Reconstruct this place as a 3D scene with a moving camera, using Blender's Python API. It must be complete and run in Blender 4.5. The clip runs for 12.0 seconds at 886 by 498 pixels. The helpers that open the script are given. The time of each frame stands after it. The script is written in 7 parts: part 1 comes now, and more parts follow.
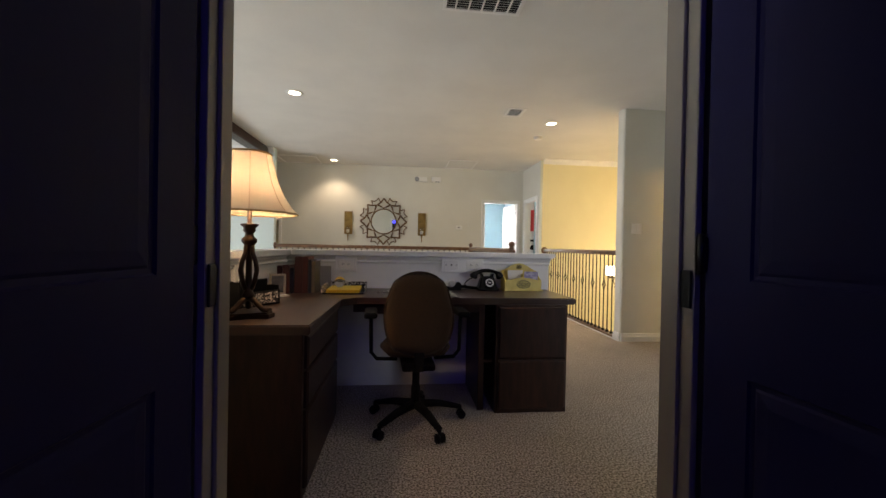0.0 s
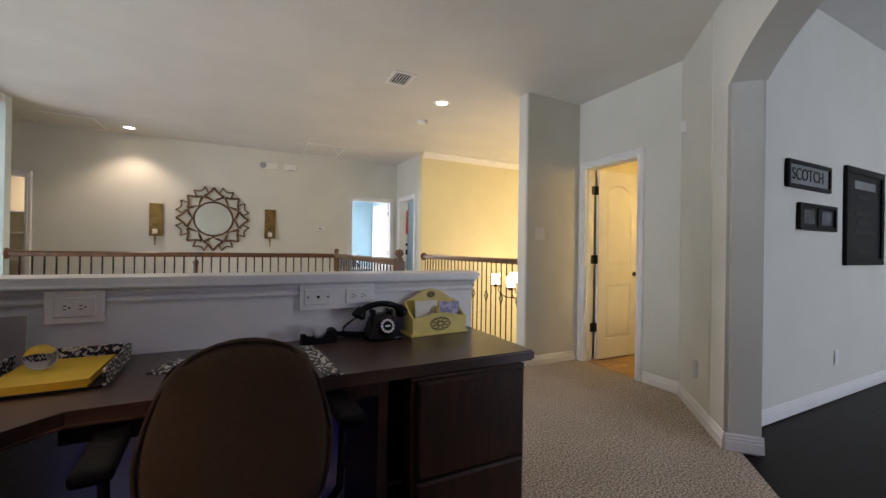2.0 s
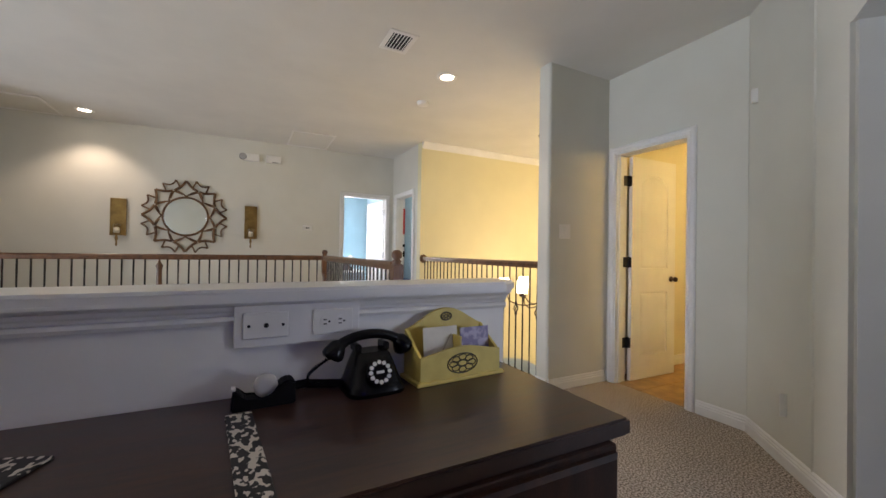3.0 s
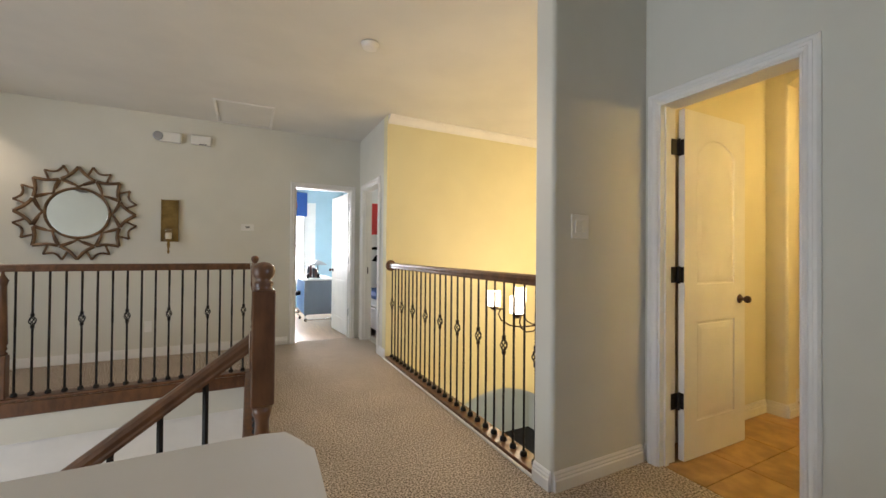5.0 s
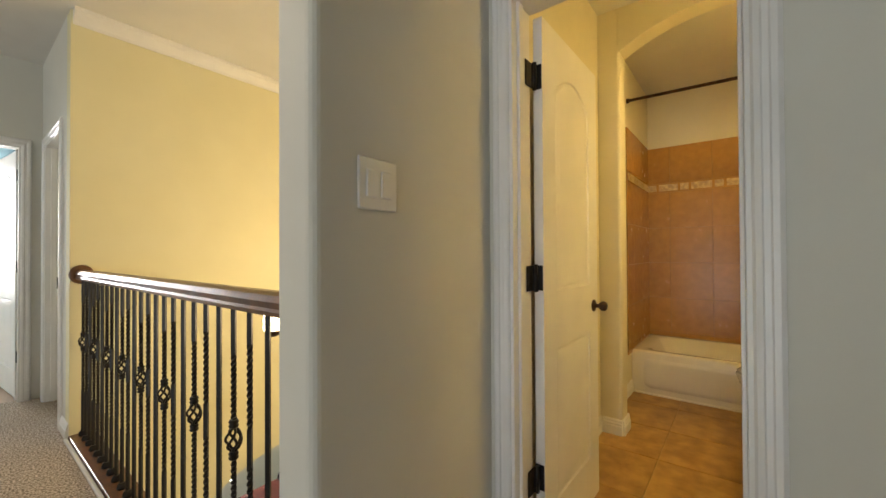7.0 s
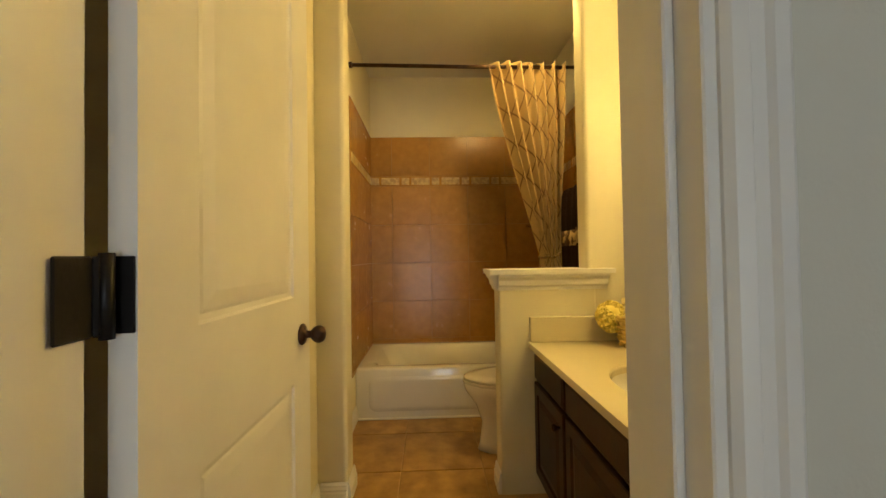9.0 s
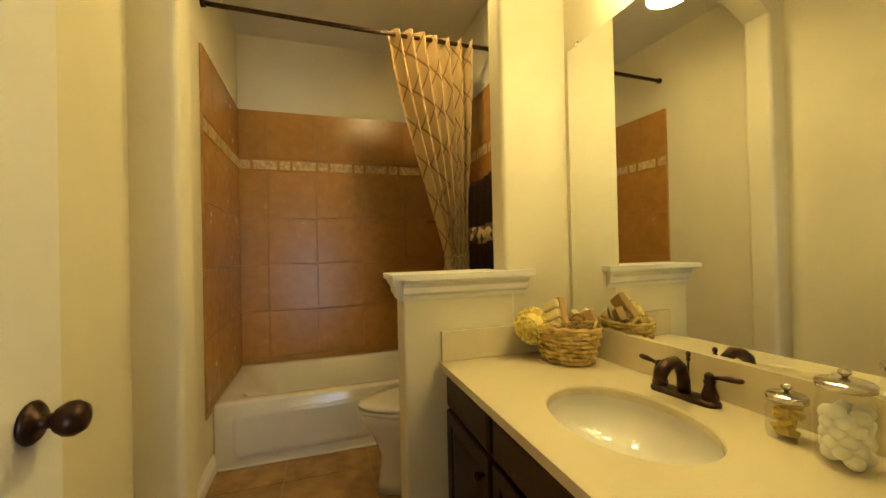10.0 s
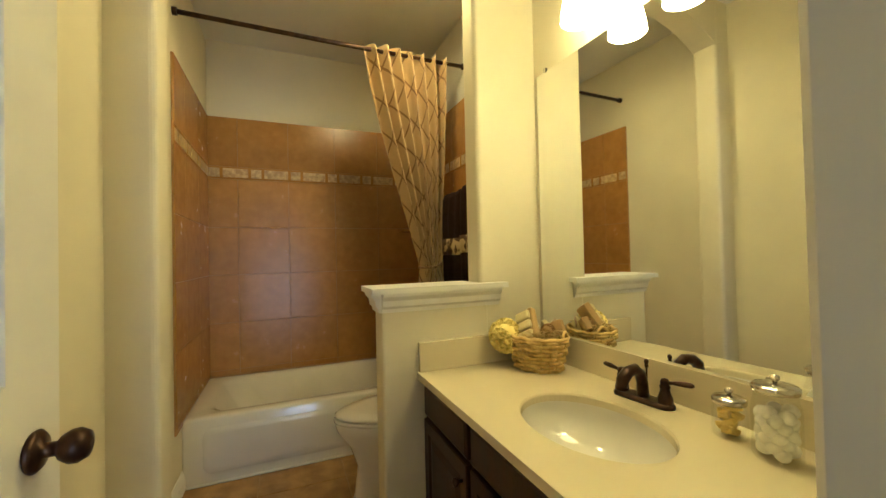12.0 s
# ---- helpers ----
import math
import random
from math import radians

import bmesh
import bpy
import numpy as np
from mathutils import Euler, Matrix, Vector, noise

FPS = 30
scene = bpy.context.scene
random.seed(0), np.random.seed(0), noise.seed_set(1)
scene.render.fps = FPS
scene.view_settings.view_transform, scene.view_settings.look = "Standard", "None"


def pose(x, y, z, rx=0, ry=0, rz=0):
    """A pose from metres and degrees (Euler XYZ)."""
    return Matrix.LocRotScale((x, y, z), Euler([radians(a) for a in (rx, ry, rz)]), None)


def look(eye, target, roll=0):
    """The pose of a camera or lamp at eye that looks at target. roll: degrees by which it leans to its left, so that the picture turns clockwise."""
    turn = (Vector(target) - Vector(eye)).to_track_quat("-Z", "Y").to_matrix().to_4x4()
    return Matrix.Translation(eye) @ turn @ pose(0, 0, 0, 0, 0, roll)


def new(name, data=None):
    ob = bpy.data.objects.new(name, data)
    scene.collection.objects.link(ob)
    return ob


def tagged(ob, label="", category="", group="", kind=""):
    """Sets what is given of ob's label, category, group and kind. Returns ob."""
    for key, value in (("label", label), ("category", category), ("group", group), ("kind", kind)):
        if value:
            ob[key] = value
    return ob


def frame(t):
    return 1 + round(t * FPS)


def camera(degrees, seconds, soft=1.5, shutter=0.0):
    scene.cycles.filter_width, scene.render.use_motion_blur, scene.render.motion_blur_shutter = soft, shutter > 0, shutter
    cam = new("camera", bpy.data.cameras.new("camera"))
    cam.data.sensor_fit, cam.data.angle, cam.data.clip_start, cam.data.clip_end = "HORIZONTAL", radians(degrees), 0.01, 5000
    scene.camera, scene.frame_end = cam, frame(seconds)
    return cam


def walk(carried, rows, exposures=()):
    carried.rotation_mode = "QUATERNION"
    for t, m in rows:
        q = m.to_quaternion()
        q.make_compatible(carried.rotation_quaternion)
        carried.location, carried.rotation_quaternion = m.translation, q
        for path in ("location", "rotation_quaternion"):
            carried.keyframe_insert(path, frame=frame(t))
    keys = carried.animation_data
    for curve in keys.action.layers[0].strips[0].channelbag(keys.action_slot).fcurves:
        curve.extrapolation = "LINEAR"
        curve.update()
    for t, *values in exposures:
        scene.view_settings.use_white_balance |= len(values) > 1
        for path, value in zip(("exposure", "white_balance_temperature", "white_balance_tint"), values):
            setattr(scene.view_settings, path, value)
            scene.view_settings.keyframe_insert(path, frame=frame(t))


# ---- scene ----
cam = camera(98.2, 12.0)
PATH = [
    (0, (0.833, 0.874, 1.086), (1.038, 2.863, 1.071), 1.1),
    (0.5, (0.823, 1.182, 1.097), (1.176, 3.151, 1.09), 1.0),
    (1, (0.856, 1.475, 1.112), (1.43, 3.391, 1.113), 0.7),
    (1.5, (0.895, 1.784, 1.14), (1.688, 3.62, 1.144), 0.7),
    (2, (0.943, 2.098, 1.155), (1.836, 3.888, 1.16), 0.9),
    (2.5, (1.031, 2.405, 1.157), (1.939, 4.186, 1.164), 0.8),
    (3, (1.157, 2.718, 1.143), (2.069, 4.498, 1.16), 0.9),
    (3.2, (1.211, 2.837, 1.155), (2.126, 4.615, 1.169), 0.9),
    (4.8, (1.942, 3.606, 1.19), (2.842, 5.392, 1.214), 0.5),
    (5, (2.029, 3.683, 1.192), (2.928, 5.47, 1.213), 0.5),
    (5.5, (2.267, 3.886, 1.18), (3.215, 5.647, 1.201), 0.4),
    (6, (2.492, 4.091, 1.168), (3.615, 5.746, 1.19), 0.2),
    (6.5, (2.71, 4.295, 1.163), (4.06, 5.77, 1.189), -0.0),
    (7, (2.934, 4.46, 1.172), (4.512, 5.689, 1.192), -0.3),
    (7.5, (3.147, 4.563, 1.163), (4.912, 5.502, 1.184), -0.5),
    (9.3, (3.911, 4.683, 1.115), (5.894, 4.426, 1.142), -1.1),
    (9.5, (3.989, 4.666, 1.122), (5.954, 4.294, 1.138), -1.2),
    (10, (4.17, 4.654, 1.131), (6.074, 4.041, 1.146), -1.3),
    (10.5, (4.297, 4.672, 1.143), (6.163, 3.952, 1.161), -1.2),
    (11, (4.339, 4.689, 1.152), (6.194, 3.94, 1.177), -1.2),
    (11.5, (4.281, 4.715, 1.164), (6.126, 3.944, 1.192), -1.3),
    (12, (4.124, 4.704, 1.171), (5.972, 3.94, 1.204), -1.3),
]
EXPOSURES = [(0.0, 0.38, 7100, 20), (1.0, 0.38, 6900, 20), (2.5, 0.38, 6450, 23), (5.0, 0.31, 6700, 20), (7.5, 0.20, 7050, 15), (9.3, 0.06, 7050, 14), (10.0, 0.11, 6150, 10), (10.5, 0.12, 5700, 9), (12.0, 0.14, 5150, 9)]
walk(cam, [(t, look(eye, target, roll)) for t, eye, target, roll in PATH], EXPOSURES)

# ---- world and lights ----
CE = 2.745      # ceiling of the upper floor
LOW = -3.05     # floor of the storey below
world = bpy.data.worlds.new("sky")
scene.world = world
world.use_nodes = True
wn = world.node_tree
sky = wn.nodes.new("ShaderNodeTexSky")
sky.sky_type, sky.sun_disc = "NISHITA", False
sky.sun_elevation, sky.sun_rotation = radians(50), radians(200)
wn.links.new(sky.outputs[0], wn.nodes["Background"].inputs[0])
wn.nodes["Background"].inputs[1].default_value = 0.12
scene.view_settings.exposure = 0.0

WARM = (1.0, 0.77, 0.38)
SOFT = (1.0, 0.84, 0.62)
DAY = (0.74, 0.88, 1.0)


def lamp(name, kind, m, watts, colour, size=0.1, size_y=0.0, spot=90.0):
    data = bpy.data.lights.new(name, kind)
    data.energy, data.color = watts, colour
    if kind == "AREA":
        data.size = size
        if size_y:
            data.shape, data.size_y = "RECTANGLE", size_y
    else:
        data.shadow_soft_size = size
    if kind == "SPOT":
        data.spot_size, data.spot_blend = radians(spot), 0.6
    ob = new(name, data)
    ob.matrix_world = m
    return ob


# daylight: the tall windows of the great room, the study and the bedrooms
lamp("window_light", "AREA", look((-6.9, 4.4, 0.0), (0, 5.0, 0.4)), 345, DAY, 4.2, 4.8)
lamp("window_light", "AREA", look((-4.2, 2.0, 0.0), (-3.2, 7.8, 0.4)), 55, DAY, 4.0, 4.4)
lamp("window_light", "AREA", look((5.9, -1.9, 1.35), (3.6, 3.4, 1.0)), 165, (0.70, 0.84, 1.0), 2.8, 1.7)
lamp("window_light", "AREA", look((2.75, 12.3, 1.5), (2.75, 9, 0.6)), 130, (0.95, 0.98, 1.0), 1.1, 1.5)
lamp("window_light", "AREA", look((6.9, 9.6, 1.5), (4, 8.8, 1.2)), 70, (0.95, 0.98, 1.0), 1.2, 1.4)
# lamps
# the fourth can is unseen, added as a fill for the desk side
CANS = ((-0.39, 5.26, 22), (-0.56, 8.63, 26), (2.76, 5.82, 22), (2.50, 2.75, 4))
for x, y, w in CANS:
    lamp("can_light", "SPOT", look((x, y, CE - 0.03), (x, y, 0)), w, SOFT, 0.05, spot=115)
lamp("media_glow", "AREA", look((1.0, -1.2, 2.3), (1.0, 1.5, 1.0)), 4.6, (0.06, 0.07, 1.0), 1.6, 0.4)

# ---- materials ----


def nodes_of(name):
    m = bpy.data.materials.new(name)
    m.use_nodes = True
    return m, m.node_tree, m.node_tree.nodes["Principled BSDF"]


def surface(name, base, rough=0.5, metal=0.0, other=None, scale=6.0, detail=6.0, sharp=(0.35, 0.65), bump=0.0,
            bump_scale=60.0, stretch=(1, 1, 1), coat=0.0, sheen=0.0, rough_var=0.08, spec=0.5, island=0.0, patch=0.0):
    """Two colours mixed by noise at two sizes, with relief and uneven gloss."""
    m, t, b = nodes_of(name)
    n, link = t.nodes, t.links.new
    co = n.new("ShaderNodeTexCoord")
    mp = n.new("ShaderNodeMapping")
    mp.inputs["Scale"].default_value = stretch
    link(co.outputs["Object"], mp.inputs[0])
    if island:
        far = n.new("ShaderNodeObjectInfo")
        shift = n.new("ShaderNodeVectorMath")
        shift.operation = "SCALE"
        shift.inputs[0].default_value = (37.0, 21.0, 53.0)
        link(far.outputs["Random"], shift.inputs["Scale"])
        link(shift.outputs[0], mp.inputs["Location"])
    big = n.new("ShaderNodeTexNoise")
    big.inputs["Scale"].default_value, big.inputs["Detail"].default_value = scale, detail
    link(mp.outputs[0], big.inputs["Vector"])
    ramp = n.new("ShaderNodeValToRGB")
    ramp.color_ramp.elements[0].position, ramp.color_ramp.elements[1].position = sharp
    o = other or tuple(c * 0.93 for c in base)
    ramp.color_ramp.elements[0].color, ramp.color_ramp.elements[1].color = (*o, 1), (*base, 1)
    link(big.outputs[0], ramp.inputs[0])
    colour = ramp.outputs[0]
    if patch:
        wide = n.new("ShaderNodeTexNoise")
        wide.inputs["Scale"].default_value, wide.inputs["Detail"].default_value = 2.2, 3
        link(co.outputs["Object"], wide.inputs["Vector"])
        pr = n.new("ShaderNodeMapRange")
        pr.inputs[1].default_value, pr.inputs[2].default_value = 0.35, 0.65
        pr.inputs[3].default_value, pr.inputs[4].default_value = 1 - patch, 1 + patch
        link(wide.outputs[0], pr.inputs[0])
        hv = n.new("ShaderNodeHueSaturation")
        link(pr.outputs[0], hv.inputs["Value"])
        link(colour, hv.inputs["Color"])
        colour = hv.outputs[0]
    if island:
        info = n.new("ShaderNodeObjectInfo")
        hsv = n.new("ShaderNodeHueSaturation")
        mr = n.new("ShaderNodeMapRange")
        mr.inputs[3].default_value, mr.inputs[4].default_value = 1 - island, 1 + island
        link(info.outputs["Random"], mr.inputs[0])
        link(mr.outputs[0], hsv.inputs["Value"])
        link(colour, hsv.inputs["Color"])
        colour = hsv.outputs[0]
    link(colour, b.inputs["Base Color"])
    rr = n.new("ShaderNodeMapRange")
    rr.inputs[3].default_value, rr.inputs[4].default_value = max(rough - rough_var, 0.02), min(rough + rough_var, 1)
    link(big.outputs[0], rr.inputs[0])
    link(rr.outputs[0], b.inputs["Roughness"])
    b.inputs["Metallic"].default_value = metal
    b.inputs["Specular IOR Level"].default_value = spec
    b.inputs["Coat Weight"].default_value = coat
    b.inputs["Sheen Weight"].default_value = sheen
    if bump:
        fine = n.new("ShaderNodeTexNoise")
        fine.inputs["Scale"].default_value, fine.inputs["Detail"].default_value = bump_scale, 4
        link(mp.outputs[0], fine.inputs["Vector"])
        bp = n.new("ShaderNodeBump")
        bp.inputs["Strength"].default_value, bp.inputs["Distance"].default_value = bump, 0.01
        link(fine.outputs[0], bp.inputs["Height"])
        link(bp.outputs[0], b.inputs["Normal"])
    return m


def glow(name, colour, strength, base=(0.8, 0.8, 0.8)):
    m, t, b = nodes_of(name)
    b.inputs["Base Color"].default_value = (*base, 1)
    b.inputs["Emission Color"].default_value, b.inputs["Emission Strength"].default_value = (*colour, 1), strength
    return m


def glass(name, tint=(1, 1, 1), rough=0.0):
    m, t, b = nodes_of(name)
    b.inputs["Base Color"].default_value = (*tint, 1)
    b.inputs["Transmission Weight"].default_value, b.inputs["Roughness"].default_value = 1, rough
    b.inputs["IOR"].default_value = 1.45
    return m


WALL = surface("wall_paint", (0.66, 0.64, 0.56), 0.85, other=(0.63, 0.61, 0.53), scale=2.5, bump=0.07, bump_scale=190)
# foyer walls: the yellow of the warm lamplight is put into the colour
FOYER_WALL = surface("foyer_lamplit", (0.74, 0.68, 0.44), 0.85, other=(0.71, 0.65, 0.415), scale=2.5, bump=0.07, bump_scale=190)
GREEN_WALL = surface("great_room_paint", (0.60, 0.68, 0.64), 0.85, scale=2.5, bump=0.07, bump_scale=190)
BATH_WALL = surface("bath_paint", (0.74, 0.68, 0.51), 0.8, scale=2.5, bump=0.06, bump_scale=190)
CEIL = surface("ceiling_paint", (0.72, 0.70, 0.65), 0.92, scale=2, bump=0.10, bump_scale=150)
TRIM = surface("white_trim", (0.80, 0.78, 0.74), 0.38, scale=5, bump=0.04, bump_scale=40)
CARPET = surface("carpet", (0.71, 0.61, 0.495), 1.0, other=(0.17, 0.125, 0.088), scale=102, detail=10, sharp=(0.40, 0.60), bump=0.9,
                 bump_scale=190, sheen=0.1, spec=0.1, patch=0.07)
DARK_FLOOR = surface("dark_floor", (0.016, 0.011, 0.009), 0.45, other=(0.008, 0.006, 0.005), scale=3, stretch=(1, 9, 1), bump=0.1, spec=0.14,
                     island=0.25)
BLUE_WALL = surface("blue_bedroom_paint", (0.40, 0.58, 0.66), 0.85, scale=2.5, bump=0.06, bump_scale=190)
OAK_FLOOR = surface("oak_floor", (0.48, 0.34, 0.22), 0.35, other=(0.36, 0.24, 0.15), scale=3, stretch=(9, 1, 1))
BLACK = surface("black_iron", (0.018, 0.016, 0.015), 0.42, 0.6, scale=30, bump=0.12)
BRONZE = surface("oiled_bronze", (0.085, 0.046, 0.030), 0.34, 0.85, other=(0.03, 0.018, 0.014), scale=25, bump=0.05)
OAK = surface("stained_oak", (0.16, 0.066, 0.025), 0.33, other=(0.085, 0.034, 0.013), scale=10, stretch=(2.2, 2.2, 0.8), bump=0.05, coat=0.25)
ESPRESSO = surface("espresso_wood", (0.042, 0.015, 0.008), 0.40, other=(0.018, 0.008, 0.005), scale=7, stretch=(5, 5, 1), bump=0.08,
                   spec=0.3)
DESKTOP = surface("desk_top_wood", (0.072, 0.032, 0.018), 0.34, other=(0.034, 0.018, 0.012), scale=5, stretch=(1, 12, 1), bump=0.05,
                  coat=0.2)

# ---- helpers ----


def box(bm, x0, y0, z0, x1, y1, z1, r=0.0, seg=2, vertical=False):
    """A box; r rounds all its edges, or its upright ones alone."""
    vs = [bm.verts.new(p) for p in ((x0, y0, z0), (x1, y0, z0), (x1, y1, z0), (x0, y1, z0), (x0, y0, z1), (x1, y0, z1), (x1, y1, z1), (x0, y1, z1))]
    fs = [bm.faces.new([vs[i] for i in q]) for q in ((3, 2, 1, 0), (4, 5, 6, 7), (0, 1, 5, 4), (1, 2, 6, 5), (2, 3, 7, 6), (3, 0, 4, 7))]
    if r:
        es = {e for f in fs for e in f.edges}
        if vertical:
            es = {e for e in es if abs(e.verts[0].co.z - e.verts[1].co.z) > 1e-4}
        bmesh.ops.bevel(bm, geom=list(es), offset=r, segments=seg, affect="EDGES", profile=0.5)
    return bm


def prism(bm, pts, z0, z1):
    """An upright prism over a plan outline (anticlockwise)."""
    a = [bm.verts.new((x, y, z0)) for x, y in pts]
    b = [bm.verts.new((x, y, z1)) for x, y in pts]
    n = len(pts)
    bm.faces.new(a[::-1]), bm.faces.new(b)
    for i in range(n):
        bm.faces.new((a[i], a[(i + 1) % n], b[(i + 1) % n], b[i]))
    return bm


def lathe(bm, prof, n=24, at=(0, 0, 0), sx=1.0, sy=1.0, caps=True):
    """A turned shape: prof is (radius, height) from the bottom up."""
    rings = [[bm.verts.new((at[0] + sx * r * math.cos(2 * math.pi * i / n), at[1] + sy * r * math.sin(2 * math.pi * i / n), at[2] + z))
              for i in range(n)] for r, z in prof]
    for a, b in zip(rings, rings[1:]):
        for i in range(n):
            bm.faces.new((a[i], a[(i + 1) % n], b[(i + 1) % n], b[i])).smooth = True
    if caps:
        bm.faces.new(rings[0][::-1]), bm.faces.new(rings[-1])
    return bm


def tube(bm, pts, r, n=8, caps=True, flat=1.0):
    """A rod of radius r (a number or one for each point) along a line of points."""
    pts = [Vector(p) for p in pts]
    rad = r if isinstance(r, (list, tuple)) else [r] * len(pts)
    rings, up = [], None
    for i, p in enumerate(pts):
        d = (pts[min(i + 1, len(pts) - 1)] - pts[max(i - 1, 0)]).normalized()
        if up is None:
            up = Vector((0, 0, 1)) if abs(d.z) < 0.9 else Vector((1, 0, 0))
        side = d.cross(up).normalized()
        up = side.cross(d).normalized()
        rings.append([bm.verts.new(p + rad[i] * (math.cos(2 * math.pi * k / n) * side + flat * math.sin(2 * math.pi * k / n) * up)) for k in range(n)])
    for a, b in zip(rings, rings[1:]):
        for k in range(n):
            bm.faces.new((a[k], a[(k + 1) % n], b[(k + 1) % n], b[k])).smooth = True
    if caps:
        bm.faces.new(rings[0][::-1]), bm.faces.new(rings[-1])
    return bm


def sweep(bm, prof, a, b, out):
    """A moulding: prof is (out, up) from the line a-b; out is the way in which it stands off."""
    a, b, out = Vector(a), Vector(b), Vector(out)
    p = [bm.verts.new(a + out * u + Vector((0, 0, v))) for u, v in prof]
    q = [bm.verts.new(b + out * u + Vector((0, 0, v))) for u, v in prof]
    n = len(prof)
    for i in range(n):
        bm.faces.new((p[i], p[(i + 1) % n], q[(i + 1) % n], q[i]))
    bm.faces.new(p[::-1]), bm.faces.new(q)
    return bm


def turn(bm, m, since=0):
    """Moves the vertices made since that count."""
    bm.verts.ensure_lookup_table()
    bmesh.ops.transform(bm, matrix=m, verts=bm.verts[since:])
    return bm


def link_mesh(name, bm, material):
    bmesh.ops.recalc_face_normals(bm, faces=bm.faces)
    me = bpy.data.meshes.new(name)
    bm.to_mesh(me)
    bm.free()
    for m in material if isinstance(material, (list, tuple)) else (material,):
        me.materials.append(m)
    return new(name, me)


def part(name, bm, material, parent, label=""):
    """One mesh under a thing or a part; its coordinates are the thing's own."""
    ob = link_mesh(name, bm, material)
    ob.parent = parent
    return tagged(ob, label=label)


def thing(name, label, category, at=(0, 0, 0), rz=0.0, group=""):
    ob = new(name)
    ob.empty_display_size = 0.1
    ob.matrix_world = pose(*at, 0, 0, rz)
    return tagged(ob, label, category, group)


def single(name, bm, material, label, category, at=(0, 0, 0), rz=0.0, group=""):
    ob = link_mesh(name, bm, material)
    ob.matrix_world = pose(*at, 0, 0, rz)
    return tagged(ob, label, category, group)


def structure(name, bm, material, label=""):
    return tagged(link_mesh(name, bm, material), label=label, kind="structure")


def B():
    return bmesh.new()


def smooth(ob):
    for p in ob.data.polygons:
        p.use_smooth = True
    return ob


# ---- structure ----
XW, XE = -7.0, 8.2
# floors
carpet_plan = [(-0.27, 1.86), (2.06, 1.86), (3.53, 3.33), (4.08, 3.95), (4.13, 4.0), (4.13, 5.2), (3.52, 5.3), (3.52, 7.9), (3.47, 9.09), (-2.6, 9.09),
               (-2.6, 7.86), (2.02, 7.86), (2.02, 4.07), (-0.27, 4.07)]
structure("floor", prism(B(), carpet_plan, -0.02, 0.0), CARPET, "speckled beige and brown cut-pile carpet")
structure("floor_slab", prism(B(), [(x, y) for x, y in carpet_plan], -0.32, -0.024), WALL)
structure("floor_bath", box(B(), 4.13, 3.5, -0.32, 7.4, 5.25, -0.022), WALL)
structure("floor_low", box(B(), XW, -2.0, LOW - 0.1, XE, 9.0, LOW), OAK_FLOOR, "wooden floor of the storey below")

# walls round the media room's double door
b = B()
box(b, XW, 1.80, LOW, 0.36, 1.92, CE)
box(b, 1.625, 1.80, -0.3, 2.12, 1.92, CE)
box(b, 0.36, 1.80, 2.08, 1.625, 1.92, CE)
structure("wall_south", b, WALL)
b = B()
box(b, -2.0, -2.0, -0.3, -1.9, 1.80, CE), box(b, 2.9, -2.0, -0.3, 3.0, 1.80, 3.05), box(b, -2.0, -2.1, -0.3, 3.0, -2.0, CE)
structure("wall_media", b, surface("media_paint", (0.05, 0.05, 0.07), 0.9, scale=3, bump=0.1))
structure("floor_media", box(B(), -2.0, -2.1, -0.3, 2.9, 1.86, -0.002), CARPET)

# half walls round the desk
b = B()
WF, WB, WW, WE = 3.875, 4.000, -0.045, 2.005      # faces of the half wall: desk side, stair side, west wing, free end
box(b, WW - 0.12, WF, -0.3, WE, WB, 1.0)
box(b, WW - 0.12, 1.92, -0.3, WW, WF, 1.0)
structure("wall_half", b, TRIM, "white painted half wall behind the desk")
CAP = [(0, 0), (0.045, 0.004), (0.055, 0.012), (0.055, 0.026), (0.045, 0.036), (0, 0.036)]
MOULD = [(0, -0.075), (0.010, -0.075), (0.012, -0.060), (0.022, -0.050), (0.024, -0.028), (0.038, -0.012), (0.040, 0.0), (0, 0.0)]
COVE = [(0, -0.034), (0.006, -0.034), (0.008, -0.028), (0.014, -0.022), (0.018, -0.012), (0.032, -0.006), (0.036, 0.0), (0, 0.0)]
BEAD = [(0, -0.011), (0.010, -0.010), (0.015, 0.0), (0.010, 0.009), (0, 0.011)]
b = B()
plan = [(WW + 0.045, 1.92), (WW + 0.045, WF - 0.045),
        (WE - 0.020, WF - 0.045), (WE + 0.050, WF + 0.005), (WE + 0.070, WF + 0.030), (WE + 0.073, WB + 0.010), (WE + 0.058, WB + 0.040), (WE + 0.035, WB + 0.045),
        (WW - 0.165, WB + 0.045), (WW - 0.165, 1.92)]
prism(b, plan, 1.004, 1.04)
bmesh.ops.bevel(b, geom=[e for e in b.edges if abs(e.verts[0].co.z - e.verts[1].co.z) < 1e-4], offset=0.008, segments=2, affect="EDGES")
cap_ob = structure("trim_cap", b, TRIM, "white wooden cap on the half wall")
b = B()
sweep(b, COVE, (WW + 0.03, WF, 1.003), (WE, WF, 1.003), (0, -1, 0))
for q0, q1 in ((WW + 0.01, 0.318), (0.482, 1.131), (1.461, WE)):
    sweep(b, BEAD, (q0, WF, 0.955), (q1, WF, 0.955), (0, -1, 0))
sweep(b, BEAD, (WW, 1.92, 0.955), (WW, WF - 0.01, 0.955), (1, 0, 0))
sweep(b, BEAD, (WE, WF, 0.955), (WE, WB, 0.955), (1, 0, 0))
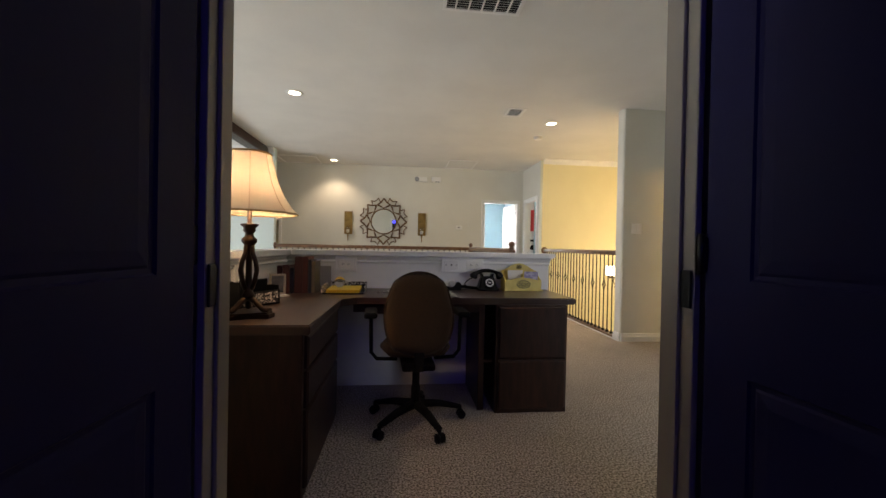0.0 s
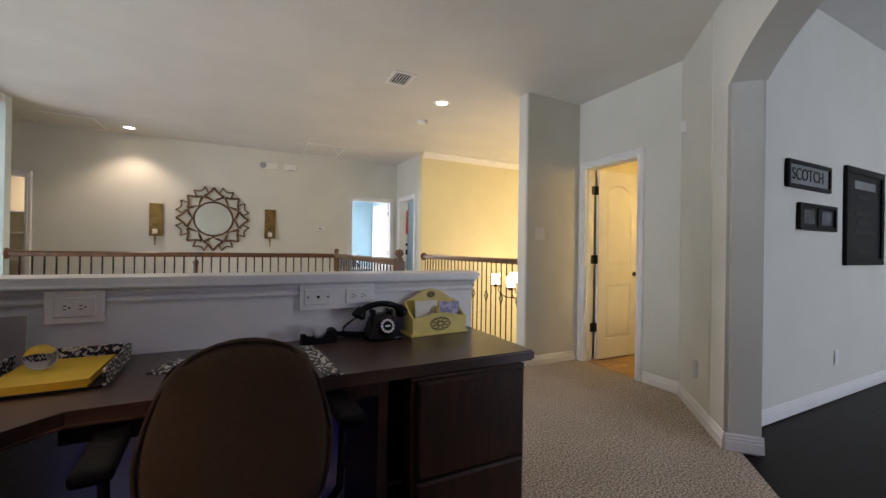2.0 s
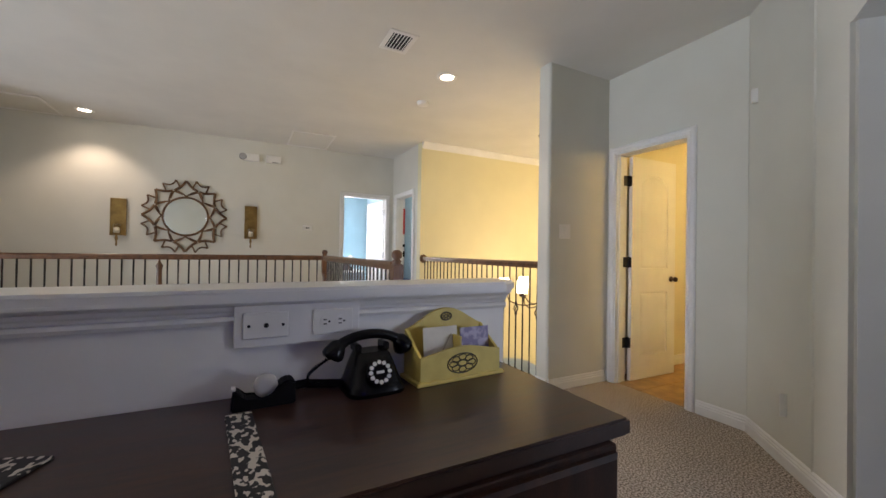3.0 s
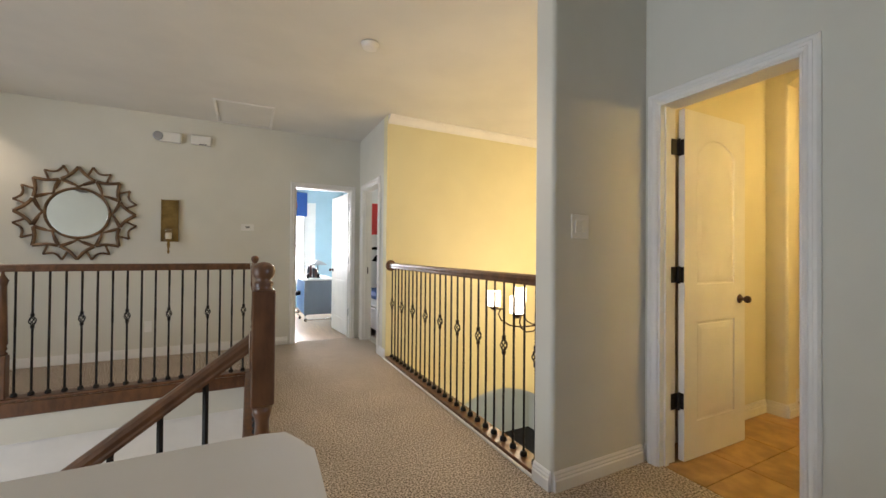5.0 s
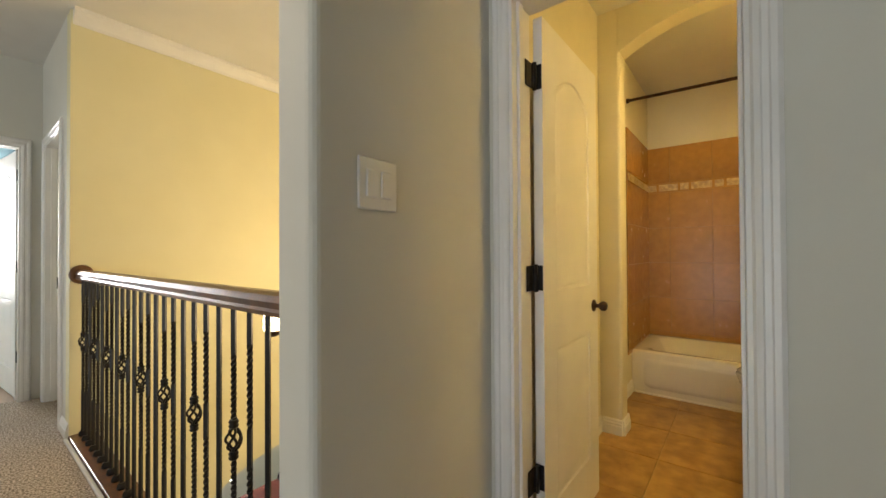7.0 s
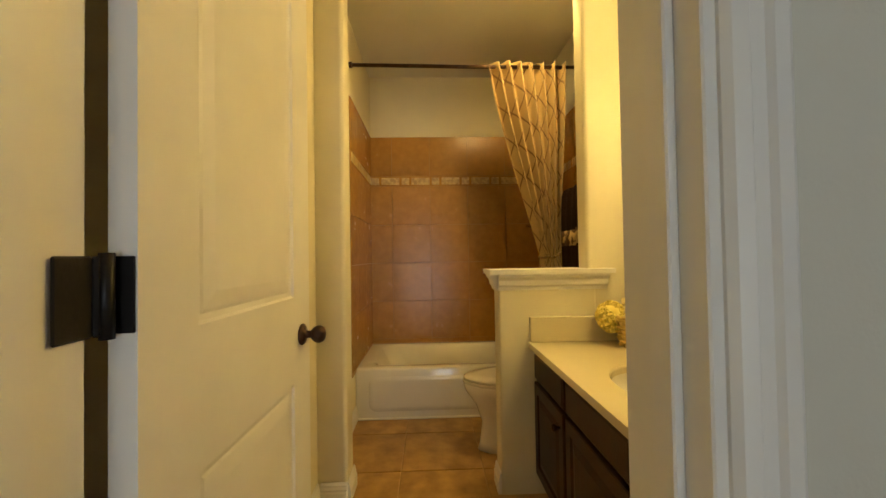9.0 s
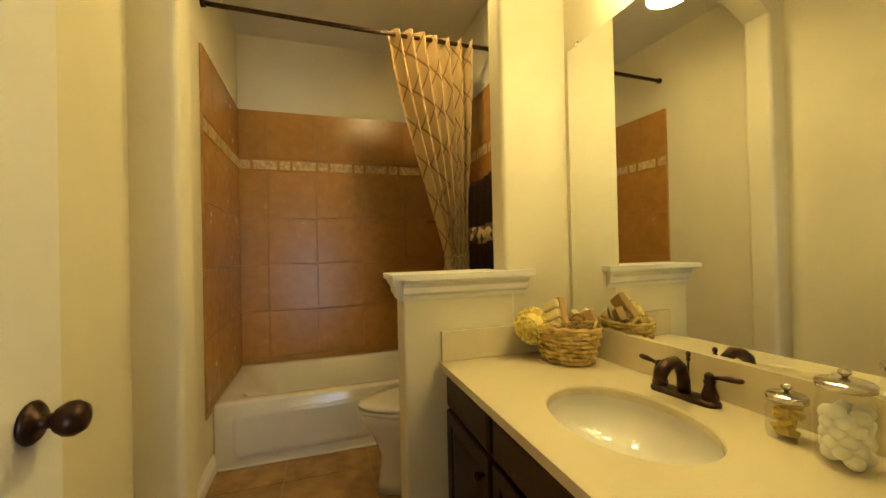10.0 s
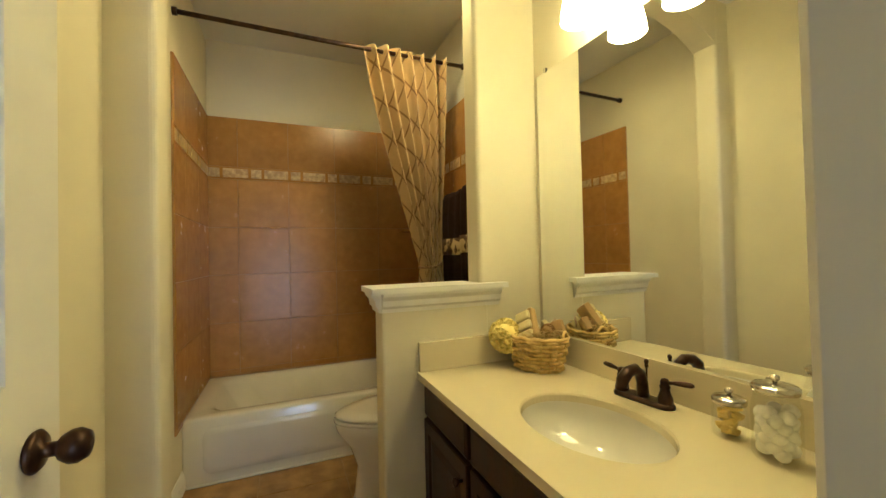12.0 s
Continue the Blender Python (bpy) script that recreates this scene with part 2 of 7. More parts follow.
sweep(b, MOULD, (WE, WB, 1.003), (WW - 0.12, WB, 1.003), (0, 1, 0))
sweep(b, COVE, (WE, WF, 1.003), (WE, WB, 1.003), (1, 0, 0))
sweep(b, COVE, (WW, 1.92, 1.003), (WW, WF - 0.04, 1.003), (1, 0, 0))
structure("trim_moulding", b, TRIM)

# wall with the bathroom door
DY0, DY1, DH = 4.435, 5.084, 2.055
XB = 4.10
b = B()
box(b, XB, 4.054, -0.3, XB + 0.13, DY0, CE)
box(b, XB, DY1, -0.3, XB + 0.13, 5.2, CE)
box(b, XB, DY0, DH, XB + 0.13, DY1, CE)
structure("wall_bath_door", b, WALL)
# the stub wall with the light switch, rounded at its free end
b = box(B(), 3.39, 5.157, -0.32, 4.15, 5.30, CE, r=0.022, seg=4, vertical=True)
structure("wall_switch", b, WALL)
# slanted wall and arch to the dark-floored room
U = Vector((-1, -1, 0)).normalized()
V = Vector((1, -1, 0)).normalized()
P0 = Vector((3.475, 3.385, 0))


def slant(u, v, z):
    p = P0 + U * u + V * v
    return (p.x, p.y, z)


b = B()
prism(b, [(4.10, 4.052), slant(0, 0, 0)[:2], slant(0, 0.19, 0)[:2], (3.80, 3.50), (4.2, 3.50), (4.2, 4.052)], -0.3, 2.175)
bmesh.ops.bevel(b, geom=[e for e in b.edges if abs(e.verts[0].co.z - e.verts[1].co.z) > 1 and min((e.verts[0].co.xy - Vector(slant(0, s, 0)[:2])).length for s in (0, 0.19)) < 0.01],
                offset=0.02, segments=4, affect="EDGES")
prism(b, [(4.10, 4.052), slant(0, 0, 0)[:2], slant(0, 0.19, 0)[:2], (3.80, 3.50), (4.2, 3.50), (4.2, 4.052)], 2.175, CE)
# the arched head, a segment over the opening
OPEN_W, SPRING, RISE = 1.90, 2.175, 0.16
ring_f, ring_b = [], []
for i in range(25):
    u = OPEN_W * i / 24
    k = 2 * i / 24 - 1
    z = SPRING + RISE * (1 - abs(k) ** 2.6)
    ring_f.append([b.verts.new(slant(u, 0.0, z)), b.verts.new(slant(u, 0.0, CE + 0.31))])
    ring_b.append([b.verts.new(slant(u, 0.19, z)), b.verts.new(slant(u, 0.19, CE + 0.31))])
for i in range(24):
    b.faces.new((ring_f[i][0], ring_f[i + 1][0], ring_f[i + 1][1], ring_f[i][1]))
    b.faces.new((ring_b[i + 1][0], ring_b[i][0], ring_b[i][1], ring_b[i + 1][1]))
    b.faces.new((ring_f[i][0], ring_b[i][0], ring_b[i + 1][0], ring_f[i + 1][0]))
structure("wall_arch", b, WALL, "wall with a wide arched opening")
# wall between the dark-floored room and the bathroom
structure("wall_pictures", box(box(B(), 3.64, 3.46, -0.3, 5.596, 3.571, 3.06), 5.596, 3.46, -0.3, XE, 3.60, 3.06), WALL)
b = B()
box(b, XE, -2.0, -0.3, XE + 0.1, 3.6, 3.06), box(b, 3.0, -2.1, -0.3, XE, -2.0, 3.06)
structure("wall_study", b, WALL)
structure("ceiling_study", box(B(), 2.0, -2.0, 3.056, XE, 3.6, 3.16), CEIL)

# hall walls
# an arched opening on the storey below
box_top = -0.50
b2 = B()
box(b2, 3.40, 7.83, LOW, 4.12, 7.95, box_top), box(b2, 5.75, 7.83, LOW, 8.2, 7.95, box_top), box(b2, 3.40, 7.83, box_top, 8.2, 7.95, CE)
rr = []
for i in range(21):
    x = 4.12 + 1.63 * i / 20
    z = -0.86 + 0.29 * (1 - (i / 10 - 1) ** 2)
    rr.append([b2.verts.new((x, 7.83, z)), b2.verts.new((x, 7.95, z)), b2.verts.new((x, 7.95, box_top)), b2.verts.new((x, 7.83, box_top))])
for p, q in zip(rr, rr[1:]):
    b2.faces.new((p[0], q[0], q[3], p[3])), b2.faces.new((p[1], p[0], q[0], q[1])), b2.faces.new((q[1], p[1], p[2], q[2]))
structure("wall_foyer_north", b2, FOYER_WALL, "cream foyer wall, lamplight yellow in its colour, with an archway below")
HD0, HD1 = 8.13, 8.86
b = B()
box(b, 3.40, 7.95, -0.32, 3.52, HD0, CE), box(b, 3.40, HD1, -0.32, 3.52, 9.02, CE), box(b, 3.40, HD0, 2.05, 3.52, HD1, CE)
structure("wall_hall_east", b, WALL)
FD0, FD1 = 2.545, 3.285
LD0, LD1 = -2.45, -1.70
b = B()
box(b, -2.7, 9.02, -0.32, LD0, 9.14, CE), box(b, LD1, 9.02, -0.32, FD0, 9.14, CE), box(b, FD1, 9.02, -0.32, 3.52, 9.14, CE)
box(b, LD0, 9.02, 2.05, LD1, 9.14, CE), box(b, FD0, 9.02, 2.05, FD1, 9.14, CE)
structure("wall_north", b, WALL)
structure("wall_foyer_east", box(B(), 8.2, 5.2, LOW, 8.3, 7.95, CE), FOYER_WALL)
structure("wall_foyer_south", box(B(), 4.15, 5.26, LOW, 8.2, 5.36, CE), FOYER_WALL)
# great room
b = B()
box(b, XW, 7.86, LOW, -1.43, 7.98, CE)
structure("wall_great_room", b, GREEN_WALL, "pale green wall of the two-storey great room")
structure("wall_west", box(B(), XW - 0.1, 1.8, LOW, XW, 8.0, CE), GREEN_WALL)
structure("wall_under_landing", box(B(), -1.43, 7.90, LOW, 3.40, 8.0, -0.33), TRIM)
structure("wall_landing_west", box(B(), -2.8, 7.98, -0.32, -2.7, 9.14, CE), WALL)
# the ceiling
b = B()
for q in ((XW, 1.8, 2.0, 9.14), (2.0, 5.2, 3.52, 9.14), (3.52, 5.2, XE, 7.95), (-2.0, -2.0, 3.0, 1.8), (4.10, 3.5, 7.4, 5.2)):
    box(b, q[0], q[1], CE, q[2], q[3], CE + 0.1)
prism(b, [(2.0, 1.8), slant(1.93, 0.02, 0)[:2], slant(-0.1, 0.02, 0)[:2], (4.10, 4.0), (4.10, 5.2), (2.0, 5.2)], CE, CE + 0.1)
structure("ceiling", b, CEIL, "off-white textured ceiling")
for x in (-1.62, -3.15):
    structure("beam_1" if x > -2 else "beam_2", box(B(), x - 0.09, 1.92, 2.60, x + 0.09, 7.86, CE - 0.003, r=0.012), ESPRESSO, "dark-stained wooden ceiling beam")

# bathroom shell
b = B()
box(b, 4.21, 5.205, -0.3, 7.3, 5.255, CE)
box(b, 7.25, 3.5, -0.3, 7.35, 5.2, CE)
structure("wall_bath", b, BATH_WALL)
# bedroom to the north
b = B()
box(b, 1.0, 12.4, 0.0, 2.2, 12.5, 2.75), box(b, 3.3, 12.4, 0.0, 4.4, 12.5, 2.75), box(b, 2.2, 12.4, 0.0, 3.3, 12.5, 0.55), box(b, 2.2, 12.4, 2.25, 3.3, 12.5, 2.75)
box(b, 3.9, 9.14, 0.0, 4.0, 12.4, 2.75), box(b, 0.9, 9.14, 0.0, 1.0, 12.4, 2.75)
structure("wall_bedroom", b, BLUE_WALL)
structure("floor_bedroom", box(B(), 0.9, 9.09, -0.1, 4.4, 12.5, -0.004), OAK_FLOOR, "light oak floor boards")
structure("ceiling_bedroom", box(B(), 0.9, 9.14, 2.75, 4.4, 12.5, 2.85), CEIL)

# ---- doors, casings, skirting ----
SKIRT = [(0, 0), (0.016, 0), (0.016, 0.055), (0.011, 0.062), (0.013, 0.070), (0.008, 0.080), (0.009, 0.088), (0.003, 0.098), (0, 0.098)]


def skirting(name, runs):
    b = B()
    for a, c, out in runs:
        sweep(b, SKIRT, (*a, 0.001), (*c, 0.001), (*out, 0))
    return structure(name, b, TRIM)


skirting("baseboard_loft", [((XB, 4.02), (XB, DY0 - 0.065), (-1, 0)), ((XB, DY1 + 0.065), (XB, 5.157), (-1, 0)),
                            ((3.40, 5.157), (4.065, 5.157), (0, -1)), ((3.39, 5.165), (3.39, 5.29), (-1, 0)),
                            ((-2.6, 9.02), (-1.63, 9.02), (0, -1)), ((LD1 + 0.07, 9.02), (FD0 - 0.07, 9.02), (0, -1)),
                            ((3.40, 7.84), (3.40, HD0 - 0.07), (-1, 0)), ((1.63, 1.92), (2.1, 1.92), (0, 1))])
d45 = Vector((-1, 1, 0)).normalized()
skirting("baseboard_slant", [((4.092, 4.04), slant(0.0, 0, 0)[:2], d45[:2]), (slant(0, 0.0, 0)[:2], slant(0, 0.19, 0)[:2], U[:2])])
skirting("baseboard_study", [((3.64, 3.46), (XE, 3.46), (0, -1))])
skirting("baseboard_bath", [((5.03, 5.205), (5.57, 5.205), (0, -1)), ((5.57, 5.19), (5.57, 5.07), (-1, 0)), ((5.57, 5.07), (5.72, 5.07), (0, -1)),
                            ((5.72, 5.205), (6.47, 5.205), (0, -1))])
CASE = [(0, 0), (0.060, 0), (0.060, 0.010), (0.050, 0.018), (0.038, 0.018), (0.034, 0.013), (0.022, 0.013), (0.018, 0.017), (0.006, 0.014), (0, 0.008)]


def casing(name, p, along, out, width, height):
    """A moulded frame round an opening: p its foot at one side, along the wall's way, out into the room."""
    p, along, out = Vector((*p, 0)), Vector((*along, 0)), Vector((*out, 0))
    b = B()
    up = Vector((0, 0, 1))

    def leg(loop):
        """loop: for each profile point its two ends"""
        e0 = [b.verts.new(l[0]) for l in loop]
        e1 = [b.verts.new(l[1]) for l in loop]
        n = len(loop)
        for i in range(n):
            b.faces.new((e0[i], e0[(i + 1) % n], e1[(i + 1) % n], e1[i]))
        b.faces.new(e0[::-1]), b.faces.new(e1)

    leg([(p - along * u + out * v, p - along * u + out * v + up * (height + u)) for u, v in CASE])
    q = p + along * width
    leg([(q + along * u + out * v, q + along * u + out * v + up * (height + u)) for u, v in CASE])
    leg([(p - along * u + out * v + up * (height + u), q + along * u + out * v + up * (height + u)) for u, v in CASE])
    return structure(name, b, TRIM)


def lining(name, x0, y0, x1, y1, axis, height, stop, material=None):
    """Jamb boards with a stop, inside an opening; axis: the wall's way."""
    t, k = 0.018, 0.011
    if axis == "x":
        boards = ((x0, y0, 0, x0 + t, y1, height), (x1 - t, y0, 0, x1, y1, height), (x0 + t, y0, height - t, x1 - t, y1, height))
        stops = ((x0 + t, stop, 0, x0 + t + k, stop + 0.034, height - t), (x1 - t - k, stop, 0, x1 - t, stop + 0.034, height - t))
    else:
        boards = ((x0, y0, 0, x1, y0 + t, height), (x0, y1 - t, 0, x1, y1, height), (x0, y0 + t, height - t, x1, y1 - t, height))
        stops = ((stop, y0 + t, 0, stop + 0.034, y0 + t + k, height - t), (stop, y1 - t - k, 0, stop + 0.034, y1 - t, height - t))
    ob = structure(name, box(B(), *boards[0], 0.002, 1), material or TRIM)
    for q in boards[1:]:
        part("jamb_board", box(B(), *q, 0.002, 1), material or TRIM, ob)
    for q in stops:
        part("door_stop", box(B(), *q, 0.002, 1), material or TRIM, ob)
    return ob


def panel_outline(w, z0, z1, arch, n=12):
    pts = [(0, z0), (w, z0), (w, z1 - arch)]
    if arch:
        pts += [(w * (1 - i / n), z1 - arch + arch * math.sin(math.pi * i / n) ** 0.8) for i in range(1, n)]
        pts += [(0, z1 - arch)]
    else:
        pts = [(0, z0), (w, z0), (w, z1), (0, z1)]
    return pts


def door_leaf(name, label, width, height, at, rz, knob=True, material=None, group="", wide_hinge=False):
    """A two-panel door with an arched upper panel; it lies along +x from its hinge, its thickness in y."""
    door = thing(name, label, "door", at, rz, group)
    th, rec, m, n = 0.035, 0.007, 0.118, 16
    rows = ((0.22, 0.80, 0.0), (1.02, height - 0.15, 0.085))
    w = width - 2 * m
    b = box(B(), 0, -th + rec, 0.008, width, -rec, height)
    for y0, y1 in ((-th, -th + rec), (-rec, 0)):
        box(b, 0, y0, 0.008, m, y1, height), box(b, width - m, y0, 0.008, width, y1, height)
        box(b, m, y0, 0.008, width - m, y1, rows[0][0]), box(b, m, y0, rows[0][1], width - m, y1, rows[1][0])
        top = [(m + w * i / n, rows[1][1] - rows[1][2] + rows[1][2] * math.sin(math.pi * i / n) ** 0.8) for i in range(n + 1)]
        for (xa, za), (xb, zb) in zip(top, top[1:]):
            lo = [b.verts.new(p) for p in ((xa, y0, za), (xb, y0, zb), (xb, y1, zb), (xa, y1, za))]
            hi = [b.verts.new(p) for p in ((xa, y0, height), (xb, y0, height), (xb, y1, height), (xa, y1, height))]
            b.faces.new(lo[::-1]), b.faces.new(hi)
            b.faces.new((lo[0], lo[1], hi[1], hi[0])), b.faces.new((lo[2], lo[3], hi[3], hi[2]))
    part("leaf", b, material or TRIM, door)
    for z0, z1, arch in rows:
        out = panel_outline(w, z0, z1, arch, n)
        cx, cz = w / 2, (z0 + z1) / 2
        for s in (0, 1):
            b = B()
            rings = []
            for k, y in ((0.0, 0.0), (0.004, 0.0055), (0.014, 0.0068), (0.020, 0.0045), (0.048, 0.0012), (0.052, 0.0012)):
                ring = [(cx + (x - cx) * (1 - 2 * k / w), cz + (z - cz) * (1 - 2 * k / (z1 - z0))) for x, z in out]
                rings.append([b.verts.new((m + x, -y if s else -th + y, z)) for x, z in ring])
            for a, c in zip(rings, rings[1:]):
                for i in range(len(a)):
                    b.faces.new((a[i], a[(i + 1) % len(a)], c[(i + 1) % len(a)], c[i]))
            b.faces.new(rings[-1])
            part("panel", b, material or TRIM, door)
    for z in (0.35, 1.078, 1.818):
        if wide_hinge:
            b = box(B(), -0.074, -0.007, z - 0.046, -0.028, -0.0025, z + 0.046, 0.002, 1)
            box(b, -0.004, -th + 0.002, z - 0.046, 0.0, -0.001, z + 0.046, 0.001, 1), box(b, -0.030, -0.012, z - 0.046, -0.003, -0.003, z + 0.046, 0.003, 1)
            lathe(b, [(0.008, -0.050), (0.008, 0.050)], 10, (-0.016, -0.012, z))
        else:
            b = box(B(), -0.020, -th - 0.010, z - 0.045, 0.004, -0.002, z + 0.045, 0.004, 2)
            lathe(b, [(0.008, -0.052), (0.008, 0.052)], 10, (-0.004, -th - 0.012, z))
        part("hinge", b, BLACK, door, "black steel hinge")
    if knob:
        for s in (0, 1):
            b = B()
            prof = [(0.027, 0), (0.029, 0.004), (0.024, 0.009), (0.010, 0.012), (0.010, 0.026), (0.017, 0.031), (0.023, 0.041), (0.0235, 0.050), (0.018, 0.060), (0.006, 0.064)]
            lathe(b, prof, 20)
            turn(b, pose(width - 0.065, 0 if s else -th, 0.917, -90 if s else 90))
            part("knob", b, BRONZE, door, "dark bronze door knob")
    return door


# bathroom door, open against the bathroom's wall
lining("jamb_bath", XB - 0.004, DY0, XB + 0.134, DY1, "y", DH, XB + 0.03)
casing("trim_bath_door", (XB, DY0 + 0.006), (0, 1), (-1, 0), DY1 - DY0 - 0.012, DH - 0.006)
casing("trim_bath_door_inner", (XB + 0.13, DY0 + 0.006), (0, 1), (1, 0), DY1 - DY0 - 0.012, DH - 0.006)
door_leaf("door_bathroom", "white two-panel door with black hinges, standing open", 0.625, 2.04, (4.264, 5.066, 0.0), -0.8, wide_hinge=True)

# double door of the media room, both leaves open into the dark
# dark paint, with the media room's blue glow put into its colour
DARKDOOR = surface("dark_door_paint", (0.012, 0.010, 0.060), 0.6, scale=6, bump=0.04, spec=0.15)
# trim for the media jambs, its shade and warm tinge put into the colour
SHADOWTRIM = surface("shadowed_trim", (0.30, 0.25, 0.20), 0.45, scale=5, bump=0.04, bump_scale=40)
MX0, MX1, MY0, MY1 = 0.368, 1.602, 1.80, 1.92
jamb_m = lining("jamb_media", MX0, MY0 - 0.004, MX1, MY1 + 0.004, "x", 2.08, 1.84, SHADOWTRIM)
casing("trim_media_door", (MX0 + 0.006, MY1), (1, 0), (0, 1), MX1 - MX0 - 0.012, 2.07)
door_leaf("door_media", "dark painted two-panel door leaf, blue glow in its colour, open into a dark room", 0.60, 2.05, (0.372, 1.775, 0), -93, knob=False, material=DARKDOOR, group="media room doors")
door_leaf("door_media", "dark painted two-panel door leaf, blue glow in its colour, open into a dark room", 0.60, 2.05, (1.632, 1.775, 0), -87, knob=False, material=DARKDOOR, group="media room doors")
for x in (0.387, 1.576):
    for z in (0.30, 0.985, 1.83):
        b = box(B(), x, 1.800, z - 0.05, x + 0.007, 1.836, z + 0.05, 0.004, 3)
        part("hinge", b, BLACK, jamb_m, "black steel hinge plate")

# far bedroom doors
bed_jamb = lining("jamb_bedroom", FD0, 9.016, FD1, 9.144, "x", 2.05, 9.09)
casing("trim_bedroom_door", (FD0 + 0.006, 9.02), (1, 0), (0, -1), FD1 - FD0 - 0.012, 2.044)
door_leaf("door_bedroom", "white two-panel door, open into a blue bedroom", 0.72, 2.03, (3.262, 9.16, 0), 96)
for z in (0.35, 1.078, 1.818):
    part("hinge", box(B(), FD1 - 0.024, 9.085, z - 0.048, FD1 - 0.0175, 9.145, z + 0.048, 0.002, 1), BLACK, bed_jamb, "black steel hinge")
lining("jamb_hall", 3.396, HD0, 3.524, HD1, "y", 2.05, 3.43)
casing("trim_hall_door", (3.40, HD0 + 0.006), (0, 1), (-1, 0), HD1 - HD0 - 0.012, 2.044)
sp_ = single("strike_plate", box(B(), 3.44, HD1 - 0.024, 0.90, 3.48, HD1 - 0.017, 0.99, 0.003), BLACK, "black strike plate on a white door jamb", "strike plate")
lining("jamb_left", LD0, 9.016, LD1, 9.144, "x", 2.05, 9.09)
casing("trim_left_door", (LD0 + 0.006, 9.02), (1, 0), (0, -1), LD1 - LD0 - 0.012, 2.044)

# crown moulding on the foyer and great room walls
CROWN = [(0, -0.09), (0.012, -0.09), (0.018, -0.075), (0.050, -0.035), (0.070, -0.022), (0.075, -0.006), (0.075, 0), (0, 0)]
b = B()
sweep(b, CROWN, (3.41, 7.83, CE - 0.002), (8.2, 7.83, CE - 0.002), (0, -1, 0))
sweep(b, CROWN, (XW, 7.86, CE - 0.002), (-1.44, 7.86, CE - 0.002), (0, -1, 0))
structure("trim_crown", b, TRIM)

# ---- dark floor of the study, board by board ----
b = prism(B(), [(2.03, 1.80), (3.0, 1.80), (3.0, -2.0), (XE, -2.0), (XE, 3.46), (3.66, 3.46), (3.52, 3.32)], -0.3, -0.012)
study_floor = structure("floor_study", b, DARK_FLOOR, "dark wooden floor boards")

# ---- railings ----
RAILP = [(-0.030, 0.0), (0.030, 0.0), (0.034, 0.012), (0.030, 0.020), (0.033, 0.036), (0.026, 0.052), (0.012, 0.060), (-0.012, 0.060), (-0.026, 0.052), (-0.033, 0.036),
         (-0.030, 0.020), (-0.034, 0.012)]


def rail_bar(a, c):
    """A moulded handrail from a to c (middle of its underside)."""
    a, c = Vector(a), Vector(c)
    side = (c - a).cross(Vector((0, 0, 1))).normalized()
    b = B()
    e = [[b.verts.new(p + side * u + Vector((0, 0, v))) for u, v in RAILP] for p in (a, c)]
    n = len(RAILP)
    for i in range(n):
        b.faces.new((e[0][i], e[0][(i + 1) % n], e[1][(i + 1) % n], e[1][i]))
    b.faces.new(e[0][::-1]), b.faces.new(e[1])
    return b


def twisted(b, z0, z1, r, turns, steps):
    rings = []
    for i in range(steps + 1):
        k = i / steps
        a = turns * 2 * math.pi * k
        rings.append([b.verts.new((r * math.cos(a + q * math.pi / 2), r * math.sin(a + q * math.pi / 2), z0 + (z1 - z0) * k)) for q in range(4)])
    for p, q in zip(rings, rings[1:]):
        for i in range(4):
            b.faces.new((p[i], p[(i + 1) % 4], q[(i + 1) % 4], q[i]))
    b.faces.new(rings[0][::-1]), b.faces.new(rings[-1])


def baluster_mesh(kind, h):
    """kind: plain, twist or basket; foot at the origin."""
    b = B()
    r = 0.0086
    lathe(b, [(0.021, 0), (0.022, 0.010), (0.019, 0.022), (0.012, 0.030)], 10)
    if kind == "plain":
        twisted(b, 0.02, h, r, 0, 1)
    elif kind == "twist":
        twisted(b, 0.02, h * 0.30, r, 0, 1), twisted(b, h * 0.30, h * 0.55, r, 3, 30), twisted(b, h * 0.55, h * 0.66, r, 0, 1), twisted(b, h * 0.66, h * 0.90, r, 3, 30), twisted(b, h * 0.90, h, r, 0, 1)
    else:
        zc = h * 0.60
        hb = 0.038
        twisted(b, 0.02, zc - 0.30, r, 0, 1), twisted(b, zc - 0.30, zc - 0.052, r, 3.5, 32)
        for s in (-1, 1):
            lathe(b, [(0.011, -0.012), (0.015, -0.006), (0.011, 0), (0.015, 0.006), (0.011, 0.012)], 8, (0, 0, zc + s * 0.047))
        for q in range(5):
            tube(b, [(0.022 * math.sin(math.pi * i / 10) ** 0.8 * math.cos(q * math.pi / 2.5 + 2.6 * i / 10), 0.022 * math.sin(math.pi * i / 10) ** 0.8 * math.sin(q * math.pi / 2.5 + 2.6 * i / 10),
                      zc - hb + 2 * hb * i / 10) for i in range(11)], 0.0042, 5)
        twisted(b, zc + 0.052, zc + 0.25, r, 2.8, 26), twisted(b, zc + 0.25, h, r, 0, 1)
    me = bpy.data.meshes.new("baluster")
    bmesh.ops.recalc_face_normals(b, faces=b.faces)
    b.to_mesh(me), b.free()
    me.materials.append(BLACK)
    return me


RAIL_Z = 1.015
SHOE = 0.028
BALS = {k: baluster_mesh(k, RAIL_Z - SHOE) for k in ("plain", "twist", "basket")}


def balusters(parent, points, phase=0):
    for i, p in enumerate(points):
        ob = new("baluster", BALS[("basket", "twist", "plain")[(i + phase) % 3]])
        ob.parent = parent
        ob.location = p


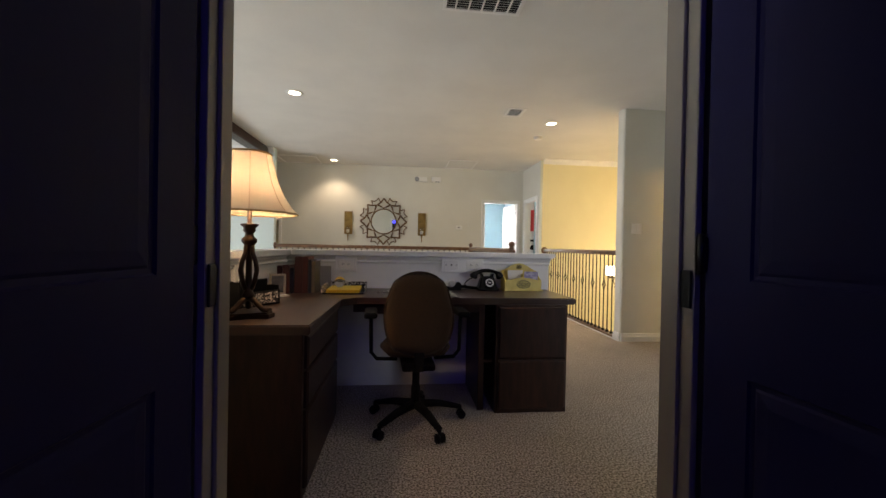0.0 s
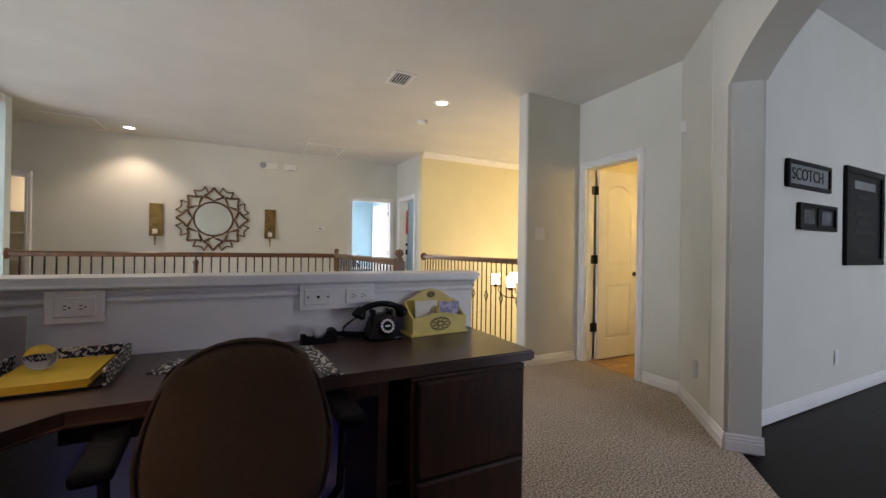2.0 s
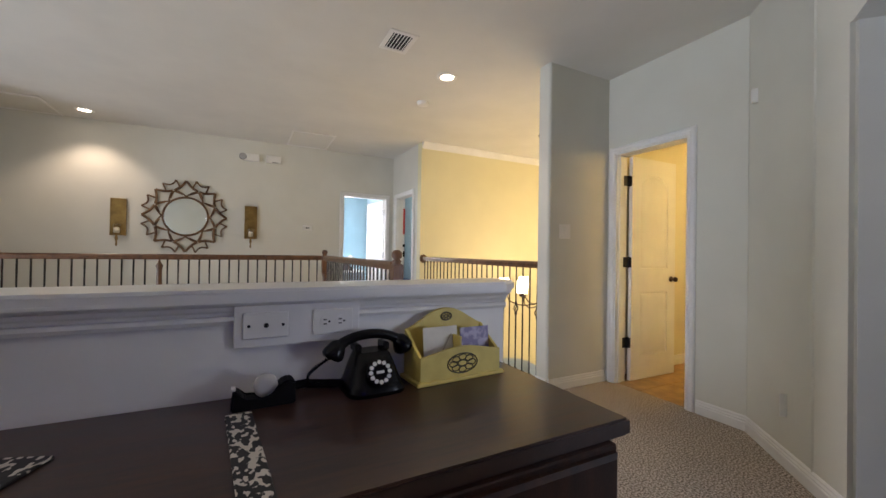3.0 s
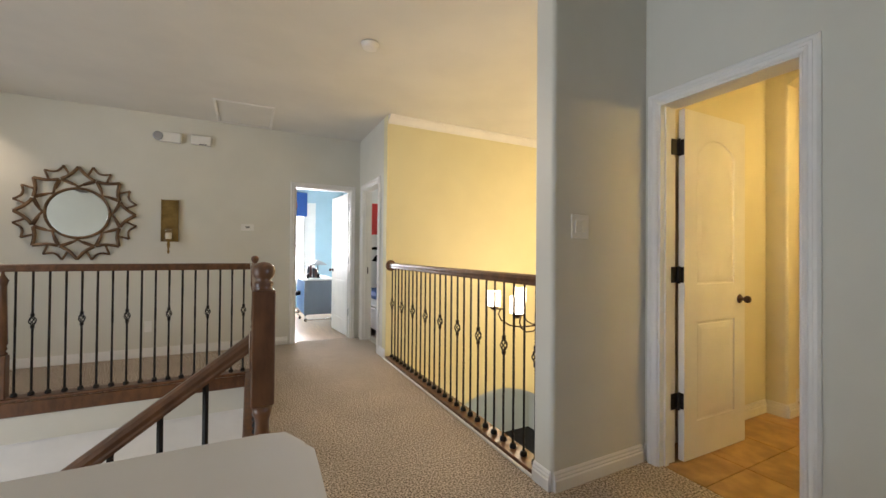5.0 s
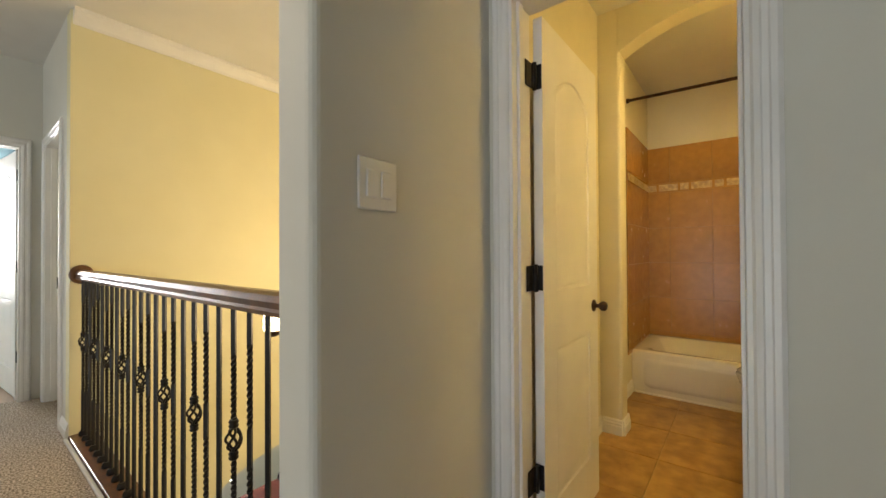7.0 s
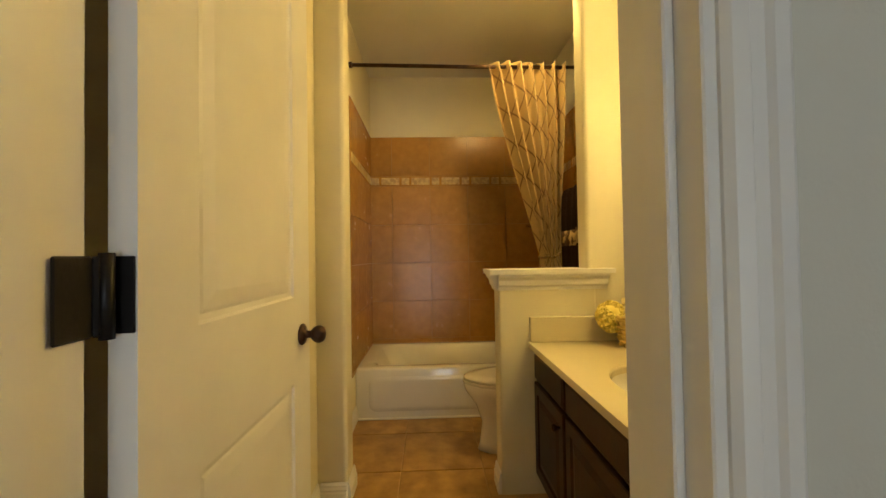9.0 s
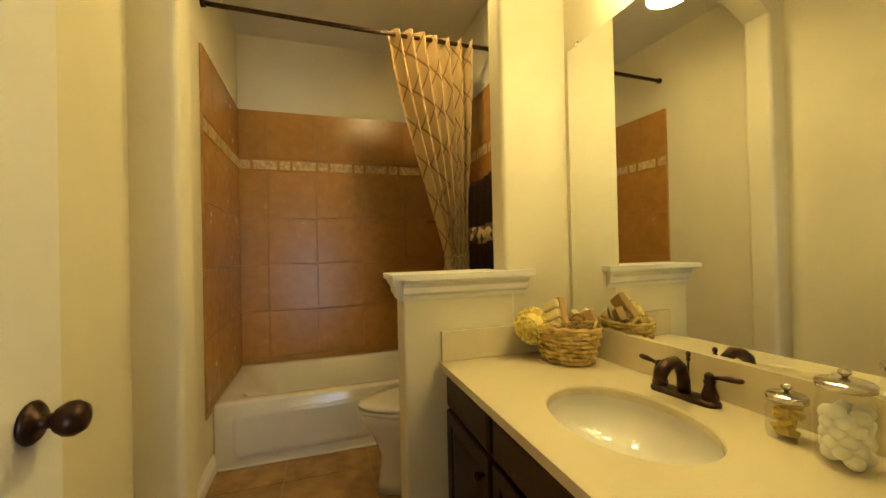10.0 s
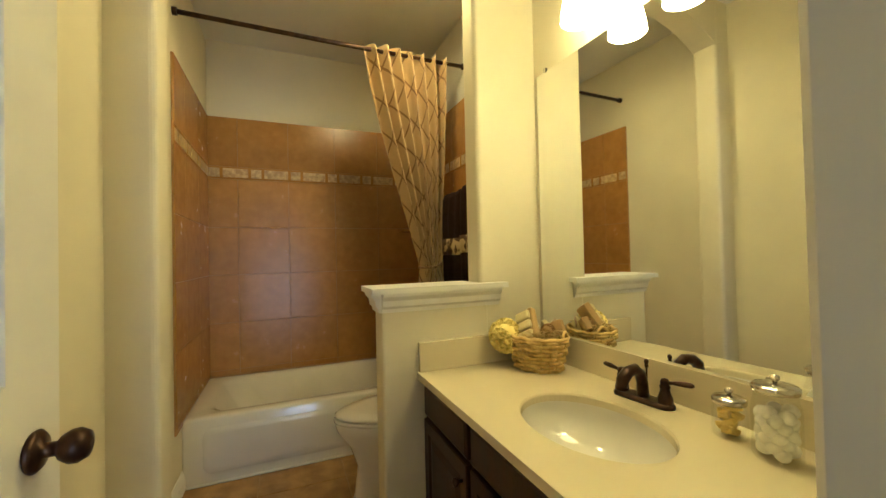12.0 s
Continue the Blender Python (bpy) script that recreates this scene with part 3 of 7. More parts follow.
def newel(parent, x, y, z0, z1, r=0.045, wide=0.40, upper=None, name="newel_post"):
    """Square post with turned neck and a ball-like finial."""
    b = B()
    zt = upper or z1 - 0.30
    box(b, x - r, y - r, z0, x + r, y + r, z0 + wide, 0.006, 2)
    h0, h1 = z0 + wide, zt
    if h1 - h0 > 0.12:
        lathe(b, [(r * 0.9, h0), (r * 1.0, h0 + 0.02), (r * 0.6, h0 + 0.04), (r * 0.95, h0 + 0.07), (r * 0.7, h0 + 0.10), (r * 0.85, h0 + 0.14), (r * 0.6, h1 - 0.06), (r * 0.85, h1 - 0.03), (r * 0.9, h1)], 18, (x, y, 0))
    box(b, x - r, y - r, h1, x + r, y + r, z1 - 0.10, 0.006, 2)
    lathe(b, [(r * 0.95, -0.10), (r * 0.7, -0.092), (r * 0.85, -0.082), (r * 0.85, -0.074), (r * 0.55, -0.066), (r * 0.9, -0.052), (r * 1.0, -0.034), (r * 0.9, -0.016), (r * 0.5, -0.004), (0.004, 0)], 20, (x, y, z1))
    return part(name, b, OAK, parent)


# railing of the foyer void
rx = 3.455
foyer_rail = thing("foyer_railing", "oak handrail with black twisted iron balusters over the foyer", "railing", (0, 0, 0))
part("handrail", rail_bar((rx, 5.30, RAIL_Z), (rx, 7.80, RAIL_Z)), OAK, foyer_rail)
b = lathe(B(), [(0.058, 0), (0.062, 0.008), (0.055, 0.018), (0.040, 0.024)], 24)
turn(b, pose(rx, 7.83, RAIL_Z + 0.03, 90))
part("rosette", b, OAK, foyer_rail, "round oak wall rosette")
part("shoe_plate", box(B(), 3.395, 5.30, 0.001, 3.52, 7.83, SHOE, 0.006, 2), OAK, foyer_rail, "stained oak floor plate")
part("edge_strip", box(B(), 3.375, 5.30, 0.0, 3.393, 7.83, 0.014, 0.003, 1), TRIM, foyer_rail, "thin white edge strip")
balusters(foyer_rail, [(rx, 7.77 - 0.1005 * i, SHOE) for i in range(25)], 0)
# fascia of the void's edge
structure("trim_void_edge", box(B(), 3.52, 5.36, -0.33, 3.535, 7.83, 0.0), TRIM)

# railings of the stairwell
NX = 2.075
stair_rail = thing("stair_railing", "oak railing with turned newel posts and black iron balusters", "railing", (0, 0, 0))
part("handrail", rail_bar((NX, 5.25, RAIL_Z), (NX, 7.86, RAIL_Z)), OAK, stair_rail)
part("handrail", rail_bar((NX - 0.04, 7.91, RAIL_Z), (-1.40, 7.91, RAIL_Z)), OAK, stair_rail)
newel(stair_rail, NX, 5.20, -0.18, 1.155, 0.038, 0.40, 0.65)
newel(stair_rail, NX, 7.91, -0.02, 1.150, 0.036, 0.40)
b = B()
box(b, 0.272, 7.875, 0.02, 0.342, 7.945, 0.36, 0.005, 2)
lathe(b, [(0.033, 0.36), (0.036, 0.375), (0.022, 0.39), (0.034, 0.41), (0.026, 0.43), (0.036, 0.45), (0.034, 0.50), (0.024, 0.90), (0.030, 0.93), (0.036, 0.945), (0.012, 0.99), (0.008, 1.02)], 16, (0.307, 7.91, 0))
part("newel_post", b, OAK, stair_rail)
b = lathe(B(), [(0.058, 0), (0.062, 0.008), (0.055, 0.018), (0.040, 0.024)], 24)
turn(b, pose(-1.43, 7.91, RAIL_Z + 0.03, 0, 90))
part("rosette", b, OAK, stair_rail, "round oak wall rosette")
part("shoe_plate", box(B(), 2.005, 5.25, 0.001, 2.14, 7.85, SHOE, 0.006, 2), OAK, stair_rail, "stained oak floor plate")
part("shoe_plate", box(B(), -1.43, 7.85, 0.001, 2.14, 7.97, SHOE, 0.006, 2), OAK, stair_rail, "stained oak floor plate")
part("shoe_nosing", box(B(), 2.0, 5.15, -0.20, 2.016, 7.84, 0.0, 0.004, 1), OAK, stair_rail, "stained oak edge board")
part("shoe_nosing", box(B(), -1.43, 7.838, -0.11, 2.0, 7.853, 0.0, 0.004, 1), OAK, stair_rail, "stained oak edge board")
balusters(stair_rail, [(NX, 5.33 + 0.1 * i, SHOE) for i in range(25)], 0)
balusters(stair_rail, [(1.98 - 0.1 * i, 7.91, SHOE) for i in range(34) if abs(1.98 - 0.1 * i - 0.307) > 0.045], 0)
# the flight of stairs, going down, with its sloping handrail
RUN, RISER = 0.252, 0.1845
b = B()
for i in range(16):
    box(b, 2.02 - RUN * (i + 1), 4.07, -RISER * (i + 1) - 0.25, 2.02 - RUN * i + 0.02, 5.18, -RISER * (i + 1), 0.012, 2)
structure("stairs", b, CARPET, "carpeted flight of stairs going down")
structure("wall_stringer", prism(turn(B(), Matrix()), [(2.0, 5.18), (-2.1, 5.18), (-2.1, 5.26), (2.0, 5.26)][::-1], LOW, LOW + 0.5), TRIM)
b = B()
vs = [b.verts.new((x, y, z)) for y in (5.18, 5.27) for x, z in ((2.01, -0.20), (2.01, 0.0), (1.9, 0.0), (-2.1, -3.0), (-2.1, LOW), (-1.9, LOW))]
b.faces.new(vs[:6]), b.faces.new(vs[6:][::-1])
for i in range(6):
    b.faces.new((vs[i], vs[(i + 1) % 6], vs[6 + (i + 1) % 6], vs[6 + i]))
structure("trim_stringer", b, TRIM)
flight_rail = thing("flight_handrail", "sloping oak handrail with black iron balusters beside the stairs", "railing", (0, 0, 0))
s = RISER / RUN
part("handrail", rail_bar((2.03, 5.22, 0.835), (-1.0, 5.22, 0.835 - 3.03 * s)), OAK, flight_rail)
for i in range(10):
    x = 1.90 - 0.126 * i
    b = B()
    zf = (x - 1.9) * s - 0.02
    lathe(b, [(0.021, 0), (0.022, 0.010), (0.019, 0.022), (0.012, 0.030)], 10, (x, 5.22, zf))
    turn(twisted(b, zf, 0.835 + (x - 2.03) * s + 0.01, 0.0092, 0, 1) or b, Matrix())
    bv = [v for v in b.verts if abs(v.co.x) < 0.05 and abs(v.co.y) < 0.05]
    bmesh.ops.translate(b, vec=(x, 5.22, 0), verts=bv)
    part("baluster", b, BLACK, flight_rail)

# ---- ceiling fittings ----
CANGLOW = glow("can_bulb", (1.0, 0.86, 0.62), 14)
for x, y, w in CANS:
    can = thing("recessed_light", "round white recessed ceiling light, switched on", "ceiling light", (x, y, CE), group="recessed lights")
    part("trim_ring", lathe(B(), [(0.062, -0.001), (0.064, -0.010), (0.088, -0.008), (0.094, -0.001)], 28, caps=False), TRIM, can)
    part("bulb", lathe(B(), [(0.050, -0.004), (0.061, -0.003), (0.061, -0.0005)], 24), CANGLOW, can)
DARKSLOT = surface("vent_dark", (0.012, 0.011, 0.010), 0.8, scale=8)


def grille(label, x0, y0, x1, y1, n, along, e=0.028):
    v = thing("air_vent", label, "vent", ((x0 + x1) / 2, (y0 + y1) / 2, CE))
    w, h = (x1 - x0) / 2, (y1 - y0) / 2
    b = B()
    for q in ((-w, -h, w, -h + e), (-w, h - e, w, h), (-w, -h + e, -w + e, h - e), (w - e, -h + e, w, h - e)):
        box(b, q[0], q[1], -0.010, q[2], q[3], -0.001, 0.002, 1)
    part("frame", b, TRIM, v)
    part("backing", box(B(), -w + 0.02, -h + 0.02, -0.003, w - 0.02, h - 0.02, -0.001), DARKSLOT, v)
    for i in range(n):
        k = (i + 0.5) / n * 2 - 1
        b = B()
        if along == "x":
            box(b, -w + 0.03, -0.005, -0.001, w - 0.03, 0.005, 0.001)
            turn(b, pose(0, k * (h - 0.03), -0.007, 38))
        else:
            box(b, -0.0035, -h + e, -0.0008, 0.0035, h - e, 0.0008)
            turn(b, pose(k * (w - e), 0, -0.007, 0, 68))
        part("slat", b, TRIM, v)
    return v


grille("small white ceiling register with dark slots", 2.05, 5.33, 2.27, 5.62, 6, "y", 0.034)
big = grille("large white return-air grille in the ceiling", 1.07, 2.95, 1.62, 3.56, 22, "x")
for i in range(1, 6):
    part("bar", box(B(), -0.275 + 0.55 * i / 6 - 0.006, -0.28, -0.012, -0.275 + 0.55 * i / 6 + 0.006, 0.28, -0.006), TRIM, big)
for x0, y0, x1, y1 in ((1.67, 8.18, 2.255, 8.97), (-1.60, 8.36, -0.85, 8.99)):
    h = thing("attic_hatch", "white attic access panel in the ceiling", "hatch", (x0, y0, CE), group="attic hatches")
    part("panel", box(B(), 0.03, 0.03, -0.006, x1 - x0 - 0.03, y1 - y0 - 0.03, -0.001, 0.002, 1), CEIL, h)
    b = B()
    w, d = x1 - x0, y1 - y0
    for q in ((0, 0, w, 0.028), (0, d - 0.028, w, d), (0, 0.028, 0.028, d - 0.028), (w - 0.028, 0.028, w, d - 0.028)):
        box(b, q[0], q[1], -0.014, q[2], q[3], -0.001, 0.004, 1)
    part("frame", b, TRIM, h)
sm = thing("smoke_detector", "round white smoke detector on the ceiling", "smoke detector", (2.81, 6.47, CE))
part("body", lathe(B(), [(0.045, -0.038), (0.058, -0.032), (0.064, -0.012), (0.066, -0.001)], 28), TRIM, sm)
part("sensor", lathe(B(), [(0.012, -0.042), (0.020, -0.039), (0.022, -0.037)], 16), TRIM, sm)

# ---- wall fittings ----
PLATE = surface("white_plastic", (0.78, 0.76, 0.71), 0.35, scale=8)


def outlet_block(label, at, rz, items, w, h, base=True):
    """A painted block on a wall with cover plates; its face looks along -y of its own."""
    o = thing("outlet", label, "outlet", at, rz)
    if base:
        part("block", box(B(), -w / 2, -0.022, -h / 2, w / 2, 0.0, h / 2, 0.003, 2), TRIM, o)
    y0 = -0.022 if base else 0.0
    for kind, cx in items:
        part("plate", box(B(), cx - 0.057, y0 - 0.006, -0.035, cx + 0.057, y0 + 0.0005, 0.035, 0.004, 2), PLATE, o)
        if kind == "power":
            for s in (-1, 1):
                b = lathe(B(), [(0.0165, 0), (0.0165, 0.003)], 20)
                turn(b, pose(cx + s * 0.021, y0 - 0.0055, 0, 90))
                part("socket", b, PLATE, o)
                for q in (-0.006, 0.006):
                    part("slot", box(B(), cx + s * 0.021 - 0.007, y0 - 0.0098, q - 0.0016, cx + s * 0.021 + 0.002, y0 - 0.0084, q + 0.0016), DARKSLOT, o)
                part("ground_hole", turn(lathe(B(), [(0.0032, 0), (0.0032, 0.0012)], 10), pose(cx + s * 0.021 + 0.009, y0 - 0.0085, 0, 90)), DARKSLOT, o)
        else:
            for q in (-0.042, 0, 0.042):
                b = lathe(B(), [(0.0042 if q else 0.0065, 0), (0.0038 if q else 0.0055, 0.0015)], 10)
                turn(b, pose(cx + q, y0 - 0.006, 0, 90))
                part("screw", b, DARKSLOT, o)
    return o


outlet_block("white double socket on a painted block above the desk", (0.400, WF - 0.001, 0.937), 0, [("power", 0.0)], 0.160, 0.114)
outlet_block("white phone jack and double socket on a painted block", (1.296, WF - 0.001, 0.940), 0, [("jack", -0.088), ("power", 0.088)], 0.330, 0.114)
outlet_block("white socket plate on a painted block", (WW + 0.001, 3.02, 0.91), 90, [("power", 0.0)], 0.165, 0.118)


def upright_plate(name, label, cat, at, rz, kind):
    o = thing(name, label, cat, at, rz)
    wide = 0.062 if kind == "switch" else 0.035
    part("plate", box(B(), -wide, -0.006, -0.062, wide, 0, 0.062, 0.004, 2), PLATE, o)
    if kind == "switch":
        for s in (-0.023, 0.023):
            b = box(B(), s - 0.0165, -0.011, -0.033, s + 0.0165, -0.0055, 0.033, 0.002, 1)
            part("rocker", b, PLATE, o)
    else:
        for s in (-0.02, 0.02):
            b = lathe(B(), [(0.0165, 0), (0.0165, 0.003)], 20)
            turn(b, pose(0, -0.0055, s, 90))
            part("socket", b, PLATE, o)
    return o


upright_plate("light_switch", "white double rocker light switch on a beige wall", "light switch", (3.569, 5.156, 1.337), 0, "switch")
upright_plate("wall_socket", "white wall socket low on the wall", "outlet", (5.20, 3.459, 0.334), 0, "socket")
upright_plate("wall_socket", "white wall socket low on the landing wall", "outlet", (1.02, 9.019, 0.34), 0, "socket")
upright_plate("wall_socket", "white wall socket low on the slanted wall", "outlet", (3.80, 3.727, 0.335), -48, "socket")
ch = thing("door_chime", "small grey plastic sensor box high on the wall", "sensor", (4.045, 3.985, 2.17), -48)
part("body", box(B(), -0.035, -0.028, -0.045, 0.035, 0.0, 0.045, 0.006, 2), PLATE, ch)
th = thing("thermostat", "white thermostat with a small grey screen", "thermostat", (2.0, 9.019, 1.488))
part("body", box(B(), -0.072, -0.024, -0.042, 0.072, 0, 0.042, 0.008, 2), PLATE, th)
part("screen", box(B(), -0.026, -0.024, -0.010, 0.024, -0.021, 0.014), DARKSLOT, th)
em = thing("emergency_light", "white emergency light unit high on the wall", "emergency light", (1.19, 9.019, 2.485))
part("body", box(B(), -0.09, -0.05, -0.055, 0.115, 0, 0.055, 0.008, 2), PLATE, em)
b = lathe(B(), [(0.03, 0), (0.045, 0.02), (0.048, 0.04), (0.04, 0.046)], 18)
turn(b, pose(-0.10, -0.02, 0.0, 90))
part("lamp_head", b, surface("grey_lens", (0.5, 0.5, 0.5), 0.15, 0.4, scale=9), em)
bx = thing("control_box", "white plastic control box high on the wall", "control box", (1.50, 9.019, 2.49))
part("body", box(B(), -0.10, -0.045, -0.055, 0.10, 0, 0.055, 0.008, 2), PLATE, bx)
part("label", box(B(), -0.02, -0.047, -0.052, 0.06, -0.044, -0.045), DARKSLOT, bx)

# sunburst mirror
MIRROR = surface("mirror_glass", (0.90, 0.92, 0.91), 0.015, 1.0, other=(0.90, 0.92, 0.91), rough_var=0.005)
ANTIQUE = surface("antique_bronze", (0.22, 0.13, 0.065), 0.42, 0.65, other=(0.10, 0.055, 0.03), scale=14, bump=0.15)
mir = thing("sunburst_mirror", "round wall mirror in a woven bronze starburst frame", "mirror", (0.412, 9.018, 1.577))
b = lathe(B(), [(0.252, 0), (0.252, 0.010), (0.244, 0.013)], 64)
turn(b, pose(0, 0, 0, 90))
part("glass", b, MIRROR, mir)
b = B()
tube(b, [(0.262 * math.cos(a * math.pi / 36), -0.014, 0.262 * math.sin(a * math.pi / 36)) for a in range(73)], 0.011, 8)
part("ring", b, ANTIQUE, mir)


def arc(p, q, bend, y, n=8):
    """A line from p to q in polar (radius, degrees), bowed towards the middle by bend."""
    a = Vector((p[0] * math.cos(radians(p[1])), y, p[0] * math.sin(radians(p[1]))))
    c = Vector((q[0] * math.cos(radians(q[1])), y, q[0] * math.sin(radians(q[1]))))
    m = (a + c) / 2
    inward = -Vector((m.x, 0, m.z)).normalized() * bend
    return [a.lerp(c, i / n) + inward * math.sin(math.pi * i / n) for i in range(n + 1)]


for k in range(8):
    a = 90 + 45 * k
    b = B()
    for s in (-1, 1):
        tube(b, arc((0.485, a), (0.375, a + s * 21), 0.018, -0.022), 0.0115, 6, flat=1.5)
        tube(b, arc((0.275, a), (0.375, a + s * 21), -0.012, -0.016), 0.0085, 6, flat=1.3)
    part("petal", b, ANTIQUE, mir)
    a += 22.5
    b = B()
    for s in (-1, 1):
        tube(b, arc((0.365, a), (0.300, a + s * 14), 0.0, -0.012), 0.008, 6)
        tube(b, arc((0.505, a + s * 9), (0.40, a + s * 12.5), 0.006, -0.018), 0.0085, 6, flat=1.3)
    tube(b, arc((0.505, a + 9), (0.505, a - 9), 0.040, -0.018), 0.0085, 6, flat=1.3)
    part("petal", b, ANTIQUE, mir)

BRASS = surface("aged_brass", (0.36, 0.23, 0.075), 0.36, 0.8, other=(0.20, 0.12, 0.04), scale=9, bump=0.12)
CANDLE = surface("candle_wax", (0.82, 0.74, 0.60), 0.5, scale=10)
CLEAR = glass("clear_glass")
THIN, t_, p_ = nodes_of("thin_glass")
tp, gs, mxs = [t_.nodes.new("ShaderNode" + k) for k in ("BsdfTransparent", "BsdfGlossy", "MixShader")]
tp.inputs[0].default_value, gs.inputs["Roughness"].default_value = (0.97, 0.98, 0.97, 1), 0.03
mxs.inputs[0].default_value = 0.07
t_.links.new(tp.outputs[0], mxs.inputs[1]), t_.links.new(gs.outputs[0], mxs.inputs[2])
t_.links.new(mxs.outputs[0], t_.nodes["Material Output"].inputs[0])
for x in (-0.312, 1.208):
    sc = thing("candle_sconce", "tall brass wall sconce holding a candle in a glass cup", "sconce", (x, 9.018, 1.29), group="candle sconces")
    part("back_plate", box(B(), -0.082, -0.022, 0.005, 0.082, 0, 0.482, 0.004, 2), BRASS, sc)
    part("rim", box(box(B(), -0.082, -0.030, 0.005, -0.074, -0.022, 0.482), 0.074, -0.030, 0.005, 0.082, -0.022, 0.482), BRASS, sc)
    part("arm", tube(B(), [(0, -0.02, 0.06), (0, -0.06, 0.01), (0, -0.085, -0.03), (0, -0.085, 0.02)], 0.009, 8), BRASS, sc)
    part("finial", lathe(B(), [(0.004, -0.135), (0.013, -0.11), (0.008, -0.08), (0.018, -0.03), (0.010, 0.0), (0.045, 0.02), (0.050, 0.028)], 16, (0, -0.085, 0)), BRASS, sc)
    g = part("glass_cup", lathe(B(), [(0.036, 0.030), (0.046, 0.034), (0.048, 0.150)], 24, (0, -0.085, 0), caps=False), THIN, sc)
    g.visible_shadow = False
    part("candle", lathe(B(), [(0.030, 0.036), (0.030, 0.10), (0.022, 0.104), (0.004, 0.106)], 18, (0, -0.085, 0)), CANDLE, sc)

# framed pictures on the study wall
FRAME = surface("black_frame", (0.006, 0.0055, 0.0055), 0.4, scale=12, bump=0.05, spec=0.12)
PRINT = surface("grey_print", (0.13, 0.135, 0.14), 0.5, other=(0.02, 0.02, 0.022), scale=9, detail=3)
DARKPRINT = surface("dark_print", (0.020, 0.020, 0.023), 0.4, other=(0.006, 0.006, 0.007), scale=7, detail=4, spec=0.12)
SIGNGREY = surface("sign_grey", (0.23, 0.24, 0.235), 0.45, other=(0.17, 0.18, 0.18), scale=6)


def picture(label, x0, z0, x1, z1, art, rim=0.05):
    p = thing("picture_frame", label, "picture", ((x0 + x1) / 2, 3.459, (z0 + z1) / 2))
    w, h = (x1 - x0) / 2, (z1 - z0) / 2
    b = B()
    for q in ((-w, -h, w, -h + rim), (-w, h - rim, w, h), (-w, -h + rim, -w + rim, h - rim), (w - rim, -h + rim, w, h - rim)):
        box(b, q[0], -0.028, q[1], q[2], 0, q[3], 0.004, 2)
    part("frame", b, FRAME, p)
    part("print", box(B(), -w + rim - 0.002, -0.014, -h + rim - 0.002, w - rim + 0.002, -0.010, h - rim + 0.002), art, p)
    return p


def lettering(parent, text, size, at, material, name="lettering"):
    c = bpy.data.curves.new(name, "FONT")
    c.body, c.size, c.extrude, c.align_x, c.align_y = text, size, 0.0015, "CENTER", "CENTER"
    c.materials.append(material)
    o = new(name, c)
    o.parent = parent
    o.matrix_basis = pose(*at, 90)
    return o


p1 = picture("black-framed grey sign lettered with a drink's name", 4.33, 1.645, 5.01, 1.845, SIGNGREY, 0.028)
lettering(p1, "SCOTCH", 0.125, (-0.02, -0.0155, 0.0), FRAME)
p2 = picture("black-framed pair of small dark photographs", 4.51, 1.345, 5.12, 1.545, DARKPRINT, 0.03)
part("divider", box(B(), -0.012, -0.022, -0.072, 0.012, -0.013, 0.072), FRAME, p2)
for s in (-1, 1):
    part("photo", box(B(), s * 0.145 - 0.085, -0.0165, -0.05, s * 0.145 + 0.085, -0.0145, 0.05), PRINT, p2)
FAINT = surface("faint_print", (0.040, 0.040, 0.040), 0.4, other=(0.02, 0.02, 0.02), scale=20, spec=0.12)
p3 = picture("tall black-framed dark print with lines of writing", 5.30, 1.08, 6.10, 1.905, DARKPRINT, 0.055)
for i, (w, z) in enumerate(((0.22, 0.26), (0.17, 0.17), (0.20, 0.03), (0.15, -0.05), (0.21, -0.13), (0.16, -0.30))):
    part("writing", box(B(), -w, -0.0165, z - 0.014 - 0.01 * (i == 0), w, -0.0145, z + 0.014 + 0.03 * (i == 0)), SIGNGREY if i == 0 else FAINT, p3)

# ---- the desk and what stands on it ----
DT = 0.752
desk = thing("corner_desk", "dark wooden L-shaped desk built against a white half wall", "desk", (0, 0, 0))
b = prism(B(), [(WW + 0.002, 2.485), (0.460, 2.485), (0.460, 3.245), (0.545, 3.334), (1.985, 3.334), (1.985, WF - 0.003), (WW + 0.002, WF - 0.003)], DT - 0.042, DT)
bmesh.ops.bevel(b, geom=[e for e in b.edges if abs(e.verts[0].co.z - e.verts[1].co.z) < 1e-4], offset=0.006, segments=2, affect="EDGES")
part("desktop", b, DESKTOP, desk)


def drawer_front(parent, a, c, z0, z1, out):
    """A bevelled drawer front on the line a-c, standing off along out."""
    a, c, out = Vector((*a, 0)), Vector((*c, 0)), Vector((*out, 0))
    w = (c - a)
    n = w.normalized()
    b = B()
    rings = []
    for k, o in ((0, 0.0), (0, 0.012), (0.010, 0.019)):
        rings.append([b.verts.new(p) for p in (a + n * k + out * o + Vector((0, 0, z0 + k)), c - n * k + out * o + Vector((0, 0, z0 + k)),
                                               c - n * k + out * o + Vector((0, 0, z1 - k)), a + n * k + out * o + Vector((0, 0, z1 - k)))])
    for p, q in zip(rings, rings[1:]):
        for i in range(4):
            b.faces.new((p[i], p[(i + 1) % 4], q[(i + 1) % 4], q[i]))
    b.faces.new(rings[-1])
    return part("drawer_front", b, ESPRESSO, parent)


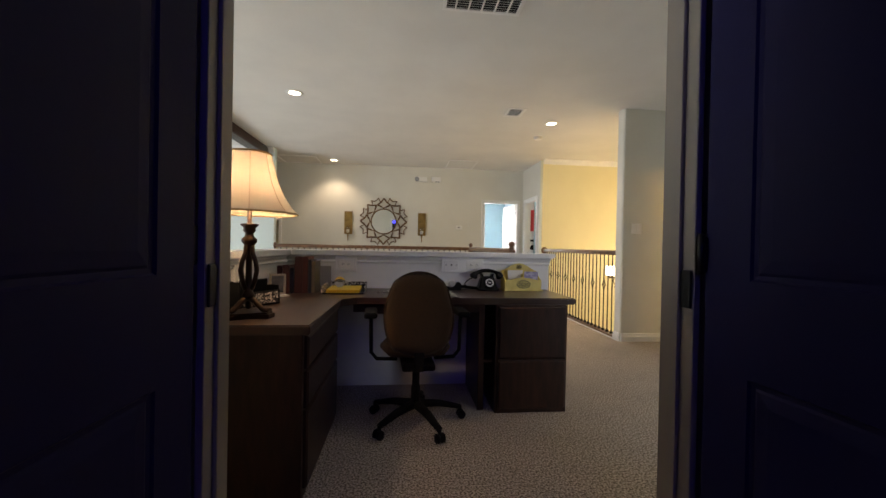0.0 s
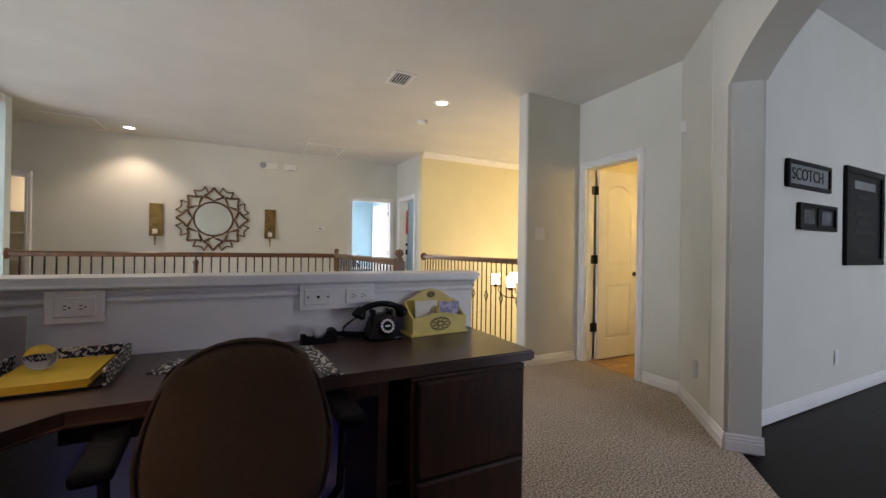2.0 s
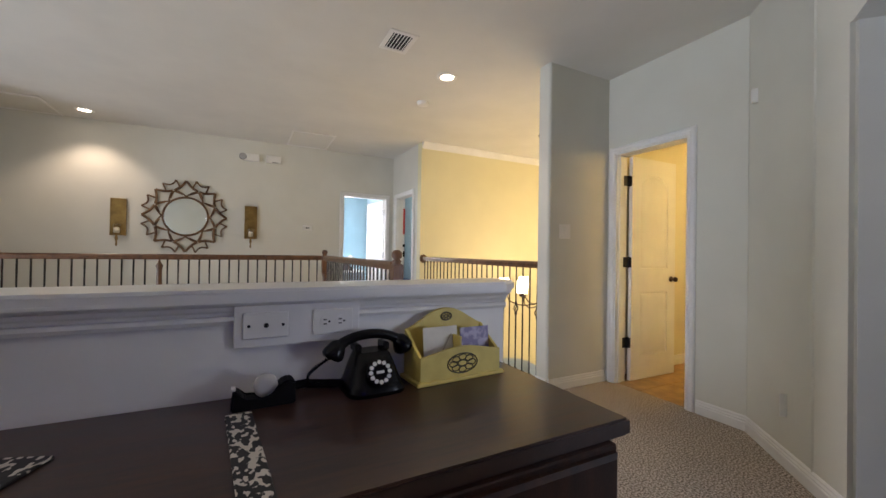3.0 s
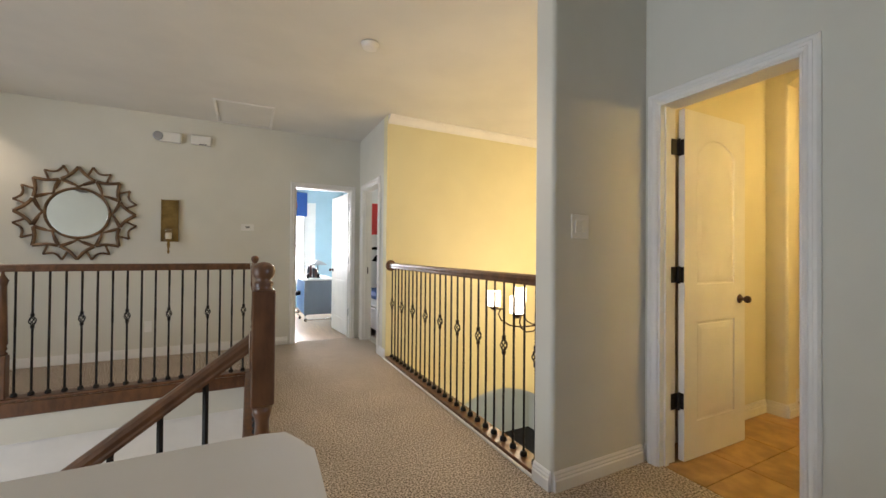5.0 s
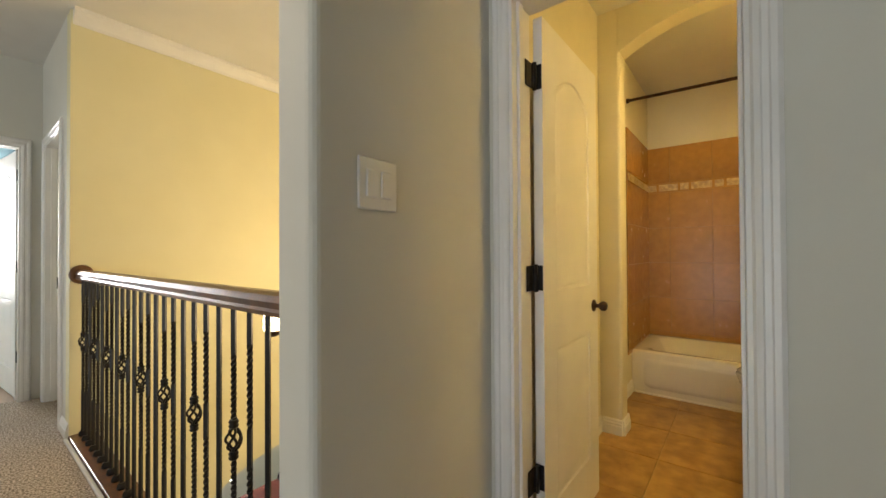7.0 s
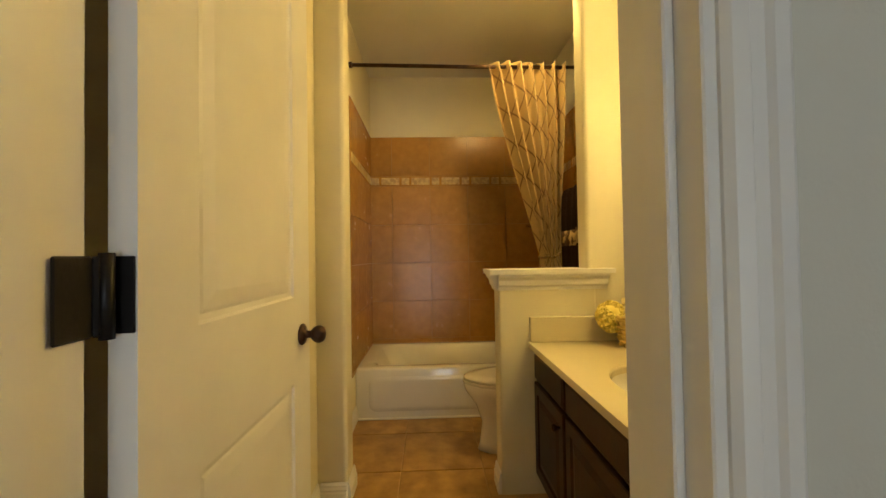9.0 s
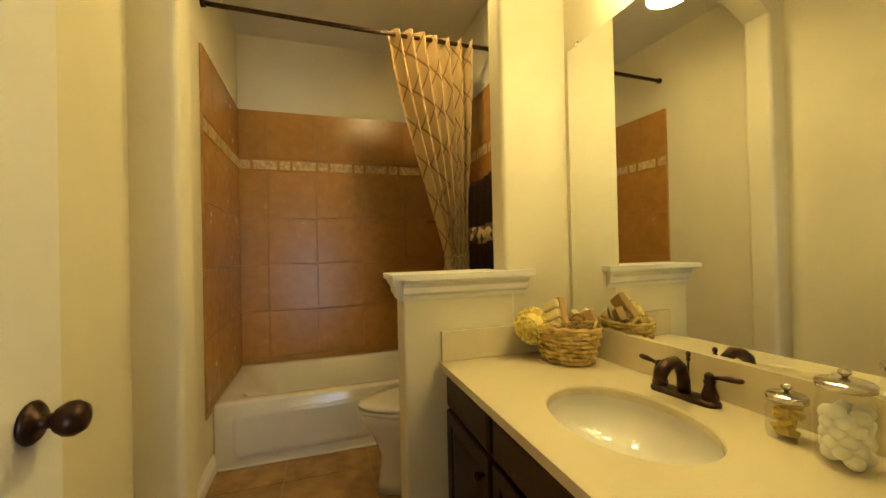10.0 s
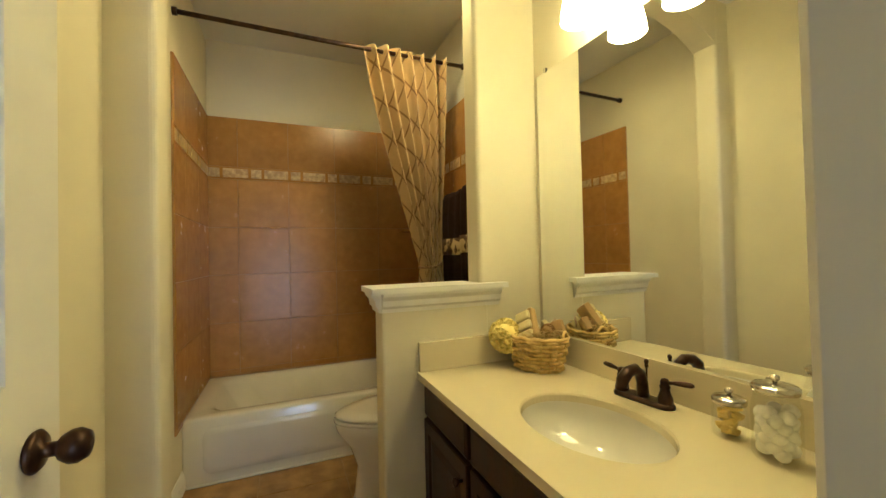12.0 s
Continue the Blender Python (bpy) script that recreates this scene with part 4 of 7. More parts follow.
part("pedestal", box(B(), 1.44, 3.322, 0.0, 1.925, WF - 0.006, DT - 0.043, 0.003, 1), ESPRESSO, desk)
drawer_front(desk, (1.46, 3.322), (1.912, 3.322), 0.03, 0.350, (0, -1))
drawer_front(desk, (1.46, 3.322), (1.912, 3.322), 0.360, 0.697, (0, -1))
part("side_panel", box(B(), 1.34, 3.38, 0.0, 1.38, WF - 0.006, DT - 0.043, 0.003, 1), ESPRESSO, desk)
part("shelf", box(B(), 1.38, 3.40, 0.31, 1.44, WF - 0.006, 0.33), ESPRESSO, desk)
part("end_cabinet", box(B(), WW + 0.004, 2.51, 0.0, 0.425, 3.30, DT - 0.043, 0.003, 1), ESPRESSO, desk)
for z0, z1 in ((0.05, 0.38), (0.39, 0.545), (0.555, 0.697)):
    drawer_front(desk, (0.425, 2.54), (0.425, 3.27), z0, z1, (1, 0))
part("apron", box(B(), 0.52, 3.375, DT - 0.10, 1.34, 3.395, DT - 0.043), ESPRESSO, desk)
part("keyboard_tray", box(B(), 0.62, 3.395, DT - 0.115, 1.28, 3.70, DT - 0.10), ESPRESSO, desk)

# task chair, seen from behind
FABRIC = surface("brown_fabric", (0.054, 0.027, 0.008), 0.95, other=(0.042, 0.021, 0.0065), scale=90, bump=0.35, bump_scale=260, sheen=0.05)
BLKPLAST = surface("black_plastic", (0.007, 0.006, 0.006), 0.6, scale=20, bump=0.08, spec=0.12)
chair = thing("task_chair", "brown upholstered office chair on a black five-star base", "chair", (0.925, 3.215, 0), 4)
chair.scale = (0.96, 0.96, 1.0)


def cushion(w, h, d, n=14, m=14, power=3.2, taper=0.0):
    """A padded slab w wide (x), h high (z) and d deep (y), thickest in its middle."""
    b = B()
    front, back = [], []
    for j in range(m + 1):
        v = 2 * j / m - 1
        rf, rb = [], []
        for i in range(n + 1):
            u = 2 * i / n - 1
            # square to superellipse
            ru, rv = u * math.sqrt(1 - 0.40 * v * v), v * math.sqrt(1 - 0.40 * u * u)
            edge = max(0.0, 1 - max(abs(u), abs(v)) ** power) ** 0.5
            x = ru * w / 2 * (1 - taper * max(0, rv))
            rf.append(b.verts.new((x, -d / 2 * edge, rv * h / 2)))
            rb.append(b.verts.new((x, d / 2 * edge, rv * h / 2)) if 0 < i < n and 0 < j < m else rf[-1])
        front.append(rf), back.append(rb)
    for j in range(m):
        for i in range(n):
            b.faces.new((front[j][i], front[j][i + 1], front[j + 1][i + 1], front[j + 1][i])).smooth = True
            q = (back[j][i], back[j + 1][i], back[j + 1][i + 1], back[j][i + 1])
            if len(set(q)) > 2:
                b.faces.new(q).smooth = True
    return b


b = cushion(0.43, 0.50, 0.10, taper=0.10)
turn(b, pose(0, -0.10, 0.685, -7))
back = part("backrest", b, FABRIC, chair)
b = B()
pts = []
for i in range(41):
    a = 2 * math.pi * i / 40
    u, v = max(-1, min(1, 1.25 * math.cos(a))), max(-1, min(1, 1.25 * math.sin(a)))
    x, z = u * math.sqrt(1 - 0.4 * v * v) * 0.215 * 0.985 * (1 - 0.10 * max(0, v)), v * math.sqrt(1 - 0.4 * u * u) * 0.25 * 0.985
    pts.append(pose(0, -0.10, 0.685, -7) @ Vector((x, -0.012, z)))
tube(b, pts, 0.006, 6)
part("piping", b, FABRIC, back)
b = cushion(0.46, 0.44, 0.09)
turn(b, pose(0, 0.10, 0.455, 90))
part("seat", b, FABRIC, chair)
part("back_bracket", box(B(), -0.030, -0.155, 0.36, 0.030, -0.138, 0.53, 0.006, 2), BLKPLAST, chair)
part("mechanism", box(B(), -0.10, -0.15, 0.36, 0.10, 0.14, 0.405, 0.012, 2), BLKPLAST, chair)
part("gas_lift", lathe(B(), [(0.030, 0.09), (0.030, 0.22), (0.024, 0.225), (0.024, 0.37)], 18, (0, 0.02, 0)), BLKPLAST, chair)
for s in (-1, 1):
    b = tube(B(), [(s * 0.12, 0.05, 0.385), (s * 0.25, 0.05, 0.39), (s * 0.285, 0.05, 0.43), (s * 0.290, 0.04, 0.66)], 0.017, 8, flat=0.7)
    arm = part("arm", b, BLKPLAST, chair)
    part("arm_pad", box(B(), s * 0.29 - 0.04, -0.08, 0.655, s * 0.29 + 0.04, 0.16, 0.69, 0.014, 3), BLKPLAST, arm)
for i in range(5):
    a = radians(-68 + 72 * i)
    d = Vector((math.cos(a), math.sin(a), 0))
    o = Vector((0, 0.02, 0))
    b = tube(B(), [o + d * 0.03 + Vector((0, 0, 0.115)), o + d * 0.16 + Vector((0, 0, 0.105)), o + d * 0.30 + Vector((0, 0, 0.072))], [0.034, 0.028, 0.020], 8, flat=0.75)
    leg = part("leg", b, BLKPLAST, chair)
    b = B()
    for s in (-1, 1):
        v0 = len(b.verts)
        lathe(b, [(0.014, -0.010), (0.026, -0.008), (0.027, 0.008), (0.014, 0.010)], 16)
        q = o + d * 0.305 + Vector((-d.y, d.x, 0)) * s * 0.016
        turn(b, Matrix.Translation((q.x, q.y, 0.027)) @ pose(0, 0, 0, 90, 0, math.degrees(a)), v0)
    q = o + d * 0.30
    lathe(b, [(0.010, 0.03), (0.010, 0.075)], 8, (q.x, q.y, 0))
    part("caster", b, BLKPLAST, leg)

# table lamp
SHADE, t_, p_ = nodes_of("lamp_shade_cloth")
p_.inputs["Base Color"].default_value, p_.inputs["Roughness"].default_value = (0.72, 0.62, 0.46, 1), 0.9
tr = t_.nodes.new("ShaderNodeBsdfTranslucent")
tr.inputs[0].default_value = (0.74, 0.61, 0.46, 1)
mx = t_.nodes.new("ShaderNodeMixShader")
mx.inputs[0].default_value = 0.16
t_.links.new(p_.outputs[0], mx.inputs[1]), t_.links.new(tr.outputs[0], mx.inputs[2])
t_.links.new(mx.outputs[0], t_.nodes["Material Output"].inputs[0])
tl = thing("table_lamp", "bronze table lamp with a lit cream bell shade on the desk", "lamp", (0.145, 2.675, DT), 20)
tl.scale = (0.95, 0.95, 0.93)
n = 48


def shade_ring(r, z):
    return [(r * (1 - 0.022 * abs(math.sin(4 * 2 * math.pi * i / n))) * math.cos(2 * math.pi * i / n), r * (1 - 0.022 * abs(math.sin(4 * 2 * math.pi * i / n))) * math.sin(2 * math.pi * i / n), z) for i in range(n)]


b = B()
prof = [(0.213, 0.500), (0.180, 0.540), (0.153, 0.585), (0.128, 0.640), (0.110, 0.700), (0.098, 0.750), (0.092, 0.786)]
rings = [[b.verts.new(p) for p in shade_ring(r, z)] for r, z in prof]
for a, c in zip(rings, rings[1:]):
    for i in range(n):
        b.faces.new((a[i], a[(i + 1) % n], c[(i + 1) % n], c[i])).smooth = True
shade = part("shade", b, SHADE, tl, "cream fabric bell shade, lit from inside")
SEAM = surface("shade_seam", (0.60, 0.46, 0.29), 0.9, scale=40)
TRIMCLOTH = surface("shade_trim", (0.45, 0.28, 0.13), 0.9, scale=40, bump=0.2)
for r, z in ((0.213, 0.500), (0.092, 0.786)):
    part("shade_band", tube(B(), [*shade_ring(r, z), shade_ring(r, z)[0]], 0.0045, 6), TRIMCLOTH, shade)
for k in range(8):
    a = 2 * math.pi * k / 8
    part("seam", tube(B(), [(r * 1.002 * math.cos(a), r * 1.002 * math.sin(a), z) for r, z in prof], 0.0018, 5), SEAM, shade)
LAMPB = surface("lamp_bronze", (0.040, 0.021, 0.012), 0.42, 0.7, other=(0.03, 0.017, 0.011), scale=18, bump=0.12)
for k in range(3):
    a = radians(90 + 120 * k)
    d = Vector((math.cos(a), math.sin(a), 0))
    b = tube(B(), [Vector((0, 0, 0.095)), d * 0.035 + Vector((0, 0, 0.075)), d * 0.07 + Vector((0, 0, 0.040)), d * 0.105 + Vector((0, 0, 0.030))], [0.016, 0.014, 0.013, 0.018], 8)
    part("foot", b, LAMPB, tl)
b = B()
pts = []
for k in range(3):
    a = 90 + 120 * k
    for da, r in ((-14, 0.118), (14, 0.118), (60, 0.062)):
        pts.append((r * math.cos(radians(a + da)), r * math.sin(radians(a + da))))
prism(b, pts, 0.0, 0.028)
bmesh.ops.bevel(b, geom=[e for e in b.edges if abs(e.verts[0].co.z - e.verts[1].co.z) < 1e-4 and e.verts[0].co.z > 0.01], offset=0.008, segments=2, affect="EDGES")
part("base", b, LAMPB, tl)
part("stem", lathe(B(), [(0.020, 0.085), (0.028, 0.105), (0.018, 0.125), (0.014, 0.20), (0.014, 0.29), (0.020, 0.345), (0.034, 0.362), (0.034, 0.376), (0.022, 0.386), (0.018, 0.402), (0.028, 0.415),
                          (0.026, 0.43), (0.038, 0.440), (0.040, 0.448), (0.010, 0.452), (0.010, 0.520)], 20), LAMPB, tl)
for k in range(4):
    a = radians(45 + 90 * k)
    part("scroll", tube(B(), [(r * math.cos(a), r * math.sin(a), z) for r, z in ((0.018, 0.135), (0.038, 0.18), (0.048, 0.225), (0.040, 0.268), (0.022, 0.305), (0.017, 0.345))], 0.0075, 8, flat=1.4), LAMPB, tl)
part("bulb", lathe(B(), [(0.010, 0.535), (0.014, 0.55), (0.030, 0.59), (0.028, 0.615), (0.004, 0.630)], 14), glow("lamp_bulb", (1.0, 0.72, 0.38), 14), tl)
lamp("table_lamp_light", "POINT", pose(0.145, 2.675, DT + 0.575), 9, (1.0, 0.72, 0.46), 0.04)

# letter box in a black-and-white print
LEOPARD = surface("zebra_print", (0.70, 0.64, 0.56), 0.55, other=(0.012, 0.010, 0.010), scale=105, detail=0.6, sharp=(0.53, 0.57), stretch=(1.0, 0.6, 1.0))
lb = thing("letter_box", "black box with a patterned side, behind the lamp", "box", (0.050, 3.00, DT), 62)
lb.scale = (0.92, 0.92, 0.92)
b = box(B(), -0.14, -0.055, 0.0, 0.14, 0.055, 0.010)
for q in ((-0.14, -0.055, 0.14, -0.047, 0.085), (-0.14, 0.047, 0.14, 0.055, 0.145), (-0.14, -0.047, -0.132, 0.047, 0.145), (0.132, -0.047, 0.14, 0.047, 0.11)):
    box(b, q[0], q[1], 0.010, q[2], q[3], q[4], 0.003, 1)
part("body", b, FRAME, lb)
part("print_panel", box(B(), -0.12, -0.058, 0.012, 0.12, -0.0555, 0.075), LEOPARD, lb)

# books by the corner
BCOL = {"maroon": (0.12, 0.022, 0.02), "dark red": (0.17, 0.035, 0.022), "navy": (0.035, 0.045, 0.07), "tan": (0.32, 0.24, 0.15)}
PAPER = surface("paper", (0.74, 0.70, 0.60), 0.85, scale=30)
BMAT = {k: surface("book_" + k.replace(" ", "_"), tuple(0.5 * q for q in c), 0.5, scale=9, bump=0.08) for k, c in BCOL.items()}


def book(kind, x, y, w, d, h, rz):
    """Standing, its spine towards -y; w thick."""
    o = thing("book", f"upright {kind} hardback book standing on the desk", "book", (x, y - 0.16, DT), rz, "books on the desk")
    b = box(B(), -w / 2, -d / 2, 0, -w / 2 + 0.003, d / 2, h, 0.001, 1)
    box(b, w / 2 - 0.003, -d / 2, 0, w / 2, d / 2, h, 0.001, 1)
    box(b, -w / 2, -d / 2 - 0.004, 0, w / 2, -d / 2, h, 0.003, 2)
    part("cover", b, BMAT[kind], o)
    part("pages", box(B(), -w / 2 + 0.003, -d / 2, 0.004, w / 2 - 0.003, d / 2 - 0.004, h - 0.004), PAPER, o)
    return o


x = 0.01
for kind, w, h, d, y in (("maroon", 0.034, 0.185, 0.14, 3.72), ("dark red", 0.038, 0.19, 0.14, 3.73), ("navy", 0.022, 0.17, 0.13, 3.74), ("maroon", 0.050, 0.245, 0.17, 3.78), ("dark red", 0.034, 0.245, 0.17, 3.78),
                         ("navy", 0.020, 0.225, 0.16, 3.78), ("tan", 0.024, 0.215, 0.16, 3.78)):
    book(kind, x + w / 2, y, w, d, h, 0)
    x += w + 0.002
cf = thing("photo_stand", "clear acrylic photo stand on the desk", "photo stand", (0.255, 3.75, DT), 12)
b = box(B(), -0.055, -0.002, 0, 0.055, 0.002, 0.175)
turn(b, pose(0, 0, 0, -12))
f = part("pane", b, surface("print_faint", (0.30, 0.26, 0.20), 0.4, other=(0.30, 0.26, 0.22), scale=8), cf)
part("foot", box(B(), -0.055, -0.04, 0, 0.055, 0.01, 0.004), CLEAR, cf)
sf = thing("standing_photo", "small pale photo frame standing against the books", "photo frame", (0.03, 3.44, DT), 14)
b = B()
for q in ((-0.05, 0, 0.05, 0.014), (-0.05, 0.121, 0.05, 0.135), (-0.05, 0.014, -0.036, 0.121), (0.036, 0.014, 0.05, 0.121)):
    box(b, q[0], -0.006, q[1], q[2], 0.006, q[3], 0.003, 1)
part("frame", turn(b, pose(0, 0, 0, -8)), surface("pale_frame", (0.42, 0.36, 0.27), 0.4, scale=12), sf)
part("photo", turn(box(B(), -0.037, -0.001, 0.013, 0.037, 0.002, 0.122), pose(0, 0, 0, -8)), PRINT, sf)
ev = single("envelope", box(B(), -0.08, -0.045, 0, 0.08, 0.045, 0.006, 0.002, 1), PAPER, "white envelope lying on the desk", "envelope", (0.04, 3.36, DT), 35)

# patterned tray with a yellow pad and a glass ball
YEL = surface("yellow_paper", (0.74, 0.47, 0.025), 0.7, scale=20)
tray = thing("paper_tray", "black tray with a pale print, open at its front", "tray", (0.43, 3.645, DT), 3)
b = box(B(), -0.135, -0.165, 0, 0.135, 0.165, 0.008, 0.002, 1)
part("bottom", b, FRAME, tray)
for q, w in (((-0.143, -0.165, -0.135, 0.165), 0), ((0.135, -0.165, 0.143, 0.165), 0), ((-0.143, 0.165, 0.143, 0.173), 1)):
    part("side", box(B(), q[0], q[1], 0, q[2], q[3], 0.055, 0.002, 1), LEOPARD, tray)
pad = thing("note_pad", "thick pad of yellow writing paper in a tray", "note pad", (0.43, 3.625, DT + 0.0085), 3)
for i in range(4):
    part("sheet", turn(box(B(), -0.108, -0.140, 0.0055 * i, 0.108, 0.140, 0.0055 * i + 0.005), pose(0, 0, 0, 0, 0, (-1.5, 0.8, 0.2, -0.8, 1.2)[i])), YEL, pad)
b = B()
bmesh.ops.create_icosphere(b, subdivisions=4, radius=0.038)
for f in b.faces:
    f.smooth = True
gl = single("glass_ball", b, CLEAR, "clear glass paperweight ball on a yellow pad", "paperweight", (0.39, 3.645, DT + 0.0310 + 0.036))

# two printed strips lying on the desk
for x, y, rz, wx, ly in ((1.165, 3.535, 5, 0.056, 0.41), (0.752, 3.625, -20, 0.15, 0.16)):
    st = thing("patterned_mat", "flat black and white printed desk strip", "desk mat", (x, y, DT), rz, "printed strips")
    part("strip", box(B(), -wx / 2, -ly / 2, 0.0, wx / 2, ly / 2, 0.006, 0.002, 1), LEOPARD, st)

# tape dispenser
td = thing("tape_dispenser", "black tape dispenser with a clear roll", "tape dispenser", (1.202, 3.785, DT), 2)
td.scale = (0.94, 0.94, 0.94)
b = B()
side = [(-0.078, 0), (0.078, 0), (0.078, 0.058), (0.062, 0.066), (0.040, 0.058), (0.020, 0.030), (-0.010, 0.022), (-0.045, 0.026), (-0.060, 0.048), (-0.072, 0.052)]
vs = [[b.verts.new((x, s, z)) for x, z in side] for s in (-0.028, 0.028)]
b.faces.new(vs[0]), b.faces.new(vs[1][::-1])
for i in range(len(side)):
    b.faces.new((vs[0][i], vs[0][(i + 1) % len(side)], vs[1][(i + 1) % len(side)], vs[1][i]))
bmesh.ops.bevel(b, geom=list(b.edges), offset=0.004, segments=2, affect="EDGES")
part("body", b, BLKPLAST, td)
b = lathe(B(), [(0.014, -0.009), (0.030, -0.009), (0.030, 0.009), (0.014, 0.009)], 24)
turn(b, pose(0.005, 0, 0.052, 90))
part("tape_roll", b, surface("tape", (0.55, 0.53, 0.50), 0.3, scale=10), td)
part("cutter", box(B(), -0.076, -0.012, 0.050, -0.066, 0.012, 0.056), PLATE, td)

# rotary telephone
PHONE = surface("black_gloss", (0.006, 0.005, 0.005), 0.25, scale=10, spec=0.2)
ph = thing("telephone", "old-fashioned black rotary telephone with a coiled cord", "telephone", (1.482, 3.788, DT), 3)
ph.scale = (0.92, 0.92, 0.90)
b = B()
sec = [(0.088, 0.082, 0.0), (0.090, 0.084, 0.014), (0.080, 0.074, 0.030), (0.066, 0.060, 0.075), (0.055, 0.045, 0.108), (0.050, 0.035, 0.120)]
rings = []
for w, d, z in sec:
    r = []
    for i in range(28):
        a = 2 * math.pi * i / 28
        u, v = math.cos(a), math.sin(a)
        m = (abs(u) ** 5 + abs(v) ** 5) ** -0.2
        r.append(b.verts.new((w * u * m, d * v * m + 0.012 * z / 0.12, z)))
    rings.append(r)
for p, q in zip(rings, rings[1:]):
    for i in range(28):
        b.faces.new((p[i], p[(i + 1) % 28], q[(i + 1) % 28], q[i])).smooth = True
b.faces.new(rings[0][::-1]), b.faces.new(rings[-1])
part("body", b, PHONE, ph)
for q in (-0.055, 0.035):
    part("cradle", box(B(), q, -0.01, 0.118, q + 0.02, 0.05, 0.142, 0.005, 2), PHONE, ph)
b = tube(B(), [(0.105 * math.sin(q * 0.13), 0.02, 0.118 + 0.050 * math.cos(q * 0.13)) for q in range(-10, 11)], [0.022 if abs(q) > 8 else 0.017 if abs(q) > 6 else 0.0155 for q in range(-10, 11)], 14)
for q in (-1, 1):
    v0 = len(b.verts)
    lathe(b, [(0.010, 0.030), (0.022, 0.022), (0.029, 0.004), (0.033, -0.010), (0.033, -0.020), (0.026, -0.028)], 22)
    turn(b, pose(q * 0.108, 0.02, 0.128, 0, -q * 28), v0)
part("handset", b, PHONE, ph)
dm = pose(0, -0.066, 0.068, 68)
dial = part("dial", turn(lathe(B(), [(0.040, 0), (0.041, 0.006), (0.036, 0.009)], 28), dm), PHONE, ph)
for k in range(12):
    a = radians(60 + 30 * k)
    part("finger_hole", turn(lathe(B(), [(0.0065, 0), (0.0065, 0.002)], 12), dm @ pose(0.029 * math.cos(a), 0.029 * math.sin(a), 0.0095)), PLATE, dial, "white number disc")
part("dial_card", turn(box(B(), -0.012, -0.004, 0, 0.012, 0.004, 0.002), dm @ pose(0, 0, 0.0095)), PLATE, dial)
pts = []
for i in range(121):
    k = i / 120
    c = Vector((-0.12 - 0.075 * math.sin(math.pi * k) + 0.02 * k, 0.02 + 0.025 * k, 0.10 * (1 - k) ** 1.4 + 0.010))
    pts.append(c + Vector((0.0, 0.005 * math.cos(i * 1.5), 0.005 * math.sin(i * 1.5))))
part("cord", tube(B(), pts, 0.0028, 5), PHONE, ph)
single("phone_cable", tube(B(), [(1.19, 3.84, DT + 0.02), (1.25, 3.85, DT + 0.016), (1.31, 3.845, DT + 0.02), (1.36, 3.84, DT + 0.014), (1.41, 3.83, DT + 0.012)], 0.012, 8), BLKPLAST, "thick black cable lying behind the telephone", "cable")

# yellow letter rack
YWOOD = surface("yellow_painted_wood", (0.70, 0.55, 0.14), 0.5, other=(0.60, 0.45, 0.11), scale=14, bump=0.1)
lr = thing("letter_rack", "yellow painted wooden letter rack with two compartments", "letter rack", (1.752, 3.802, DT), 4)
lr.scale = (0.94, 0.94, 0.96)
part("base", box(B(), -0.168, -0.072, 0, 0.168, 0.062, 0.012, 0.003, 2), YWOOD, lr)


def scalloped(w, z0, zs, rise, th, n=20):
    b = B()
    out = [(-w, z0), (w, z0)] + [(w * (1 - 2 * i / n), zs + rise * (0.5 - 0.5 * math.cos(2 * math.pi * i / n)) ** 0.7) for i in range(n + 1)]
    f = [[b.verts.new((x, s * th / 2, z)) for x, z in out] for s in (-1, 1)]
    b.faces.new(f[0]), b.faces.new(f[1][::-1])
    for i in range(len(out)):
        b.faces.new((f[0][i], f[0][(i + 1) % len(out)], f[1][(i + 1) % len(out)], f[1][i]))
    return b


part("front_board", turn(scalloped(0.155, 0.012, 0.085, 0.022, 0.010), pose(0, -0.058, 0)), YWOOD, lr)
part("back_board", turn(scalloped(0.155, 0.012, 0.155, 0.062, 0.010), pose(0, 0.050, 0)), YWOOD, lr)
for s in (-1, 1):
    b = B()
    out = [(-0.053, 0.012), (0.045, 0.012), (0.045, 0.155), (0.01, 0.125), (-0.053, 0.085)]
    f = [[b.verts.new((s * 0.15 + q * 0.005, y, z)) for y, z in out] for q in (-1, 1)]
    b.faces.new(f[0]), b.faces.new(f[1][::-1])
    for i in range(5):
        b.faces.new((f[0][i], f[0][(i + 1) % 5], f[1][(i + 1) % 5], f[1][i]))
    part("side_board", b, YWOOD, lr)
part("divider", box(B(), -0.004, -0.05, 0.012, 0.004, 0.045, 0.135), YWOOD, lr)
IRONORN = surface("dark_ornament", (0.12, 0.10, 0.045), 0.5, 0.3, scale=20)
